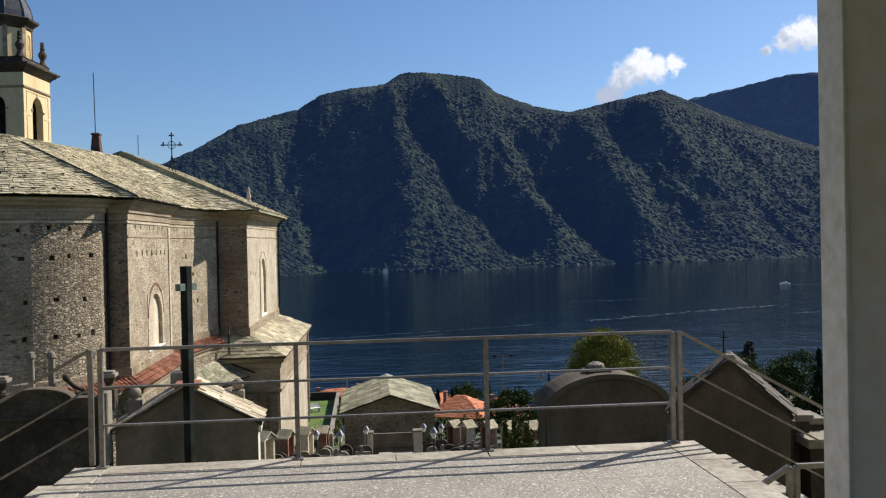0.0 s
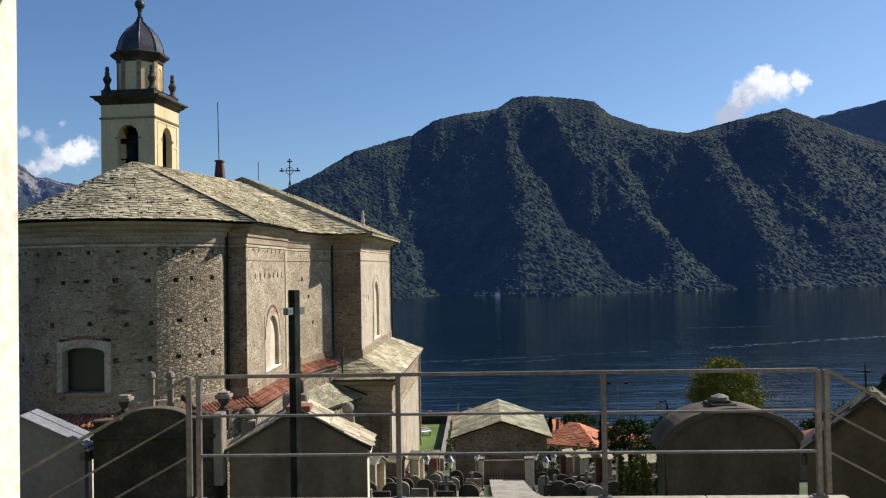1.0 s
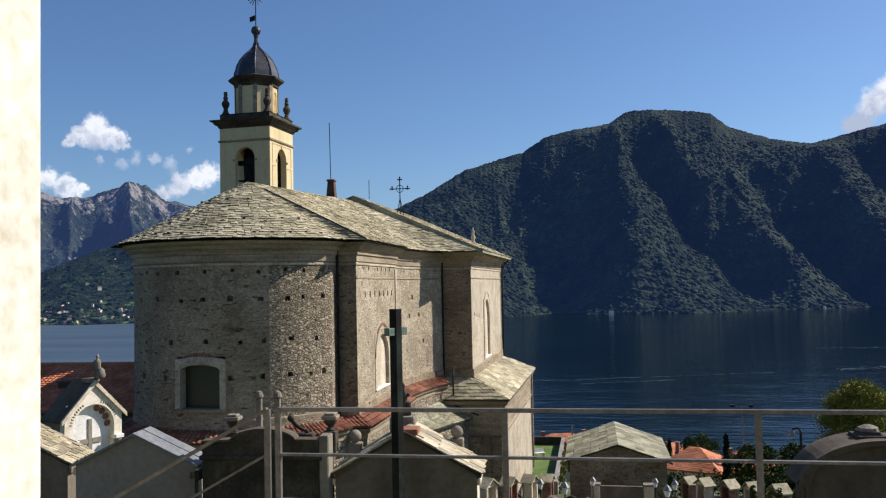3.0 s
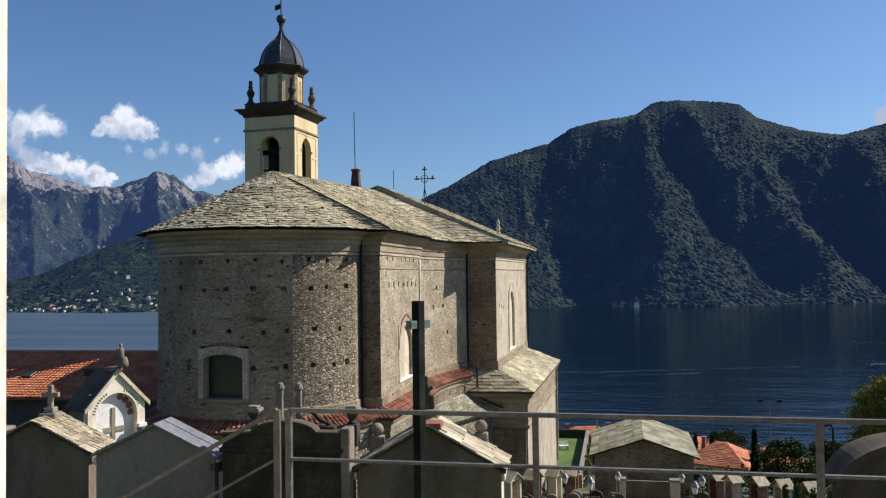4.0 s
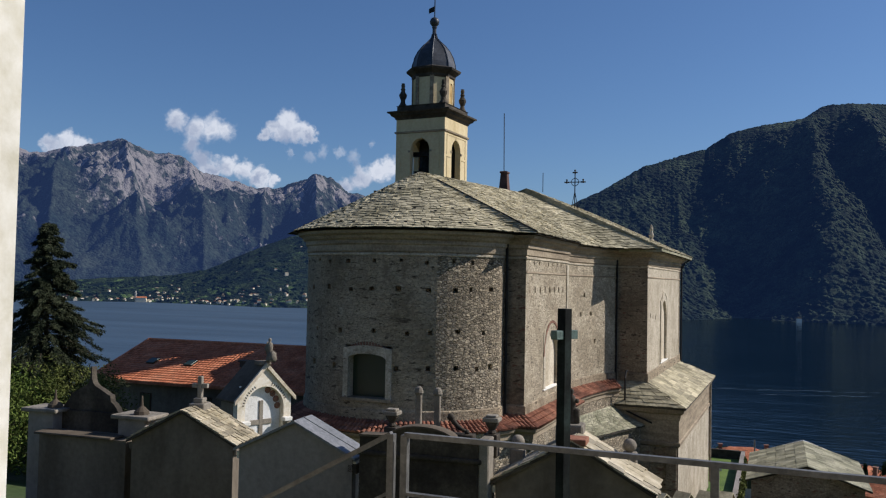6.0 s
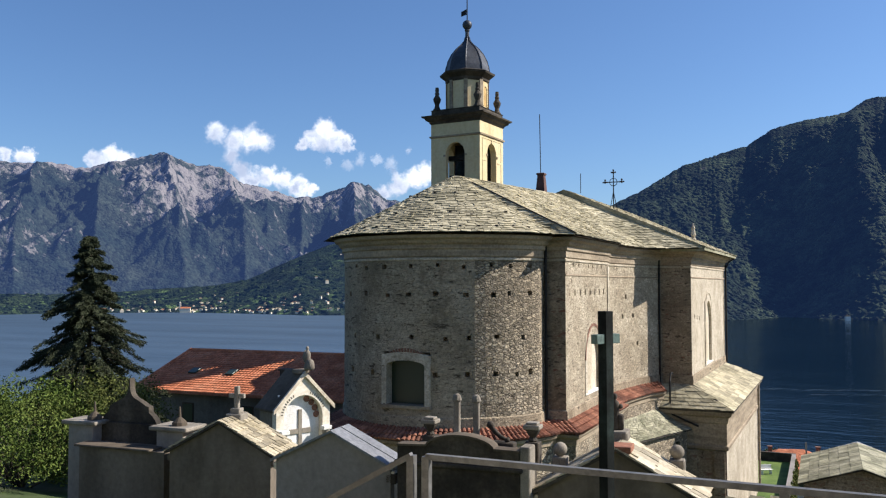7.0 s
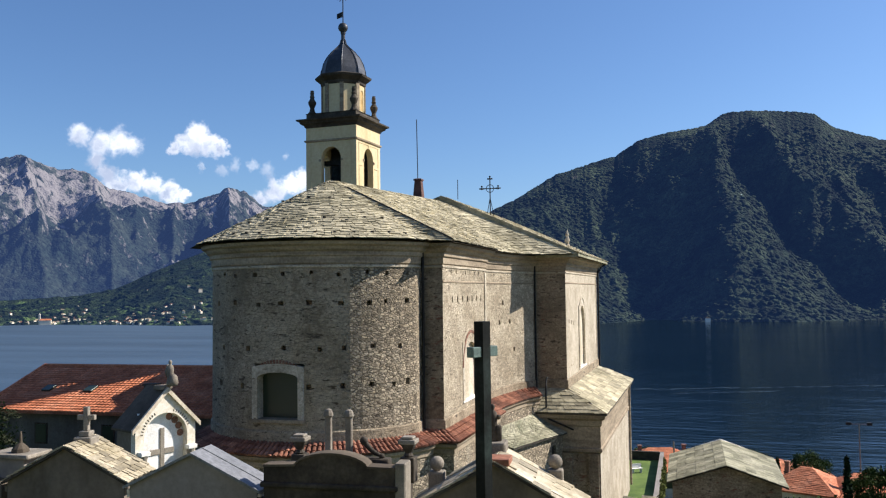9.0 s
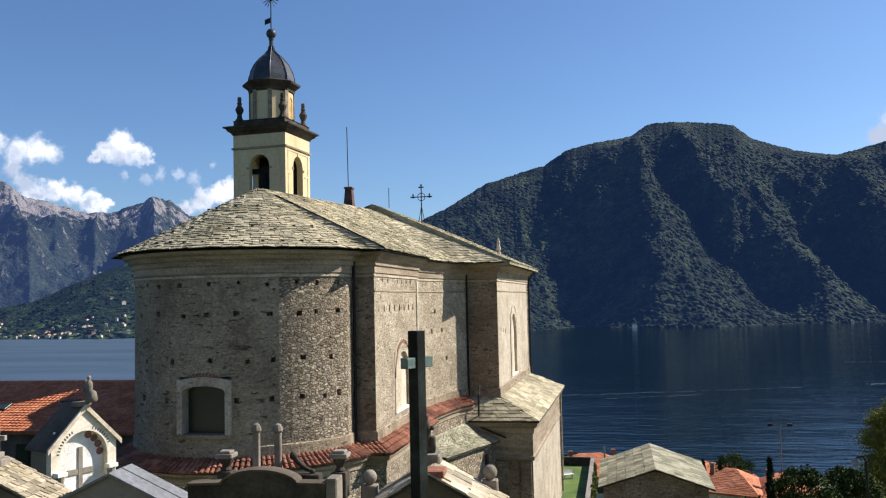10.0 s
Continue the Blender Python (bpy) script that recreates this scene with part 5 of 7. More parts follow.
part("sacristy_wall", curtain(SA, -13.5, -7.1, [(w0, w0 + 0.62, -8.85, -7.95, 0.22), (w0 - 0.75, w0 - 0.62, -8.1, -7.95, 0.2), (w0 + 1.25, w0 + 1.38, -8.0, -7.85, 0.2)], thick=0.5), RUBBLE, church, "curved rubble wall of a low sacristy")
sag = lambda v: [Vector(a).lerp(Vector(b), v) - Vector((0, 0, 0.12 * math.sin(math.pi * v))) for a, b in zip(SE, SR)]
part("sacristy_roof", Geo().rings([sag(v / 6) for v in range(7)] + [[p - Vector((0, 0, 0.09)) for p in sag(v / 6)] for v in range(6, -1, -1)] + [sag(0.0)], caps=False, closed=False), SLATE_DARK, church)
for v in range(2):
    lay("slate", courses(sag(v / 2), sag(v / 2 + 0.5), 0.24, 0.36, 0.025, 44 + v, rag=0.7), SLATE_MOSS, church, 0, "roofing")
u, w = Vector((*SA[-1], 0)), Vector((*SA[-5], 0))
d = (u - w).normalized()
c = u - d * 1.44
for k in range(4):
    g = c + d * (-0.2 + 0.13 * k) + Vector((d.y, -d.x, 0)) * -0.1
    part("window_bar", Geo().tube([(g.x, g.y, -8.84), (g.x, g.y, -7.96)], 0.018, 5), IRON, church)
pane = [c + d * e + Vector((d.y, -d.x, 0)) * -0.2 for e in (-0.33, 0.33)]
part("window", Geo().rings([[(pane[0].x, pane[0].y, z), (pane[1].x, pane[1].y, z), (pane[1].x - 0.02, pane[1].y + 0.01, z), (pane[0].x - 0.02, pane[0].y + 0.01, z)] for z in (-8.85, -7.95)]), IRON, church, "dark barred window")

# ---- bell tower ----
TS = 2.2
tower = thing("bell_tower", "ochre plastered bell tower with a lead dome", "bell tower", (-26.47, 65.6, 0), -4)
part("shaft", Geo().box(-TS, TS, -TS, TS, -14, 8.6), OCHRE, tower)
ZB, ZT = 8.6, 14.6
for k in range(4):
    gp = arched_plate(Geo(), lambda x: ZT + 0.5, -TS, TS, ZB + 0.9, arch_line(0, 1.72, 12.35, 0.98, 14), -TS, -TS + 0.5)
    gp.box(-TS, TS, -TS, -TS + 0.5, ZB + 0.001, ZB + 0.899)
    m = Matrix.Rotation(radians(90 * k), 4, "Z")
    for i, v in enumerate(gp.v):
        if abs(abs(v[0]) - TS) < 1e-6:
            gp.v[i] = (v[0] - math.copysign((v[1] + TS) + 0.003, v[0]), v[1], v[2])
    side = part("belfry_wall", welded(gp.moved(m)), OCHRE, tower)
    for x0, x1, z1 in ((-1.78, -1.06, 11.85), (1.06, 1.78, 11.85), (-1.78, -0.06, 13.62), (0.06, 1.78, 13.62)):
        tall = z1 > 12
        z0 = 12.0 if tall else 8.9
        st = Geo()
        for xa, xb, za, zb in ((x0, x1, z1 - 0.05, z1), (x0, x0 + 0.045, z0, z1 - 0.051)) if x0 < 0 else ((x0, x1, z1 - 0.05, z1), (x1 - 0.045, x1, z0, z1 - 0.051)):
            st.box(xa, xb, -TS - 0.035, -TS + 0.01, za, zb)
        part("panel_moulding", st.moved(m), OCHRE, side)
    for xa, xb in ((-1.05, -0.87), (0.87, 1.05)):
        part("impost", Geo().box(xa, xb, -TS - 0.06, -TS + 0.3, 12.2, 12.36).moved(m), CORNICE, side)
    part("keystone", Geo().box(-0.11, 0.11, -TS - 0.05, -TS + 0.2, 13.3, 13.62).moved(m), OCHRE, side)
SQ = [(-TS, -TS), (TS, -TS), (TS, TS), (-TS, TS)]
part("string_course", sweep(Geo(), SQ, [(0.0, 13.75), (0.1, 13.8), (0.12, 13.92), (0.0, 13.95)], closed=True), CORNICE, tower)
part("cornice", sweep(Geo(), SQ, [(0.0, ZT + 0.3), (0.08, ZT + 0.36), (0.12, ZT + 0.48), (0.34, ZT + 0.62), (0.4, ZT + 0.76), (0.58, ZT + 0.84), (0.6, ZT + 0.95), (0.2, ZT + 1.02), (-0.02, ZT + 1.04), (-0.02, ZT + 1.4), (0.04, ZT + 1.46), (-0.1, ZT + 1.5), (-1.5, ZT + 1.5)], closed=True), STONE_DARK, tower, "dark weathered stone cornice")
part("belfry_floor", Geo().box(-TS + 0.01, TS - 0.01, -TS + 0.01, TS - 0.01, 8.601, 8.7), STONE_DARK, tower)
part("belfry_ceiling", Geo().box(-1.7, 1.7, -1.7, 1.7, ZT + 0.3, ZT + 0.45), STONE_DARK, tower)
bell = Geo().lathe([(0.92, 0), (0.86, 0.1), (0.66, 0.6), (0.56, 1.05), (0.45, 1.35), (0.05, 1.5)], 16, (0, -0.7, 10.5))
part("bell", bell, BRONZE, tower, "dark bronze bell", smooth=True)
wheel = Geo()
for k in range(18):
    a, b = 2 * math.pi * k / 18, 2 * math.pi * (k + 1) / 18
    wheel.tube([(1.2, 0.95 * math.cos(a), 10.9 + 0.95 * math.sin(a)), (1.2, 0.95 * math.cos(b), 10.9 + 0.95 * math.sin(b))], 0.05, 5)
# The wide tall box is an added dark board hiding the sky behind.
wheel.tube([(1.2, -0.95, 10.9), (1.2, 0.95, 10.9)], 0.05, 5).tube([(-1.7, 0, 10.9), (1.75, 0, 10.9)], 0.08, 6).box(-1.3, 1.3, -1.1, -0.5, 12.05, 12.4).box(-1.6, 1.6, 0.9, 1.3, 9.2, 13.6).box(0.35, 0.7, -1.4, -1.0, 9.2, 12.3)
part("bell_frame", wheel, IRON, tower)
OCT = lambda r, z: [(r * math.cos(radians(22.5 + 45 * k)), r * math.sin(radians(22.5 + 45 * k)), z) for k in range(8)]
LZ = ZT + 1.5
part("lantern", Geo().rings([OCT(1.72, LZ), OCT(1.72, LZ + 2.5)]), OCHRE, tower, "octagonal lantern")
for k in range(8):
    m = Matrix.Rotation(radians(45 * k), 4, "Z")
    ap = 1.72 * math.cos(radians(22.5))
    if k in (2, 6):
        la = arched_plate(Geo(), lambda x: LZ + 2.3, -0.42, 0.42, LZ + 0.35, arch_line(0, 0.56, LZ + 1.7, 0.28, 8), -ap - 0.06, -ap)
        part("window_surround", la.moved(m), OCHRE, tower)
        part("panel", Geo().box(-0.3, 0.3, -ap - 0.012, -ap - 0.004, LZ + 0.35, LZ + 2.0).moved(m), OCHRE_DEEP, tower, "deep ochre arched panel")
    mm = Matrix.Rotation(radians(45 * k + 22.5), 4, "Z")
    part("corner_pilaster", Geo().box(-0.16, 0.16, -1.78, -1.66, LZ + 0.05, LZ + 2.45).moved(mm), CORNICE, tower)
part("lantern_cornice", Geo().rings([OCT(1.7, LZ + 2.35), OCT(1.82, LZ + 2.45), OCT(1.85, LZ + 2.65), OCT(2.25, LZ + 2.95), OCT(2.3, LZ + 3.1), OCT(1.9, LZ + 3.25)]), STONE_DARK, tower)
DZ = LZ + 3.2
dome = [(1.85, 0), (1.78, 0.5), (1.62, 1.05), (1.34, 1.6), (0.95, 2.08), (0.52, 2.46), (0.26, 2.75), (0.17, 3.1), (0.16, 3.5), (0.22, 3.7), (0.12, 3.9)]
part("dome", Geo().rings([OCT(r, DZ + z) for r, z in dome]), LEAD, tower, "eight-sided lead dome")
ribs = Geo()
for k in range(8):
    a = radians(22.5 + 45 * k)
    ribs.tube([(r * math.cos(a), r * math.sin(a), DZ + z) for r, z in dome[:8]], 0.05, 5)
part("dome_rib", ribs, LEAD, tower)
part("ball", Geo().ball((0, 0, DZ + 4.12), 0.4, 16), LEAD, tower, smooth=True)
vane = Geo().tube([(0, 0, DZ + 4.45), (0, 0, DZ + 8.1)], 0.045, 6)
vane.slab_y([(-0.55, DZ + 4.9), (-0.06, DZ + 5.0), (-0.06, DZ + 5.45), (-0.55, DZ + 5.3)], -0.015, 0.015)
part("weather_vane", vane, IRON, tower, "iron weather vane")
star = Geo()
for k in range(8):
    a = math.pi * k / 8
    star.tube([(-0.74 * math.cos(a), 0, DZ + 7.0 - 0.74 * math.sin(a)), (0.74 * math.cos(a), 0, DZ + 7.0 + 0.74 * math.sin(a))], 0.03, 5)
star.tube([(-0.85, 0, DZ + 7.0), (0.85, 0, DZ + 7.0)], 0.035, 5)
part("star", star, IRON, tower, "iron star with rays")
for sxx, syy in ((-1, -1), (1, -1), (1, 1), (-1, 1)):
    urn = [(0.4, 0), (0.36, 0.1), (0.22, 0.3), (0.17, 0.55), (0.3, 0.85), (0.33, 1.02), (0.22, 1.2), (0.15, 1.34), (0.2, 1.46), (0.14, 1.58), (0.15, 1.68), (0.17, 1.8), (0.13, 1.86), (0.15, 1.96), (0.03, 1.99)]
    part("finial", Geo().lathe(urn, 10, (sxx * 1.84, syy * 1.84, LZ - 0.08)), STONE_DARK, tower, "urn-shaped stone finial")

# ---- cemetery: family chapels ----
RZ = 16.0


def gable_chapel(name, label, at, w, depth, wall_z, apex_z, mat, roof, base=-5.9, over=0.12, rz=RZ, lit_side_mat=None, group="family chapels"):
    """A small gabled chapel, its ridge running away from the front; heights are of the world."""
    ob = thing(name, label, "tomb chapel", (at[0], at[1], base), rz, group)
    wz, az, h = wall_z - base, apex_z - base, w / 2
    part("gable_wall", Geo().slab_y([(-h, 0), (h, 0), (h, wz), (0, az), (-h, wz)], 0, 0.25), mat, ob)
    part("gable_wall", Geo().slab_y([(-h, 0), (h, 0), (h, wz), (0, az), (-h, wz)], depth - 0.25, depth), mat, ob)
    for sgn in (-1, 1):
        x0, x1 = sorted((sgn * h, sgn * (h - 0.25)))
        part("side_wall", Geo().box(x0, x1, 0.251, depth - 0.251, 0, wz - 0.02), lit_side_mat or mat, ob)
        part("eaves_moulding", Geo().box(min(sgn * h, sgn * (h + 0.1)), max(sgn * h, sgn * (h + 0.1)), 0.02, depth - 0.02, wz - 0.28, wz - 0.1, 0.02), lit_side_mat or mat, ob)
    sl = (az - wz) / h
    th = 0.07
    for sgn in (-1, 1):
        e = (sgn * (h + over), wz - sl * over)
        gr = Geo().slab_y([e, (0, az + 0.005), (0, az + th), (e[0], e[1] + th)], -over, depth + over)
        if roof == "sheet":
            part("roof_sheet", gr, ZINC, ob, "smooth grey zinc roof sheet")
            for k in range(1):
                y = depth * 0.55
                part("seam", Geo().slab_y([(e[0], e[1] + th), (0, az + th), (0, az + th + 0.02), (e[0], e[1] + th + 0.02)], y, y + 0.02), ZINC, ob)
        else:
            part("roof_slab", gr, STONE_DARK, ob)
            low = [(e[0], -over, e[1] + th), (e[0], depth + over, e[1] + th)]
            high = [(0, -over, az + th), (0, depth + over, az + th)]
            if sgn < 0:
                low, high = low[::-1], high[::-1]
            d, wd = (0.21, 0.2) if roof == "scales" else (0.42, 0.42)
            lay("slate", courses(low, high, d, wd, 0.03, int(abs(at[0] * 10)) + sgn, rag=0.5, lift=0.03), SLATE_DARK if roof == "dark" else SLATE_PALE, ob, 140)
    return ob


ZINC = material("zinc sheet", ((0.19, 0.195, 0.205), (0.225, 0.23, 0.24), (0.26, 0.265, 0.28)), 0.8, rough=0.5, metal=0.2, bump=0.05)

# Sunlight on the side walls is painted in as paler stucco.
grey = gable_chapel("family_chapel", "grey stuccoed family chapel with a zinc roof", (-11.73, 21.5), 3.3, 0.85, -2.74, -1.95, CEMENT, "sheet", rz=5, lit_side_mat=STUCCO_PALE)
part("corner_bracket", Geo().box(1.5, 1.8, 0.0, 0.4, 2.75, 3.0, 0.03), STONE_DARK, grey)
cross_tomb = gable_chapel("family_chapel", "stuccoed family chapel with a scaled slate roof", (-15.97, 22.2), 3.2, 1.45, -2.97, -2.1, STUCCO_GREY, "scales", rz=11)
part("pedestal", Geo().box(-0.2, 0.3, 0.7, 1.2, 3.55, 3.95, 0.03).box(-0.1, 0.2, 0.8, 1.1, 3.951, 4.1, 0.02), GRANITE, cross_tomb)
part("stone_cross", Geo().box(-0.02, 0.12, 0.88, 1.02, 4.101, 4.75, 0.015).box(-0.2, -0.021, 0.89, 1.01, 4.4, 4.53, 0.01).box(0.121, 0.3, 0.89, 1.01, 4.4, 4.53, 0.01), GRANITE, cross_tomb)
# Again the sunlit sides are coloured paler than the front.
balls = gable_chapel("family_chapel", "stuccoed family chapel with a stone slab roof and stone balls", (-4.33, 21.6), 3.6, 1.5, -2.88, -1.86, STUCCO_GREY, "slabs", rz=5, lit_side_mat=STUCCO_PALE)
for x, y in ((-1.5, 1.12), (1.2, 1.69)):
    pd = part("pedestal", Geo().box(x - 0.18, x + 0.18, y - 0.17, y + 0.17, 0.0, 3.62, 0.03), GRANITE, balls)
    part("stone_ball", Geo().ball((x, y, 3.79), 0.17, 14).lathe([(0.1, -0.22), (0.08, -0.14)], 10, (x, y, 3.8)), GRANITE, pd, "round stone ball", smooth=True)
part("pedestal", Geo().box(-0.55, 0.12, 1.0, 1.6, 3.8, 4.3, 0.04), GRANITE, balls)
part("ridge_stone", Geo().box(-0.3, 0.34, -0.1, 0.5, 4.02, 4.16, 0.02), TILE, balls, "reddish ridge stone")


def figure(geo, h, x=0.0, y=0.0, z=0.0):
    """A plain draped form with a rounded top."""
    geo.lathe([(0.17 * h, 0), (0.19 * h, 0.08 * h), (0.15 * h, 0.3 * h), (0.17 * h, 0.5 * h), (0.18 * h, 0.66 * h), (0.15 * h, 0.76 * h), (0.06 * h, 0.82 * h), (0.085 * h, 0.88 * h), (0.09 * h, 0.94 * h), (0.03 * h, h)], 12, (x, y, z), 0.8)
    return geo


st1 = tagged(part("statue", figure(Geo(), 0.86).moved(Matrix.Diagonal((0.72, 0.8, 1, 1))).ball((0.13, -0.02, 0.55), 0.06).box(0.06, 0.2, -0.1, 0.1, 0.0, 0.36, 0.03), STONE_DARK, smooth=True), "dark weathered stone statue on a chapel pedestal", "statue")
st1.matrix_basis = pose(-4.65, 22.9, -1.595, 0, 0, 20)

# dark chapel with a curved parapet
DK = thing("family_chapel", "blackened stone chapel with a curved parapet and urns", "tomb chapel", (-7.95, 21.0, -5.9), 4, "family chapels")
part("body", Geo().box(-1.55, 1.5, 0, 1.6, 0, 3.45), STONE_DARK, DK)
part("cornice", Geo().box(-1.62, 1.58, -0.08, 1.68, 3.451, 3.56, 0.03), STONE_DARK, DK)
top = [(-1.55, 3.56), (1.5, 3.56), (1.5, 3.92)] + [(0.85 * math.cos(math.pi * k / 12) + 0.05, 3.93 + 0.27 * math.sin(math.pi * k / 12) ** 1.2) for k in range(13)] + [(-1.55, 3.9)]
part("parapet", Geo().slab_y(top, 0.0, 0.3), STONE_DARK, DK, "parapet with a curved top")
line = [(x, z) for x, z in top[2:]]
capg = Geo()
for p, q in zip(line, line[1:]):
    capg.slab_y([p, q, (q[0], q[1] + 0.05), (p[0], p[1] + 0.05)], -0.05, 0.35)
part("coping", welded(capg), STUCCO_DIM, DK)
part("corner_pier", Geo().box(1.501, 1.75, 0.0, 0.5, 2.2, 4.05, 0.03), GRANITE, DK)
for x, y in ((-1.2, 1.3), (1.62, 0.8)):
    zu = 3.95 if x < 0 else 4.05
    urn = part("urn", Geo().lathe([(0.08, 0), (0.12, 0.03), (0.08, 0.1), (0.17, 0.24), (0.18, 0.3)], 10, (x, y, zu)), STONE_DARK, DK, "square-topped stone urn")
    part("urn_top", Geo().box(x - 0.2, x + 0.2, y - 0.2, y + 0.2, zu + 0.3, zu + 0.4, 0.02).box(x - 0.14, x + 0.14, y - 0.14, y + 0.14, zu + 0.401, zu + 0.46, 0.02), GRANITE, urn)
    part("urn_foot", Geo().box(x - 0.17, x + 0.17, y - 0.17, y + 0.17, 3.5, zu - 0.001, 0.02), STONE_DARK, urn)
curl = Geo().tube([(0.48 + 0.4 * t, 1.1, 4.3 - 0.3 * t - 0.06 * math.sin(math.pi * t)) for t in (0, 0.2, 0.4, 0.6, 0.8, 1.0)], 0.07, 8, 0.045)
curl.ball((0.47, 1.1, 4.33), 0.1, 10).ball((0.9, 1.1, 3.98), 0.07, 10).box(0.3, 1.1, 0.95, 1.25, 3.5, 3.94, 0.03)
part("scroll", curl, STONE_DARK, DK, "curled stone scroll", smooth=True)

# two slender pillars behind it
for x in (-8.4, -7.88):
    pl = thing("stone_pillar", "slender stone memorial pillar with a rounded cap", "pillar", (x, 22.0, -2.85), 10, "memorial pillars")
    part("shaft", Geo().box(-0.075, 0.075, -0.075, 0.075, 0.45, 1.82, 0.02), GRANITE, pl)
    part("base", Geo().box(-0.15, 0.15, -0.15, 0.15, -3.0, 0.449, 0.03), GRANITE, pl)
    part("cap", Geo().lathe([(0.1, 1.82), (0.125, 1.86), (0.11, 1.93), (0.08, 1.99), (0.03, 2.02)], 10), GRANITE, pl)

# chapel with a scrolled crest
CR0 = thing("family_chapel", "dark chapel with a bell-shaped crest and stone finials", "tomb chapel", (-19.9, 22.2, -5.9), 4, "family chapels")
part("body", Geo().box(-1.5, 1.75, 0.0, 1.5, 0, 2.75), STUCCO_GREY, CR0)
part("cornice", Geo().box(-1.62, 1.3, -0.14, 0.5, 2.751, 2.82, 0.03), STUCCO_DIM, CR0)
part("parapet", Geo().box(-1.5, 1.0, 0.95, 1.4, 2.752, 3.36), STONE_DARK, CR0)
for x0, x1, z0 in ((1.001, 2.0, 2.751), (-2.5, -1.501, 0.0)):
    pier = part("corner_block", Geo().box(x0, x1, 0.55, 1.35, z0, 3.3, 0.02), CEMENT, CR0)
    part("block_cap", Geo().box(x0 - 0.2, x1 + 0.2, 0.42, 1.48, 3.301, 3.42, 0.03), GRANITE, pier)
    part("finial", Geo().lathe([(0.24, 3.42), (0.22, 3.52), (0.12, 3.62), (0.05, 3.68), (0.03, 3.95), (0.015, 4.0)], 10, ((1.6 if x0 > 0 else -1.75), 0.9, 0)), STUCCO_DIM, pier)
half = [(1.1, 3.37), (1.03, 3.5), (0.92, 3.62), (0.8, 3.7), (0.77, 3.9), (0.66, 3.93), (0.52, 4.01), (0.36, 4.09), (0.2, 4.16), (0.1, 4.25), (0.05, 4.38), (0.03, 4.5), (0.02, 4.78)]
crest = [(x - 0.5, z) for x, z in half] + [(-x - 0.5, z) for x, z in reversed(half)]
part("crest", Geo().slab_y(crest, 1.05, 1.28), STONE_DARK, CR0, "bell-shaped stone crest with a spike")

# chapel with the arched memorial niche
NT = thing("memorial_chapel", "pale chapel with a white arched memorial niche", "tomb chapel", (-19.7, 32.0, -9.03), 67)
W2, EZ, AZ = 1.3, 5.95, 7.25
roofline = lambda x: AZ - (AZ - EZ) * abs(x) / W2
nf = arched_plate(Geo(), roofline, -W2, W2, 2.6, arch_line(0, 1.88, 5.42, 0.94, 16), 0.0, 0.3)
nf.box(-W2, W2, 0.0, 0.3, 0.0, 2.599)
part("front_wall", welded(nf), STUCCO_PALE, NT, "pale gabled front with a round arch")
part("side_wall", Geo().box(-W2, -W2 + 0.2, 0.301, 1.3, 0, EZ), STUCCO_GREY, NT)
part("side_wall", Geo().box(W2 - 0.2, W2, 0.301, 1.3, 0, EZ), STUCCO_GREY, NT)
part("back_wall", Geo().slab_y([(-W2 + 0.201, 0), (W2 - 0.201, 0), (W2 - 0.201, EZ), (0, AZ - 0.1), (-W2 + 0.201, EZ)], 1.1, 1.3), STUCCO_GREY, NT)
for sgn in (-1, 1):
    sl = (AZ - EZ) / W2
    e = (sgn * (W2 + 0.18), EZ - 0.18 * sl)
    part("roof", Geo().slab_y([e, (0, AZ), (0, AZ + 0.09), (e[0], e[1] + 0.09)], -0.02, 1.4), STUCCO_DIM, NT)
    part("gable_moulding", Geo().slab_y([(e[0], e[1] - 0.08), (0, AZ - 0.1), (0, AZ + 0.1), (e[0], e[1] + 0.1)], -0.12, -0.021), CREAM, NT)
    col = part("column", Geo().lathe([(0.12, 2.6), (0.12, 2.7), (0.085, 2.75), (0.08, 4.55), (0.12, 4.6), (0.15, 4.8), (0.15, 4.86)], 10, (sgn * 1.02, -0.1, 0)), GRANITE, NT)
    part("capital", Geo().box(sgn * 1.02 - 0.2, sgn * 1.02 + 0.2, -0.28, -0.001, 4.861, 5.02, 0.02), STUCCO_WHITE, NT)
part("niche_back", Geo().box(-1.0, 1.0, 0.302, 0.4, 2.6, 6.4), MARBLE, NT, "white marble back of the niche")
part("plaque_cross", Geo().box(-0.09, 0.09, 0.25, 0.3, 3.0, 5.75, 0.01).box(-0.52, -0.091, 0.255, 0.299, 4.75, 4.96, 0.01).box(0.091, 0.52, 0.255, 0.299, 4.75, 4.96, 0.01), GRANITE, NT, "plain grey stone cross")
for i, (x, z) in enumerate(((-0.55, 4.15), (0.5, 4.2), (-0.55, 3.6), (0.5, 3.65), (-0.55, 3.1), (0.5, 3.1))):
    part("plaque", Geo().box(x - 0.26, x + 0.26, 0.28, 0.3015, z - 0.2, z + 0.2, 0.005), STUCCO_WHITE, NT)
    part("bar", Geo().box(x - 0.16, x + 0.16, 0.274, 0.279, z - 0.03, z + 0.0), GRANITE, NT)
    part("bar", Geo().box(x - 0.05, x + 0.05, 0.274, 0.279, z + 0.06, z + 0.13), STONE_DARK, NT)
for lo, hi in ((118, 168), (22, 72)):
    for k in range(9):
        a = radians(lo + (hi - lo) * k / 8)
        part("letter_bar", Geo().box(-0.017, 0.017, -0.012, -0.001, -0.05, 0.05).moved(Matrix.Translation((1.06 * math.cos(a), 0, 5.42 + 1.06 * math.sin(a))) @ Matrix.Rotation(math.pi / 2 - a, 4, "Y")), STONE_DARK, NT)
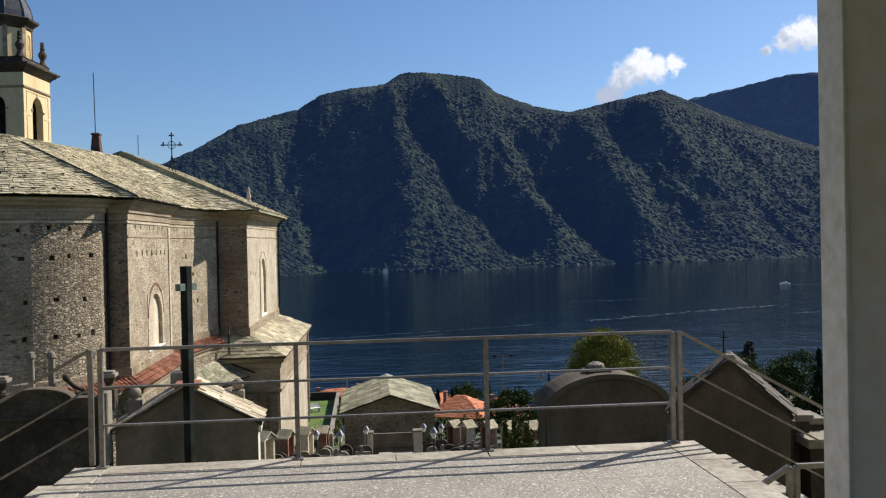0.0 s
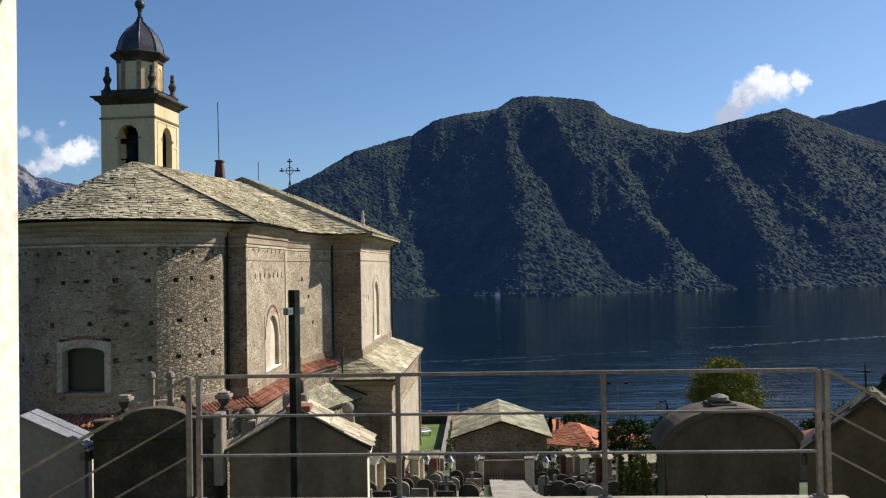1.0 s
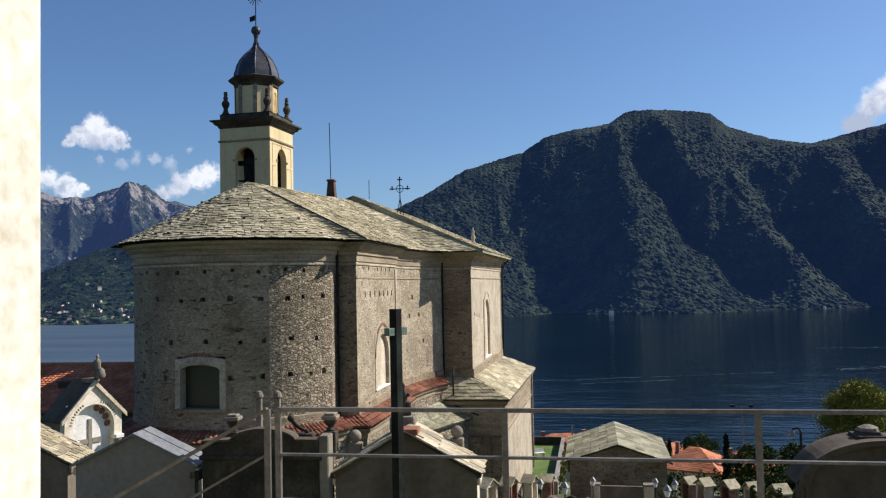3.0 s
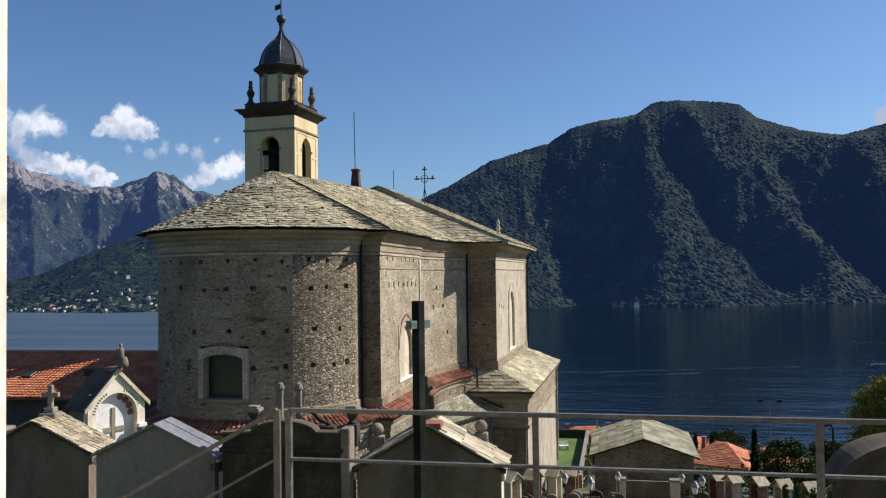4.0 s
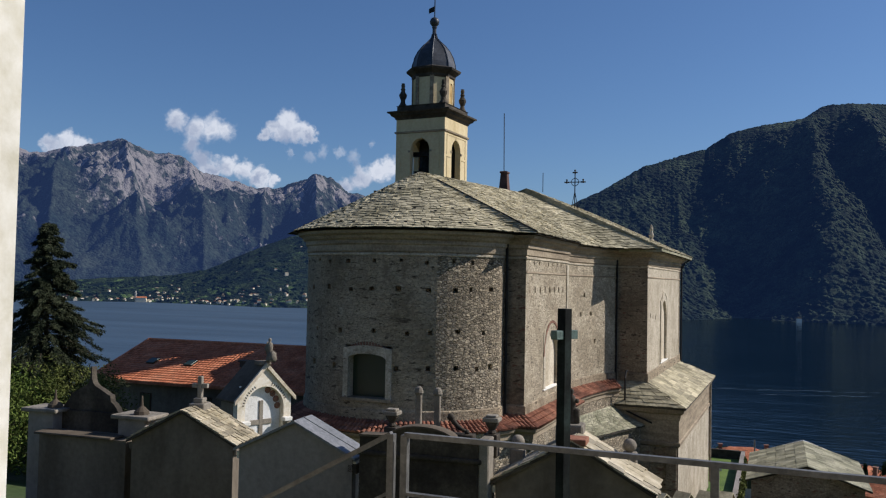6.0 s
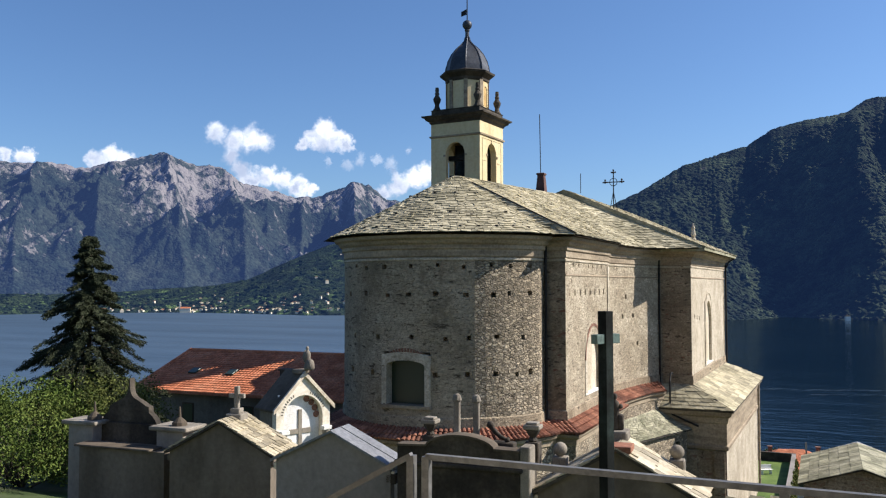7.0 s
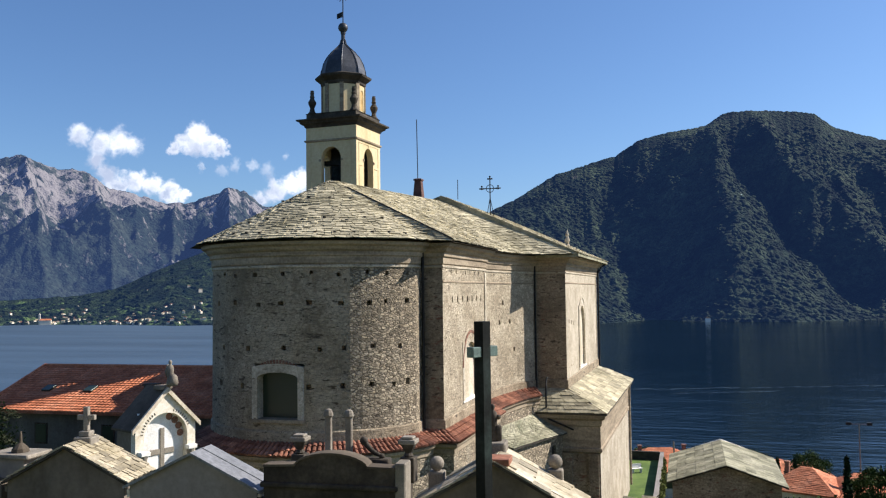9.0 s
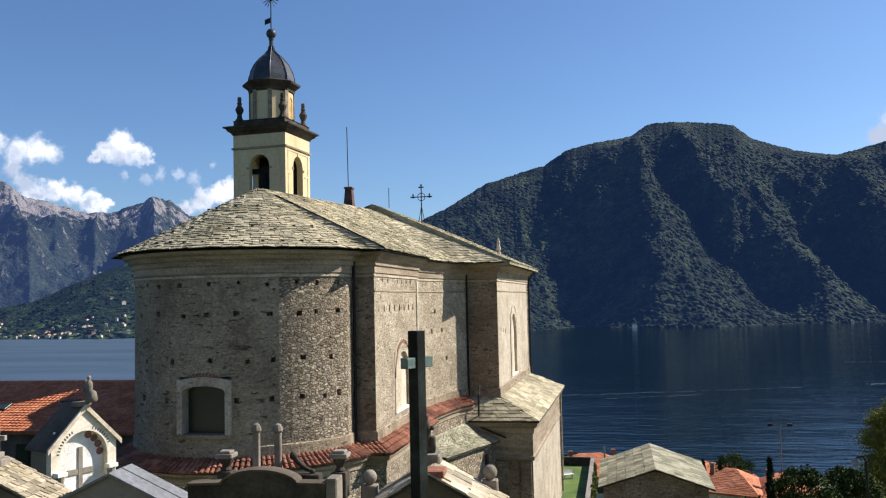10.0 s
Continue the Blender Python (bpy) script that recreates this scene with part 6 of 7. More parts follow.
for k in range(4):
    a = radians(4 + 21 * k)
    part("rosette", Geo().lathe([(0.14, 0), (0.14, 0.03), (0.08, 0.05), (0.1, 0.06), (0.03, 0.07)], 12).moved(Matrix.Translation((0.8 * math.cos(a), 0.3, 5.42 + 0.8 * math.sin(a))) @ Matrix.Rotation(radians(90), 4, "X")), BRICK, NT, "brown carved rosette")
part("pedestal", Geo().box(-0.28, 0.28, 0.0, 0.5, AZ + 0.0, AZ + 0.16, 0.03), STUCCO_GREY, NT)
st2 = tagged(part("statue", figure(Geo(), 0.98).moved(Matrix.Diagonal((0.78, 0.8, 1, 1))).lathe([(0.16, 0.0), (0.2, 0.1), (0.15, 0.36), (0.06, 0.44)], 10, (0.1, -0.12, 0)).rings([[(-0.13, 0.04, 0.3), (0.02, 0.09, 0.35), (0.02, 0.12, 0.35), (-0.13, 0.07, 0.3)], [(-0.2, 0.08, 0.55), (0.02, 0.1, 0.7), (0.02, 0.13, 0.7), (-0.2, 0.11, 0.55)], [(-0.1, 0.1, 0.8), (-0.06, 0.1, 0.82), (-0.06, 0.12, 0.82), (-0.1, 0.12, 0.8)]]), GRANITE, smooth=True), "seated grey stone statue on the chapel gable", "statue")
st2.matrix_basis = pose(-19.6, 32.1, -1.63, 0, 0, 40)

# barrel-vaulted chapel
VT = thing("vaulted_chapel", "grey stuccoed chapel with a barrel vault", "tomb chapel", (7.27, 22.5, -6.0), 2)
hw, sp, ri = 1.8, 2.8, 1.04
arc = [(-hw * math.cos(math.pi * k / 24), sp + ri * math.sin(math.pi * k / 24)) for k in range(25)]
part("end_wall", Geo().slab_y([(-hw + 0.121, 0), (hw - 0.121, 0)] + [(x * 0.99, z - 0.01) for x, z in reversed(arc)], 0.06, 0.3), STUCCO_DIM, VT)
part("end_wall", Geo().slab_y([(-hw + 0.121, 0), (hw - 0.121, 0)] + [(x * 0.93, z - 0.07) for x, z in reversed(arc)], 1.1, 1.3), STUCCO_DIM, VT)
outer = [(x * 1.06, sp + (z - sp) * 1.08) for x, z in arc]
vg = Geo().rings([[(x, y, z) for x, z in line] for y, line in ((0.0, arc), (0.0, outer), (1.35, outer), (1.35, arc), (0.0, arc))], caps=False, closed=False)
part("vault", vg, STUCCO_DIM, VT, "curved vault roof")
moul = Geo().rings([[(x * k, y, sp + (z - sp) * k) for x, z in arc] for y, k in ((-0.06, 0.97), (-0.06, 1.1), (0.12, 1.1), (0.12, 0.97))], caps=False, closed=False)
part("arch_moulding", moul, STUCCO_DIM, VT)
for sgn in (-1, 1):
    part("side_wall", Geo().box(min(sgn * hw, sgn * (hw - 0.119)), max(sgn * hw, sgn * (hw - 0.119)), 0.3, 1.1, 0, sp), STUCCO_DIM, VT)
    part("eaves_coping", Geo().slab_y([(sgn * 1.68, sp + 0.3), (sgn * 2.0, sp + 0.02), (sgn * 2.0, sp + 0.08), (sgn * 1.68, sp + 0.36)], 0.2, 1.3), STUCCO_DIM, VT)
part("crown_block", Geo().box(-0.36, 0.16, 0.5, 1.1, sp + ri - 0.1, sp + ri + 0.2, 0.06).box(-0.46, 0.26, 0.4, 1.2, sp + ri + 0.04, sp + ri + 0.12, 0.03), STONE_DARK, VT, "dark stone crown block")
part("crown_cap", Geo().lathe([(0.26, 0), (0.24, 0.08), (0.1, 0.14), (0.02, 0.16)], 12, (-0.1, 0.8, sp + ri + 0.2)), GRANITE, VT)

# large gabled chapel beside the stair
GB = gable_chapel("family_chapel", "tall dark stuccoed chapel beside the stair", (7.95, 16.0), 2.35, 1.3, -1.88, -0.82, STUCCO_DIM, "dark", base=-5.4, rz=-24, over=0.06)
part("iron_cross", Geo().tube([(-0.1, 0.9, 4.4), (-0.1, 0.9, 5.17)], 0.018, 6).tube([(-0.19, 0.9, 5.02), (-0.01, 0.9, 5.02)], 0.018, 6), IRON, GB)
part("crown_block", Geo().box(-0.12, 0.14, 0.2, 0.46, 4.55, 4.72, 0.05), GRANITE, GB)
for k, (x, y, z, w, h) in enumerate(((9.85, 16.6, -2.1, 0.5, 0.14), (10.25, 16.9, -2.25, 0.6, 0.14), (10.1, 16.0, -2.5, 0.9, 0.2))):
    tb = thing("grave_monument", "low dark grave monument with a grey stone top", "grave", (x, y, -5.2), -6, "grave monuments")
    part("body", Geo().box(-w / 2 + 0.08, w / 2 - 0.08, 0, 0.7, 0, z + 5.2 - h - 0.001), STONE_DARK, tb)
    part("top_slab", Geo().box(-w / 2, w / 2, -0.08, 0.78, z + 5.2 - h, z + 5.2, 0.03), GRANITE, tb)

# tall bronze cross
XC = thing("tall_cross", "tall dark bronze cross with green patina", "cross", (-2.38, 12.6, -4.5), 62)
part("upright", Geo().box(-0.065, 0.065, -0.065, 0.065, 0.35, 6.06, 0.006), BRONZE, XC)
part("crossbar", Geo().box(-0.2, -0.066, -0.05, 0.05, 5.68, 5.79, 0.006).box(0.066, 0.2, -0.05, 0.05, 5.68, 5.79, 0.006), PATINA, XC, "green patinated crossbar")
part("base", Geo().box(-0.4, 0.4, -0.4, 0.4, 0.0, 0.349, 0.03), GRANITE, XC)

# ---- trees and shrubs ----


def sprays(geo, base, tip, n, length, rnd):
    """Needle twigs along a branch: thin blades that fan outwards and hang a little."""
    base, tip = Vector(base), Vector(tip)
    d = (tip - base).normalized()
    side = d.cross(Vector((0, 0, 1))).normalized()
    for _ in range(n):
        f = rnd.random() ** 0.7
        c = base.lerp(tip, f) + Vector((rnd.gauss(0, 0.06), rnd.gauss(0, 0.06), rnd.gauss(0, 0.05)))
        a = (d * rnd.uniform(0.3, 1.0) + side * rnd.uniform(-1, 1) + Vector((0, 0, rnd.uniform(-0.75, 0.2)))).normalized()
        a *= length * rnd.uniform(0.5, 1.3) * (1.15 - 0.5 * f)
        w = a.orthogonal().normalized()
        w.rotate(Matrix.Rotation(rnd.uniform(0, 3.14), 3, a.normalized()))
        w *= length * 0.075
        geo.add((c, c + a * 0.5 + w, c + a, c + a * 0.5 - w), ((0, 1, 2, 3),))


def leaves(geo, centre, radii, n, size, rnd, flat=0.0, slim=0.55):
    """Small leaf blades scattered in a clump, each one turned at random."""
    for _ in range(n):
        while True:
            p = Vector((rnd.uniform(-1, 1), rnd.uniform(-1, 1), rnd.uniform(-1, 1)))
            if p.length <= 1:
                break
        p = p * (0.45 + 0.55 * p.length)
        c = Vector((centre[0] + p.x * radii[0], centre[1] + p.y * radii[1], centre[2] + p.z * radii[2]))
        a = Vector((rnd.gauss(0, 1), rnd.gauss(0, 1), rnd.gauss(0, 1) * (1 - flat))).normalized()
        b = a.orthogonal().normalized()
        b.rotate(Matrix.Rotation(rnd.uniform(0, 6.28), 3, a))
        s = size * rnd.uniform(0.6, 1.4)
        a, b = a * s, b * s * slim
        geo.add((c - a, c + b * 0.9, c + a, c - b), ((0, 1, 2, 3),))


def broad_tree(name, label, at, h, r, mat, seed, clumps=70, per=38, size=0.3, trunk=0.25, low=0.3, group=""):
    rnd = random.Random(seed)
    ob = thing(name, label, "tree", at, rnd.uniform(0, 360), group)
    wood = Geo().tube([(0, 0, -0.5), (0.05 * h * 0.2, 0, h * 0.25), (-0.03 * h * 0.3, 0.02 * h, h * 0.5), (0, 0, h * 0.85)], trunk, 8, trunk * 0.25)
    crown = Geo()
    for k in range(clumps):
        a, u = rnd.uniform(0, 2 * math.pi), rnd.uniform(0, 1) ** 0.8
        z = low * h + (h - low * h) * u
        prof = math.sin(math.pi * min(1, 0.18 + 0.8 * u)) ** 0.6
        rr = r * prof * rnd.uniform(0.45, 1.0)
        c = (rr * math.cos(a), rr * math.sin(a), z)
        q = r * rnd.uniform(0.16, 0.3)
        leaves(crown, c, (q, q, q * 0.8), per, size, rnd)
        if k % 7 == 0:
            z0 = h * rnd.uniform(0.2, 0.5)
            wood.tube([(0, 0, z0), (c[0] * 0.5, c[1] * 0.5, (z0 + z) / 2 + 0.1), (c[0] * 0.9, c[1] * 0.9, z)], trunk * 0.35, 5, trunk * 0.08)
    part("trunk", wood, BARK, ob)
    part("crown", crown, mat, ob)
    return ob


def conifer(name, label, at, h, r, mat, seed, rings=34, size=0.2, per=30, group=""):
    rnd = random.Random(seed)
    ob = thing(name, label, "tree", at, 0, group)
    wood, crown = Geo().tube([(0, 0, -0.5), (0, 0, h * 0.5), (0, 0, h)], r * 0.055, 8, 0.02), Geo()
    for j in range(rings):
        u = (j + 0.5) / rings
        z = h * (0.06 + 0.94 * u)
        reach = r * (1 - u) ** 0.75 * rnd.uniform(0.62, 1.18) + 0.12
        for k in range(max(4, int(9 * (1 - u) + 4))):
            a = rnd.uniform(0, 2 * math.pi)
            l = reach * rnd.uniform(0.65, 1.1)
            droop = l * rnd.uniform(0.12, 0.4)
            tip = (l * math.cos(a), l * math.sin(a), z - droop)
            if u < 0.85:
                wood.tube([(0, 0, z), (tip[0] * 0.6, tip[1] * 0.6, z - droop * 0.3), tip], 0.035, 4, 0.01)
            bend = (tip[0] * 0.6, tip[1] * 0.6, z - droop * 0.3)
            sprays(crown, (tip[0] * 0.15, tip[1] * 0.15, z), bend, int(per * 0.4), size, rnd)
            sprays(crown, bend, tip, int(per * 0.6), size, rnd)
    part("trunk", wood, BARK, ob)
    part("crown", crown, mat, ob)
    return ob


def cypress(name, label, at, h, r, seed, n=1400, group="", mat=None, size=0.16):
    rnd = random.Random(seed)
    ob = thing(name, label, "tree", at, 0, group)
    crown = Geo()
    for k in range(n // 12):
        u, a = rnd.random(), rnd.uniform(0, 6.28)
        rr = r * math.sin(math.pi * (0.12 + 0.88 * u) ** 0.8) ** 0.7 * rnd.uniform(0.4, 0.95) * (1.05 - u * 0.6)
        leaves(crown, (rr * math.cos(a), rr * math.sin(a), 0.2 + u * (h - 0.3)), (r * 0.3, r * 0.3, r * 0.8), 12, size, rnd)
    part("trunk", Geo().tube([(0, 0, -0.4), (0, 0, h * 0.8)], 0.1, 6, 0.03), BARK, ob)
    part("crown", crown, mat or CYPRESS, ob)
    return ob


def shrub(label, at, r, h, mat, seed, clumps=60, per=45, size=0.12, group=""):
    rnd = random.Random(seed)
    ob = thing("shrub", label, "shrub", at, 0, group)
    wood, crown = Geo(), Geo()
    for k in range(clumps):
        a, u = rnd.uniform(0, 6.28), rnd.random() ** 0.7
        rr = r * math.sqrt(max(0, 1 - (u * 0.92) ** 2)) * rnd.uniform(0.5, 1.0)
        c = (rr * math.cos(a), rr * math.sin(a), 0.25 + u * (h - 0.4) * rnd.uniform(0.8, 1.05))
        q = r * rnd.uniform(0.12, 0.24)
        leaves(crown, c, (q, q, q), per, size, rnd, 0.0, 0.36)
        if k % 6 == 0:
            wood.tube([(0, 0, -0.2), (c[0] * 0.4, c[1] * 0.4, c[2] * 0.6), c], 0.05, 4, 0.01)
    part("stem", wood, BARK, ob)
    part("foliage", crown, mat, ob)
    return ob


G = ground_height
conifer("spruce", "tall dark green spruce above the shrubs", (-40.6, 40, G(-40, 40)), 14.4, 5.1, NEEDLE, 3, rings=76, size=0.27, per=400)
shrub("dense olive green shrub beside the chapels", (-33.2, 29.5, -7.2), 4.4, 4.6, LEAF_SHRUB, 5, 190, 110, 0.085)
shrub("browning shrub below the spruce", (-30.6, 32.5, -7.6), 3.2, 5.2, LEAF_OLIVE, 6, 130, 90, 0.08)
shrub("dense olive green shrub beside the chapels", (-36.5, 34, -8.2), 3.6, 4.6, LEAF_OLIVE, 7, 110, 80, 0.09)
broad_tree("plane_tree", "large yellowing broad-leaved tree on the slope", (34.8, 118, G(35, 118)), 12.7, 5.7, LEAF_YELLOW, 11, 360, 180, 0.13, 0.4, 0.12)
rnd = random.Random(77)
for k, (x, y, top, r, mat) in enumerate(((14.7, 80, -13.4, 3.0, LEAF), (19.2, 84, -14.0, 2.6, LEAF), (38.5, 82, -11.0, 3.6, LEAF_OLIVE), (41.5, 78, -11.5, 3.0, LEAF), (43.5, 70, -10.2, 2.6, LEAF_OLIVE), (27.5, 66, -10.4, 2.4, LEAF),
                                          (29.5, 60, -10.4, 1.9, LEAF), (25.0, 72, -12.2, 2.2, LEAF_OLIVE), (8.0, 130, -21.5, 3.5, LEAF), (24, 100, -17.5, 3.0, LEAF_OLIVE), (33, 74, -11.6, 2.6, LEAF_OLIVE), (40, 64, -9.6, 2.4, LEAF),
                                          (46, 60, -9.0, 2.4, LEAF_OLIVE), (50, 74, -10.5, 3.0, LEAF), (18, 150, -25, 4, LEAF), (45, 140, -22, 5, LEAF), (-8, 160, -27, 4, LEAF), (60, 110, -15, 5, LEAF))):
    g0 = G(x, y)
    broad_tree("tree", "dark green broad-leaved tree on the slope", (x, y, g0), top - g0, r, mat, 100 + k, 80, 110, 0.125, 0.16, 0.1, "slope trees")
conifer("fir_tree", "slender dark fir among the slope trees", (43.5, 90, G(43, 90)), -10.3 - G(43, 90), 2.3, NEEDLE, 21, rings=26, size=0.55, per=40)
conifer("cedar_tree", "dark cedar beside the red roofs", (7.8, 108, G(8, 108)), -17.3 - G(8, 108), 2.8, NEEDLE, 22, rings=18, size=0.6, per=40)
for k, (x, y, top, r) in enumerate(((40.5, 70, -8.6, 0.8), (9.8, 112, -18.6, 0.6), (10.9, 113, -19.2, 0.6), (12.0, 114, -19.0, 0.6), (13.0, 113, -19.6, 0.6), (11.2, 74, -11.2, 0.5), (47, 66, -9.6, 0.7))):
    cypress("cypress", "narrow dark cypress on the slope", (x, y, G(x, y)), top - G(x, y), r, 60 + k, group="cypresses")
for k in range(9):
    x, y = 5.2 + 0.42 * (k % 5) + rnd.uniform(-0.1, 0.1), 27.4 + 0.8 * (k // 5)
    cypress("young_cypress", "young green cypress in the cemetery", (x, y, G(x, y)), rnd.uniform(1.6, 2.5), 0.26, 80 + k, 1100, "young cypresses", LEAF_OLIVE, 0.06)

# ---- house with the red roof ----
HS = thing("house", "long house with a red tiled roof behind the church", "house", (-47, 50.6, -12.75), 2)
part("wall", Geo().box(0.4, 21, 0.0, 0.4, 0, 7.2), STUCCO_GREY, HS)
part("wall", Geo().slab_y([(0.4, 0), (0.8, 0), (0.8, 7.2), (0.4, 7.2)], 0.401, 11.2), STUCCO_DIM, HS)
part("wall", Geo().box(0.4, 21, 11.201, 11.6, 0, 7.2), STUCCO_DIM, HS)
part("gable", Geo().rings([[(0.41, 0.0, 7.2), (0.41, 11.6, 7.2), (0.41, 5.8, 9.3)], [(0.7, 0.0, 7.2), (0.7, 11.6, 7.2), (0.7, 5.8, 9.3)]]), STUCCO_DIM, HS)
EH, RH = 6.95, 9.35
for a, b, y0, y1 in (("front", 1, -0.7, 5.8), ("back", -1, 12.3, 5.8)):
    part("roof_slope", Geo().rings([[(0, y0, EH), (21.5, y0, EH), (21.5, y1, RH), (0, y1, RH)], [(0, y0, EH - 0.15), (21.5, y0, EH - 0.15), (21.5, y1, RH - 0.15), (0, y1, RH - 0.15)]]), TILE_FAR, HS)
rows = []
rt = random.Random(9)
nrow = 20
for j in range(nrow):
    f0, f1 = j / nrow, (j + 1.12) / nrow
    for k in range(71):
        x = 0.02 + k * 0.303
        l1, l2 = rt.uniform(0.05, 0.085), rt.uniform(0.0, 0.02)
        y0, y1, z0, z1 = -0.7 + 6.5 * f0, -0.7 + 6.5 * min(1, f1), EH + 2.4 * f0, EH + 2.4 * min(1, f1)
        rows.append(Geo().add([(x, y0, z0 + l1), (x + 0.15, y0, z0 + l1 + 0.05), (x + 0.295, y0, z0 + l1), (x, y1, z1 + l2), (x + 0.15, y1, z1 + l2 + 0.05), (x + 0.295, y1, z1 + l2), (x, y0, z0), (x + 0.295, y0, z0)],
                              ((0, 1, 4, 3), (1, 2, 5, 4), (0, 6, 7, 2, 1))))
lay("tile", rows, TILE_FAR, HS, 0, "roof_tiles")
part("ridge_tiles", Geo().tube([(0, 5.8, RH + 0.05), (21.5, 5.8, RH + 0.05)], 0.14, 8), TILE_FAR, HS)
part("verge", Geo().tube([(0.02, -0.7, EH + 0.08), (0.02, 5.8, RH + 0.08)], 0.11, 6), TILE_FAR, HS)
part("chimney", Geo().box(11.0, 11.8, 2.2, 2.8, 7.6, 8.45).box(10.9, 11.9, 2.1, 2.9, 8.451, 8.56), STUCCO_DIM, HS)
for x in (4.6, 9.8, 14.4):
    wd = part("window", Geo().box(x - 0.5, x + 0.5, -0.04, 0.06, 4.7, 6.1), TIMBER, HS)
    part("pane", Geo().box(x - 0.4, x + 0.4, -0.06, -0.041, 4.8, 6.0), GLASS, wd)
for x, f in ((3.0, 0.45), (6.4, 0.45)):
    part("skylight", Geo().box(x, x + 0.7, -0.4, 0.4, 0.0, 0.12, 0.02).moved(Matrix.Translation((0, -0.7 + 6.5 * f, EH + 2.4 * f + 0.08)) @ Matrix.Rotation(math.atan2(2.4, 6.5), 4, "X")), GLASS, HS, "dark roof window")

# ---- cemetery hall, lawn and lower houses ----
HL = thing("mortuary_hall", "stone hall with a broad slab roof", "building", (2.0, 62.0, -14.6))
EW, AP = 3.6, 4.85
part("wall", Geo().slab_y([(-3.45, 0), (3.4, 0), (3.4, EW), (0, AP - 0.12), (-3.45, EW)], 0.4, 0.9), PIER, HL, "dark mossy stone wall")
part("wall", Geo().box(-3.45, -2.95, 0.901, 9.0, 0, EW - 0.05), STONE_DARK, HL)
part("wall", Geo().box(2.9, 3.4, 0.901, 9.0, 0, EW - 0.05), STONE_DARK, HL)
part("wall", Geo().slab_y([(-3.45, 0), (3.4, 0), (3.4, EW), (0, AP - 0.12), (-3.45, EW)], 9.001, 9.4), STONE_DARK, HL)
for sgn in (-1, 1):
    e = (sgn * 3.78, EW - 0.1)
    part("roof_deck", Geo().slab_y([e, (0, AP - 0.1), (0, AP), (e[0], e[1] + 0.1)], -0.1, 9.6), STONE_DARK, HL)
    low, high = [(e[0], -0.15, e[1] + 0.1), (e[0], 9.6, e[1] + 0.1)], [(0, -0.15, AP), (0, 9.6, AP)]
    if sgn < 0:
        low, high = low[::-1], high[::-1]
    lay("slab", courses(low, high, 0.62, 0.62, 0.03, 200 + sgn, rag=0.05, lift=0.02, overlap=1.15), SLATE_MOSS, HL, 200)
part("rear_parapet", Geo().tube([(x, 9.62, AP + 0.02 - 0.36 * abs(x)) for x in (-2.6, -2.1, -1.6, -1.0, -0.5, 0, 0.5, 1.0, 1.6, 2.1, 2.6)], 0.07, 6), STUCCO_WHITE, HL)
LW = tagged(new("lawn"), "mown green lawn held by a concrete wall", "lawn", kind="structure")
part("turf", Geo().box(-14.0, -3.45, 80, 99.9, -24, -17.1), GRASS, LW)
part("kerb_wall", Geo().box(-3.449, -3.05, 78, 100, -24, -16.2), CEMENT, LW)
part("kerb_wall", Geo().box(-14.0, -3.05, 100.001, 100.4, -24, -16.2), STONE_DARK, LW)
bn = thing("garden_bench", "small white bench on the lawn", "bench", (-5.6, 93, -17.1), 30)
part("seat", Geo().box(-0.6, 0.6, -0.2, 0.2, 0.42, 0.48, 0.01), STUCCO_WHITE, bn)
for x in (-0.45, 0.45):
    part("leg", Geo().box(x - 0.05, x + 0.05, -0.18, 0.18, 0, 0.419), STUCCO_WHITE, bn)
part("backrest", Geo().box(-0.6, 0.6, 0.2, 0.25, 0.5, 0.9, 0.01), STUCCO_WHITE, bn)
hedge = Geo()
rh = random.Random(12)
for k in range(60):
    leaves(hedge, (5.9 + rh.uniform(0, 6), 66 + rh.uniform(-0.3, 0.3), -14.2 + rh.uniform(0, 1.6)), (0.5, 0.4, 0.4), 24, 0.13, rh)
tagged(part("hedge", hedge, LEAF), "clipped green hedge beside the hall", "hedge", kind="stuff")
iv = Geo()
for k in range(70):
    y = 79 + rh.random() * 20
    leaves(iv, (-2.9, y, -19 + rh.random() * 2.7), (0.2, 0.6, 0.5), 16, 0.16, rh)
tagged(part("ivy", iv, LEAF_OLIVE), "ivy on the lawn's concrete wall", "ivy", kind="stuff")


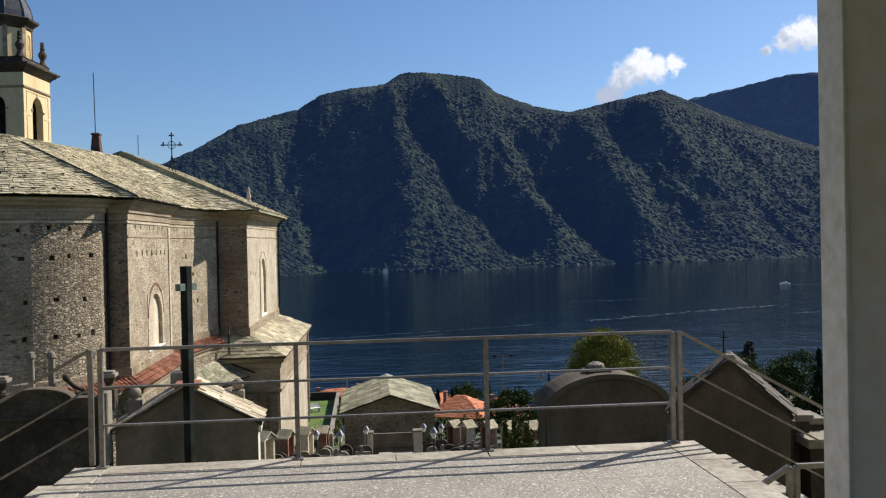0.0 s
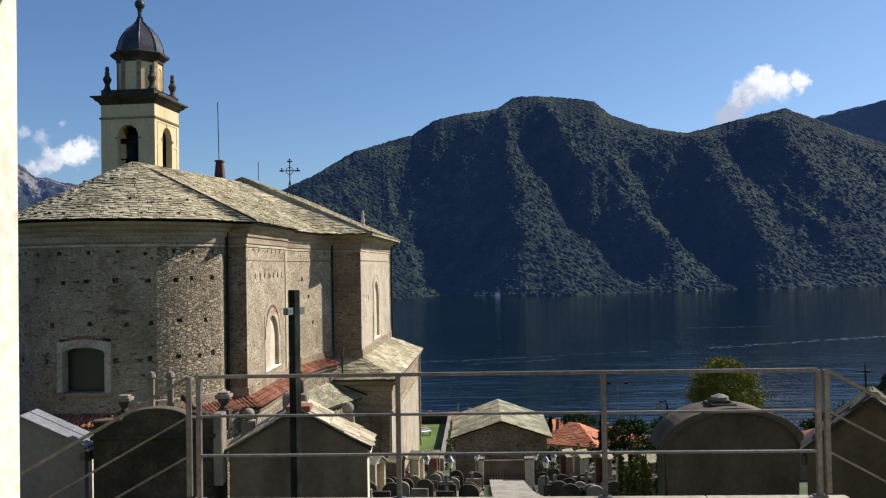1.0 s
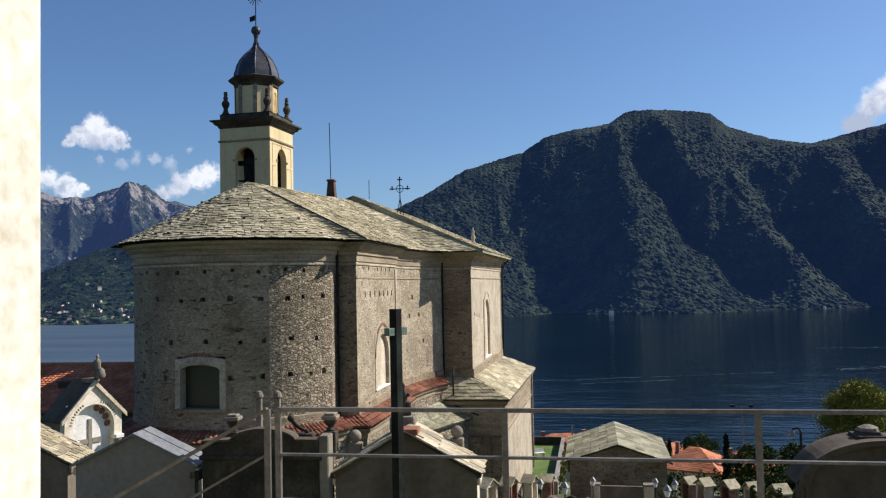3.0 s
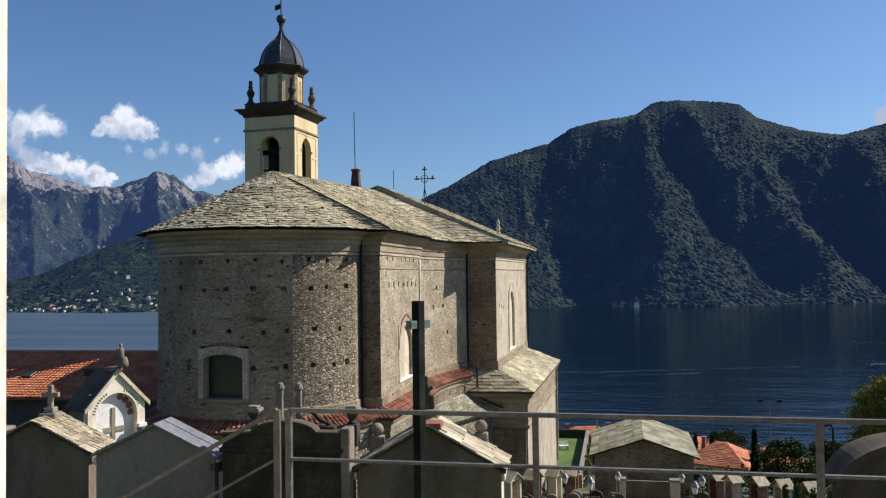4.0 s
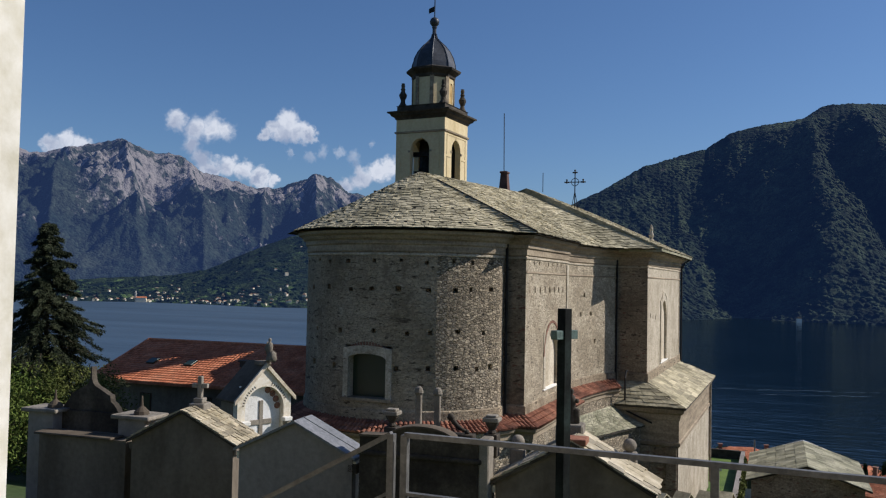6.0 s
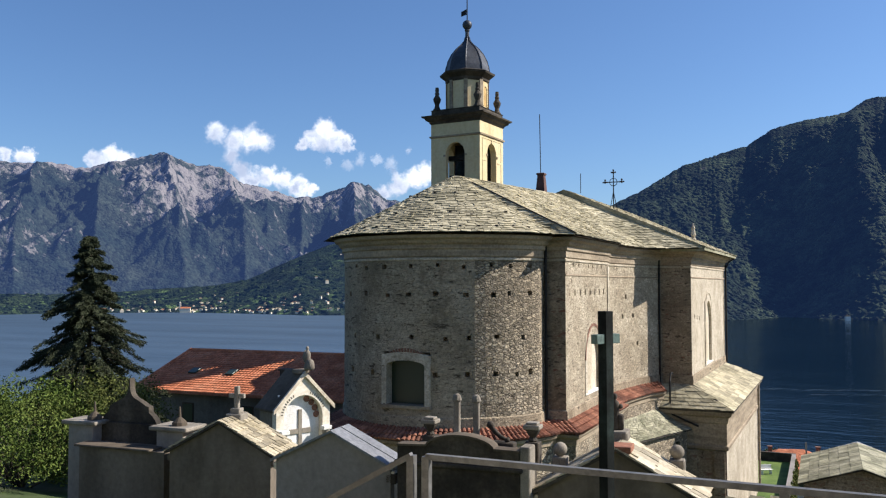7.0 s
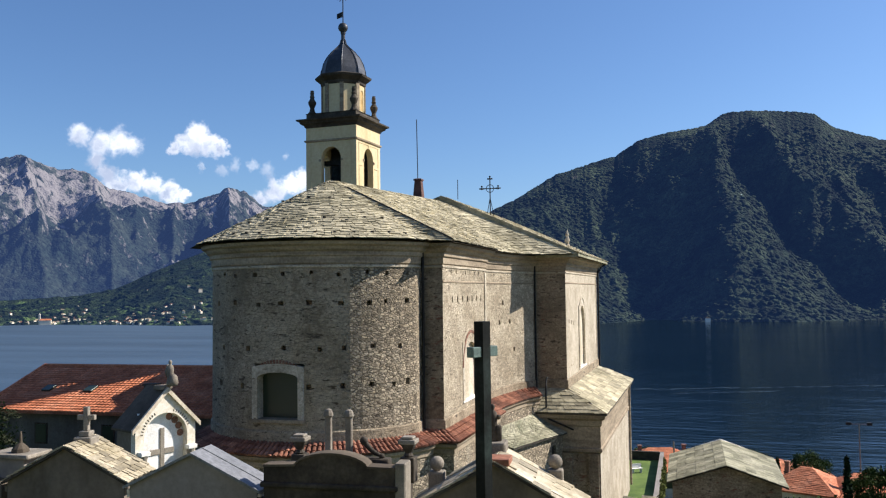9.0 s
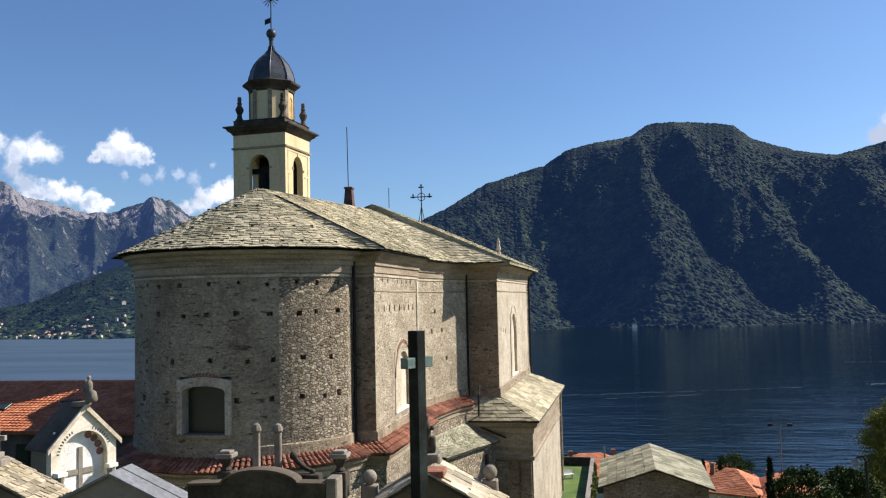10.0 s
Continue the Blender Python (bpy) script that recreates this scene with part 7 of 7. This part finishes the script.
def cottage(at, w, d, h, rise, rz, wall_mat=STUCCO_PALE, chimneys=2, label="pale house with a hipped orange tiled roof"):
    ob = thing("cottage", label, "house", at, rz, "lower houses")
    part("wall", Geo().box(-w / 2, w / 2, -d / 2, d / 2, -4, h), wall_mat, ob)
    o = 0.4
    a, b, c, e = (-w / 2 - o, -d / 2 - o, h), (w / 2 + o, -d / 2 - o, h), (w / 2 + o, d / 2 + o, h), (-w / 2 - o, d / 2 + o, h)
    r0, r1 = (-w / 2 + d / 2.2, 0, h + rise), (w / 2 - d / 2.2, 0, h + rise)
    rf = part("roof", Geo().add([a, b, c, e, r0, r1, *[(p[0], p[1], h - 0.15) for p in (a, b, c, e)]], [(0, 1, 5, 4), (1, 2, 5), (2, 3, 4, 5), (3, 0, 4), (0, 1, 7, 6), (1, 2, 8, 7), (2, 3, 9, 8), (3, 0, 6, 9), (6, 7, 8, 9)]), TILE_FAR, ob)
    lay("tile", courses([a, b], [r0, r1], 0.35, 0.5, 0.03, int(w * 10), lift=0.03), TILE_FAR, ob, 0, "roof_tiles")
    lay("tile", courses([b, c], [r1, r1], 0.35, 0.5, 0.03, int(w * 11), lift=0.03), TILE_FAR, ob, 0, "roof_tiles")
    for k in range(chimneys):
        x = -w / 4 + k * w / 2
        part("chimney", Geo().box(x - 0.2, x + 0.2, -d / 6, -d / 6 + 0.4, h + 0.2, h + rise + 0.5).box(x - 0.28, x + 0.28, -d / 6 - 0.08, -d / 6 + 0.48, h + rise + 0.501, h + rise + 0.6), BRICK, rf)
    for k in range(3):
        x = -w / 3 + k * w / 3
        wd = part("window", Geo().box(x - 0.45, x + 0.45, -d / 2 - 0.03, -d / 2 + 0.05, h - 2.0, h - 0.7), GLASS, ob)
    return ob


cottage((-4.0, 112, -22.3), 11, 9, 2.4, 2.0, 18)
cottage((12.0, 104, -22.6), 7, 6.5, 2.6, 2.1, -22, chimneys=1)
cottage((17.5, 104, -23.5), 8, 7, 3.0, 2.2, 15, STUCCO_WHITE, 1)
cottage((26.0, 60.5, -13.6), 6, 5, 2.2, 1.4, 0, STUCCO_GREY, 0, "low house with an orange tiled roof among trees")
cottage((15, 170, -36), 9, 8, 4, 2.2, 40, STUCCO_WHITE, 1)
cottage((22, 190, -40), 9, 8, 4, 2.2, 10, STUCCO_WHITE, 1)
for x, y, h, two in ((18.5, 110, 9.6, True), (-1.5, 74, 6.2, False)):
    lp = thing("lamp_mast", "tall slim metal lamp mast", "street lamp", (x, y, G(x, y)), 0, "lamp masts")
    part("mast", Geo().tube([(0, 0, 0), (0, 0, h)], 0.09, 8, 0.06), STEEL, lp)
    if two:
        part("arm", Geo().tube([(-1.1, 0, h), (1.1, 0, h)], 0.04, 6), STEEL, lp)
        for sx2 in (-1, 1):
            part("floodlight", Geo().box(sx2 * 1.1 - 0.28, sx2 * 1.1 + 0.28, -0.2, 0.15, h - 0.12, h + 0.2, 0.04), IRON, lp)
gl = thing("globe_lamp", "street lamp with a grey hanging globe", "street lamp", (10.2, 45, G(10, 45)))
part("mast", Geo().tube([(0.3, 0, 0), (0.3, 0, 4.9), (0.2, 0, 5.1), (-0.1, 0, 5.05)], 0.06, 8), IRON, gl)
part("globe", Geo().ball((-0.15, 0, 4.82), 0.18, 12), ZINC, gl, smooth=True)

# ---- graves ----


def headstone(kind, seed):
    rnd = random.Random(seed)
    if kind == "round":
        ob = thing("headstone", "rounded dark headstone in the cemetery", "headstone", group="headstones")
        w, h = rnd.uniform(0.34, 0.42), rnd.uniform(0.55, 0.75)
        part("slab", Geo().slab_y([(-w, 0.15), (w, 0.15)] + [(w * math.cos(math.pi * k / 10), h + w * 0.9 * math.sin(math.pi * k / 10)) for k in range(11)], -0.07, 0.07), GRANITE if seed % 2 else STONE_DARK, ob)
        part("plinth", Geo().box(-w - 0.1, w + 0.1, -0.16, 0.16, -0.3, 0.149, 0.02), GRANITE, ob)
        part("kerb", Geo().box(-w - 0.08, w + 0.08, -1.7, -0.161, -0.3, 0.08, 0.02), STONE_DARK, ob)
    elif kind == "cross":
        ob = thing("grave_cross", "grey stone grave cross", "grave", group="grave crosses")
        part("cross", Geo().box(-0.07, 0.07, -0.06, 0.06, 0.35, 1.35, 0.01).box(-0.32, -0.071, -0.055, 0.055, 0.92, 1.06, 0.01).box(0.071, 0.32, -0.055, 0.055, 0.92, 1.06, 0.01), GRANITE, ob)
        part("plinth", Geo().box(-0.3, 0.3, -0.25, 0.25, -0.3, 0.349, 0.03), GRANITE, ob)
    elif kind == "slab":
        ob = thing("headstone", "upright grey headstone with a flower pot", "headstone", group="headstones")
        part("slab", Geo().box(-0.36, 0.36, -0.08, 0.08, 0.1, 0.85, 0.02), GRANITE if seed % 2 else STONE_DARK, ob)
        part("kerb", Geo().box(-0.45, 0.45, -1.7, 0.2, -0.3, 0.099, 0.02), GRANITE, ob)
        part("pot", Geo().lathe([(0.09, 0.1), (0.13, 0.3), (0.13, 0.33)], 8, (0.15, -0.4, 0)), BRICK, ob)
        fl = Geo()
        leaves(fl, (0.15, -0.4, 0.45), (0.16, 0.16, 0.14), 40, 0.05, rnd)
        part("flowers", fl, FLOWER, ob)
    else:
        ob = thing("aedicule", "small roofed stone grave shrine", "grave", group="grave shrines")
        part("back", Geo().box(-0.4, 0.4, 0.2, 0.32, 0.4, 1.95), CEMENT, ob)
        for x in (-0.36, 0.36):
            part("pillar", Geo().box(x - 0.08, x + 0.08, -0.3, 0.199, 0.4, 1.95, 0.02), CREAM if seed % 2 else BRICK, ob)
        part("base", Geo().box(-0.5, 0.5, -0.42, 0.42, -0.4, 0.399, 0.03), GRANITE, ob)
        part("gable", Geo().slab_y([(-0.44, 1.951), (0.44, 1.951), (0, 2.28)], -0.28, -0.2), CREAM if seed % 2 else STUCCO_GREY, ob)
        for sgn in (-1, 1):
            part("roof_slab", Geo().slab_y([(sgn * 0.56, 1.9), (0, 2.3), (0, 2.37), (sgn * 0.56, 1.97)], -0.4, 0.4), SLATE if seed % 3 else ZINC, ob)
    return ob


FLOWER = material("mixed flowers", ((0.4, 0.06, 0.08), (0.5, 0.3, 0.08), (0.6, 0.55, 0.5)), 9.0, spread=0.4)
kinds = [headstone(k, s) for k, s in (("round", 1), ("round", 2), ("slab", 3), ("slab", 4), ("cross", 5), ("shrine", 7), ("shrine", 8))]
rg, used = random.Random(15), set()


def place(i, x, y, rz):
    m = pose(x, y, G(x, y) + 0.02, 0, 0, rz)
    if i in used:
        copy_thing(kinds[i], m)
    else:
        used.add(i)
        kinds[i].matrix_basis = m


for j in range(12):
    y = 33.5 + 1.95 * j
    for x in [-4.6 + 1.15 * k for k in range(5)] + [3.9 + 1.15 * k for k in range(5)]:
        if rg.random() < 0.6 and not (y > 52 and -0.6 < x < 4.6):
            place(rg.choice((0, 0, 1, 1, 2, 3, 4)), x + rg.uniform(-0.15, 0.15), y + rg.uniform(-0.2, 0.2), rg.uniform(-8, 8) + (180 if rg.random() < 0.3 else 0))
for k, (x, y, rz) in enumerate(((-4.7, 40.5, 60), (-4.2, 46, 70), (-3.4, 50, 70), (-2.6, 54, 80), (6.6, 51.5, -60), (7.6, 49, -60), (8.4, 46.5, -70), (9.2, 44, -70), (9.9, 41.5, -70), (6.0, 54, -60), (10.8, 38.5, -80), (11.2, 36, -80))):
    place(5 + (k % 2), x, y, rz)


def lantern(x, y):
    ob = thing("grave_lantern", "white cemetery lantern on an iron post", "lantern", (x, y, G(x, y)), 0, "cemetery lanterns")
    part("post", Geo().tube([(0, 0, 0), (0, 0, 1.7)], 0.035, 6), IRON, ob)
    part("glass", Geo().rings([[(r * math.cos(radians(60 * k)), r * math.sin(radians(60 * k)), z) for k in range(6)] for r, z in ((0.09, 1.7), (0.17, 2.0))]), STUCCO_WHITE, ob)
    part("hood", Geo().rings([[(r * math.cos(radians(60 * k)), r * math.sin(radians(60 * k)), z) for k in range(6)] for r, z in ((0.22, 2.001), (0.12, 2.15), (0.03, 2.25))]), ZINC, ob)


for x, y in ((-1.0, 39.5), (3.6, 40.5), (0.2, 54.2), (4.0, 54.2), (-2.6, 47), (4.8, 50)):
    lantern(x, y)
pth = tagged(new("pavement"), "pale gravel path with steps between the graves", "path", kind="structure")
for k in range(11):
    y = 36 + 1.7 * k
    part("step", Geo().box(1.0, 3.2, y, y + 1.69, G(2, y + 1.7) - 0.5, G(2, y) + 0.06, 0.01), KERB, pth)
gt = thing("cemetery_gate", "low iron gate between pale stone piers", "gate", (2.0, 55.2, G(2, 55.2)))
for x in (-1.65, 1.65):
    pr = part("pier", Geo().box(x - 0.28, x + 0.28, -0.28, 0.28, -0.5, 1.75, 0.02), CREAM, gt)
    part("pier_cap", Geo().box(x - 0.34, x + 0.34, -0.34, 0.34, 1.751, 1.87, 0.03), GRANITE, pr)
part("screen_wall", Geo().box(-1.37, 1.37, 1.6, 1.8, -1.0, 1.3), STUCCO_GREY, gt)
for k in range(15):
    x = -1.3 + 2.6 * k / 14
    part("gate_bar", Geo().tube([(x, 0, 0.05), (x, 0, 0.85 + 0.15 * math.sin(math.pi * k / 14))], 0.016, 5), IRON, gt)
for z in (0.12, 0.7):
    part("gate_rail", Geo().tube([(-1.36, 0, z), (1.36, 0, z)], 0.02, 5), IRON, gt)
for k, (x, y, s) in enumerate(((-5.6, 36.5, 0.7), (4.6, 35, 0.6), (-0.4, 52, 0.6), (4.4, 57, 0.8), (8.5, 34, 0.8), (-3.2, 44, 0.5))):
    shrub("small green shrub among the graves", (x, y, G(x, y)), s, s * 1.5, LEAF, 300 + k, 18, 30, 0.09, "cemetery shrubs")

# ---- far shore ----


def hill_z(b, r):
    rs, rc = steps(b, ((-85, 2500), (-41.9, 2500), (-34, 2160), (-20, 2100), (-6, 2100))), steps(b, ((-85, 3100), (-40, 3100), (-6, 2900)))
    top = 1.9 + math.tan(radians(steps(b, HILL_RIDGE))) * rc
    return LAKE - 3 + (top - LAKE + 3) * max(0.001, (r - rs) / (rc - rs)) ** 1.1


rv = random.Random(40)
far_house = thing("lakeside_house", "small pale lakeside house across the water", "house", group="village houses")
part("wall", Geo().box(-7, 7, -5, 5, -8, 7), STUCCO_PALE, far_house)
roof_shape = Geo().rings([[(-7.6, -5.6, 7), (7.6, -5.6, 7), (7.6, 5.6, 7), (-7.6, 5.6, 7)], [(-4, -0.1, 10.5), (4, -0.1, 10.5), (4, 0.1, 10.5), (-4, 0.1, 10.5)]])
part("roof", roof_shape, CORNICE, far_house)
red_house = thing("lakeside_house", "small pale lakeside house with a red roof", "house", group="village houses")
part("wall", Geo().box(-7, 7, -5, 5, -8, 7), STUCCO_PALE, red_house)
part("roof", roof_shape, TILE, red_house)
spots = [(b, off) for b, off in ((-47.5, 8), (-46.8, 14), (-43.6, 10), (-43.1, 14), (-42.7, 8), (-42.3, 10), (-41.9, 6), (-41.5, 12), (-41.0, 20), (-39.8, 26), (-39.2, 20), (-38.6, 8), (-38.4, 16), (-37.9, 30), (-37.1, 60), (-36.6, 70), (-36.2, 76), (-36.0, 64), (-35.7, 90), (-35.2, 12), (-34.8, 40), (-34.3, 110), (-33.5, 30), (-32.4, 60), (-40.3, 45), (-39.0, 60), (-37.6, 12), (-45.6, 12), (-36.8, 10))]
for k in range(170):
    b = rv.choice((rv.uniform(-50, -30), rv.gauss(-41, 3.0), rv.gauss(-36, 2.0)))
    spots.append((max(-50, min(-29, b)), abs(rv.gauss(0, 1)) * (24 if b < -41 else 60) + 5))
for k, (b, off) in enumerate(spots):
    r = steps(b, ((-85, 2500), (-41.9, 2500), (-34, 2160), (-6, 2100))) + 12 + off * rv.uniform(1.5, 5.0)
    m = pose(r * math.sin(radians(b)), r * math.cos(radians(b)), max(LAKE + 2, hill_z(b, r) + 3), 0, 0, rv.uniform(-60, 60) - b) @ Matrix.Scale(1.0, 4)
    if k == 0:
        far_house.matrix_basis = m
    elif k == 1:
        red_house.matrix_basis = m
    else:
        copy_thing(red_house if k % 5 in (1, 3) else far_house, m).scale = (rv.uniform(0.3, 0.75), rv.uniform(0.3, 0.6), rv.uniform(0.3, 0.6))
cmp = thing("village_church", "pale village church with a slim tower across the lake", "church", (2505 * math.sin(radians(-41.7)), 2505 * math.cos(radians(-41.7)), LAKE + 2), 35)
part("nave", Geo().box(-14, 14, -7, 7, -5, 10), STUCCO_PALE, cmp)
part("roof", Geo().rings([[(-14.5, -7.5, 10), (14.5, -7.5, 10), (14.5, 7.5, 10), (-14.5, 7.5, 10)], [(-14, -0.1, 14), (14, -0.1, 14), (14, 0.1, 14), (-14, 0.1, 14)]]), TILE_FAR, cmp)
part("tower", Geo().box(-17, -12.5, -2.5, 2, -5, 25).rings([[(-17.2, -2.7, 25), (-12.3, -2.7, 25), (-12.3, 2.2, 25), (-17.2, 2.2, 25)], [(-14.8, -0.3, 30), (-14.7, -0.3, 30), (-14.7, -0.2, 30), (-14.8, -0.2, 30)]]), STUCCO_PALE, cmp)
bh = thing("boathouse", "small white boathouse on the far shore", "boathouse", (46, 1985, LAKE), 10)
part("wall", Geo().box(-5, 5, -5, 5, -2, 9), STUCCO_WHITE, bh)
part("roof", Geo().rings([[(-5.5, -5.5, 9), (5.5, -5.5, 9), (5.5, 5.5, 9), (-5.5, 5.5, 9)], [(-0.1, -3, 13), (0.1, -3, 13), (0.1, 3, 13), (-0.1, 3, 13)]]), STUCCO_GREY, bh)
for b, r in ((14.5, 2225), (15.4, 2250), (19.8, 2400), (22.4, 2480), (24.0, 2560), (25.5, 2620), (26.7, 2670), (27.6, 2710)):
    copy_thing(far_house, pose(r * math.sin(radians(b)), r * math.cos(radians(b)), LAKE + 3, 0, 0, rv.uniform(-30, 30))).scale = (0.34,) * 3
fy = thing("ferry", "small white passenger ferry on the lake", "ferry", (617, 1178, LAKE), 15)
part("hull", Geo().rings([[(-15, -2.2, 0), (12, -2.2, 0), (17, 0, 0), (12, 2.2, 0), (-15, 2.2, 0)], [(-15.5, -2.6, 2.2), (12.5, -2.6, 2.2), (19, 0, 2.6), (12.5, 2.6, 2.2), (-15.5, 2.6, 2.2)]]), STUCCO_WHITE, fy)
fy.scale = (0.6, 0.6, 0.6)
part("cabin", Geo().box(-11, 8, -2, 2, 2.3, 4.6, 0.1).box(2, 7, -1.6, 1.6, 4.601, 6.4, 0.1), STUCCO_WHITE, fy)
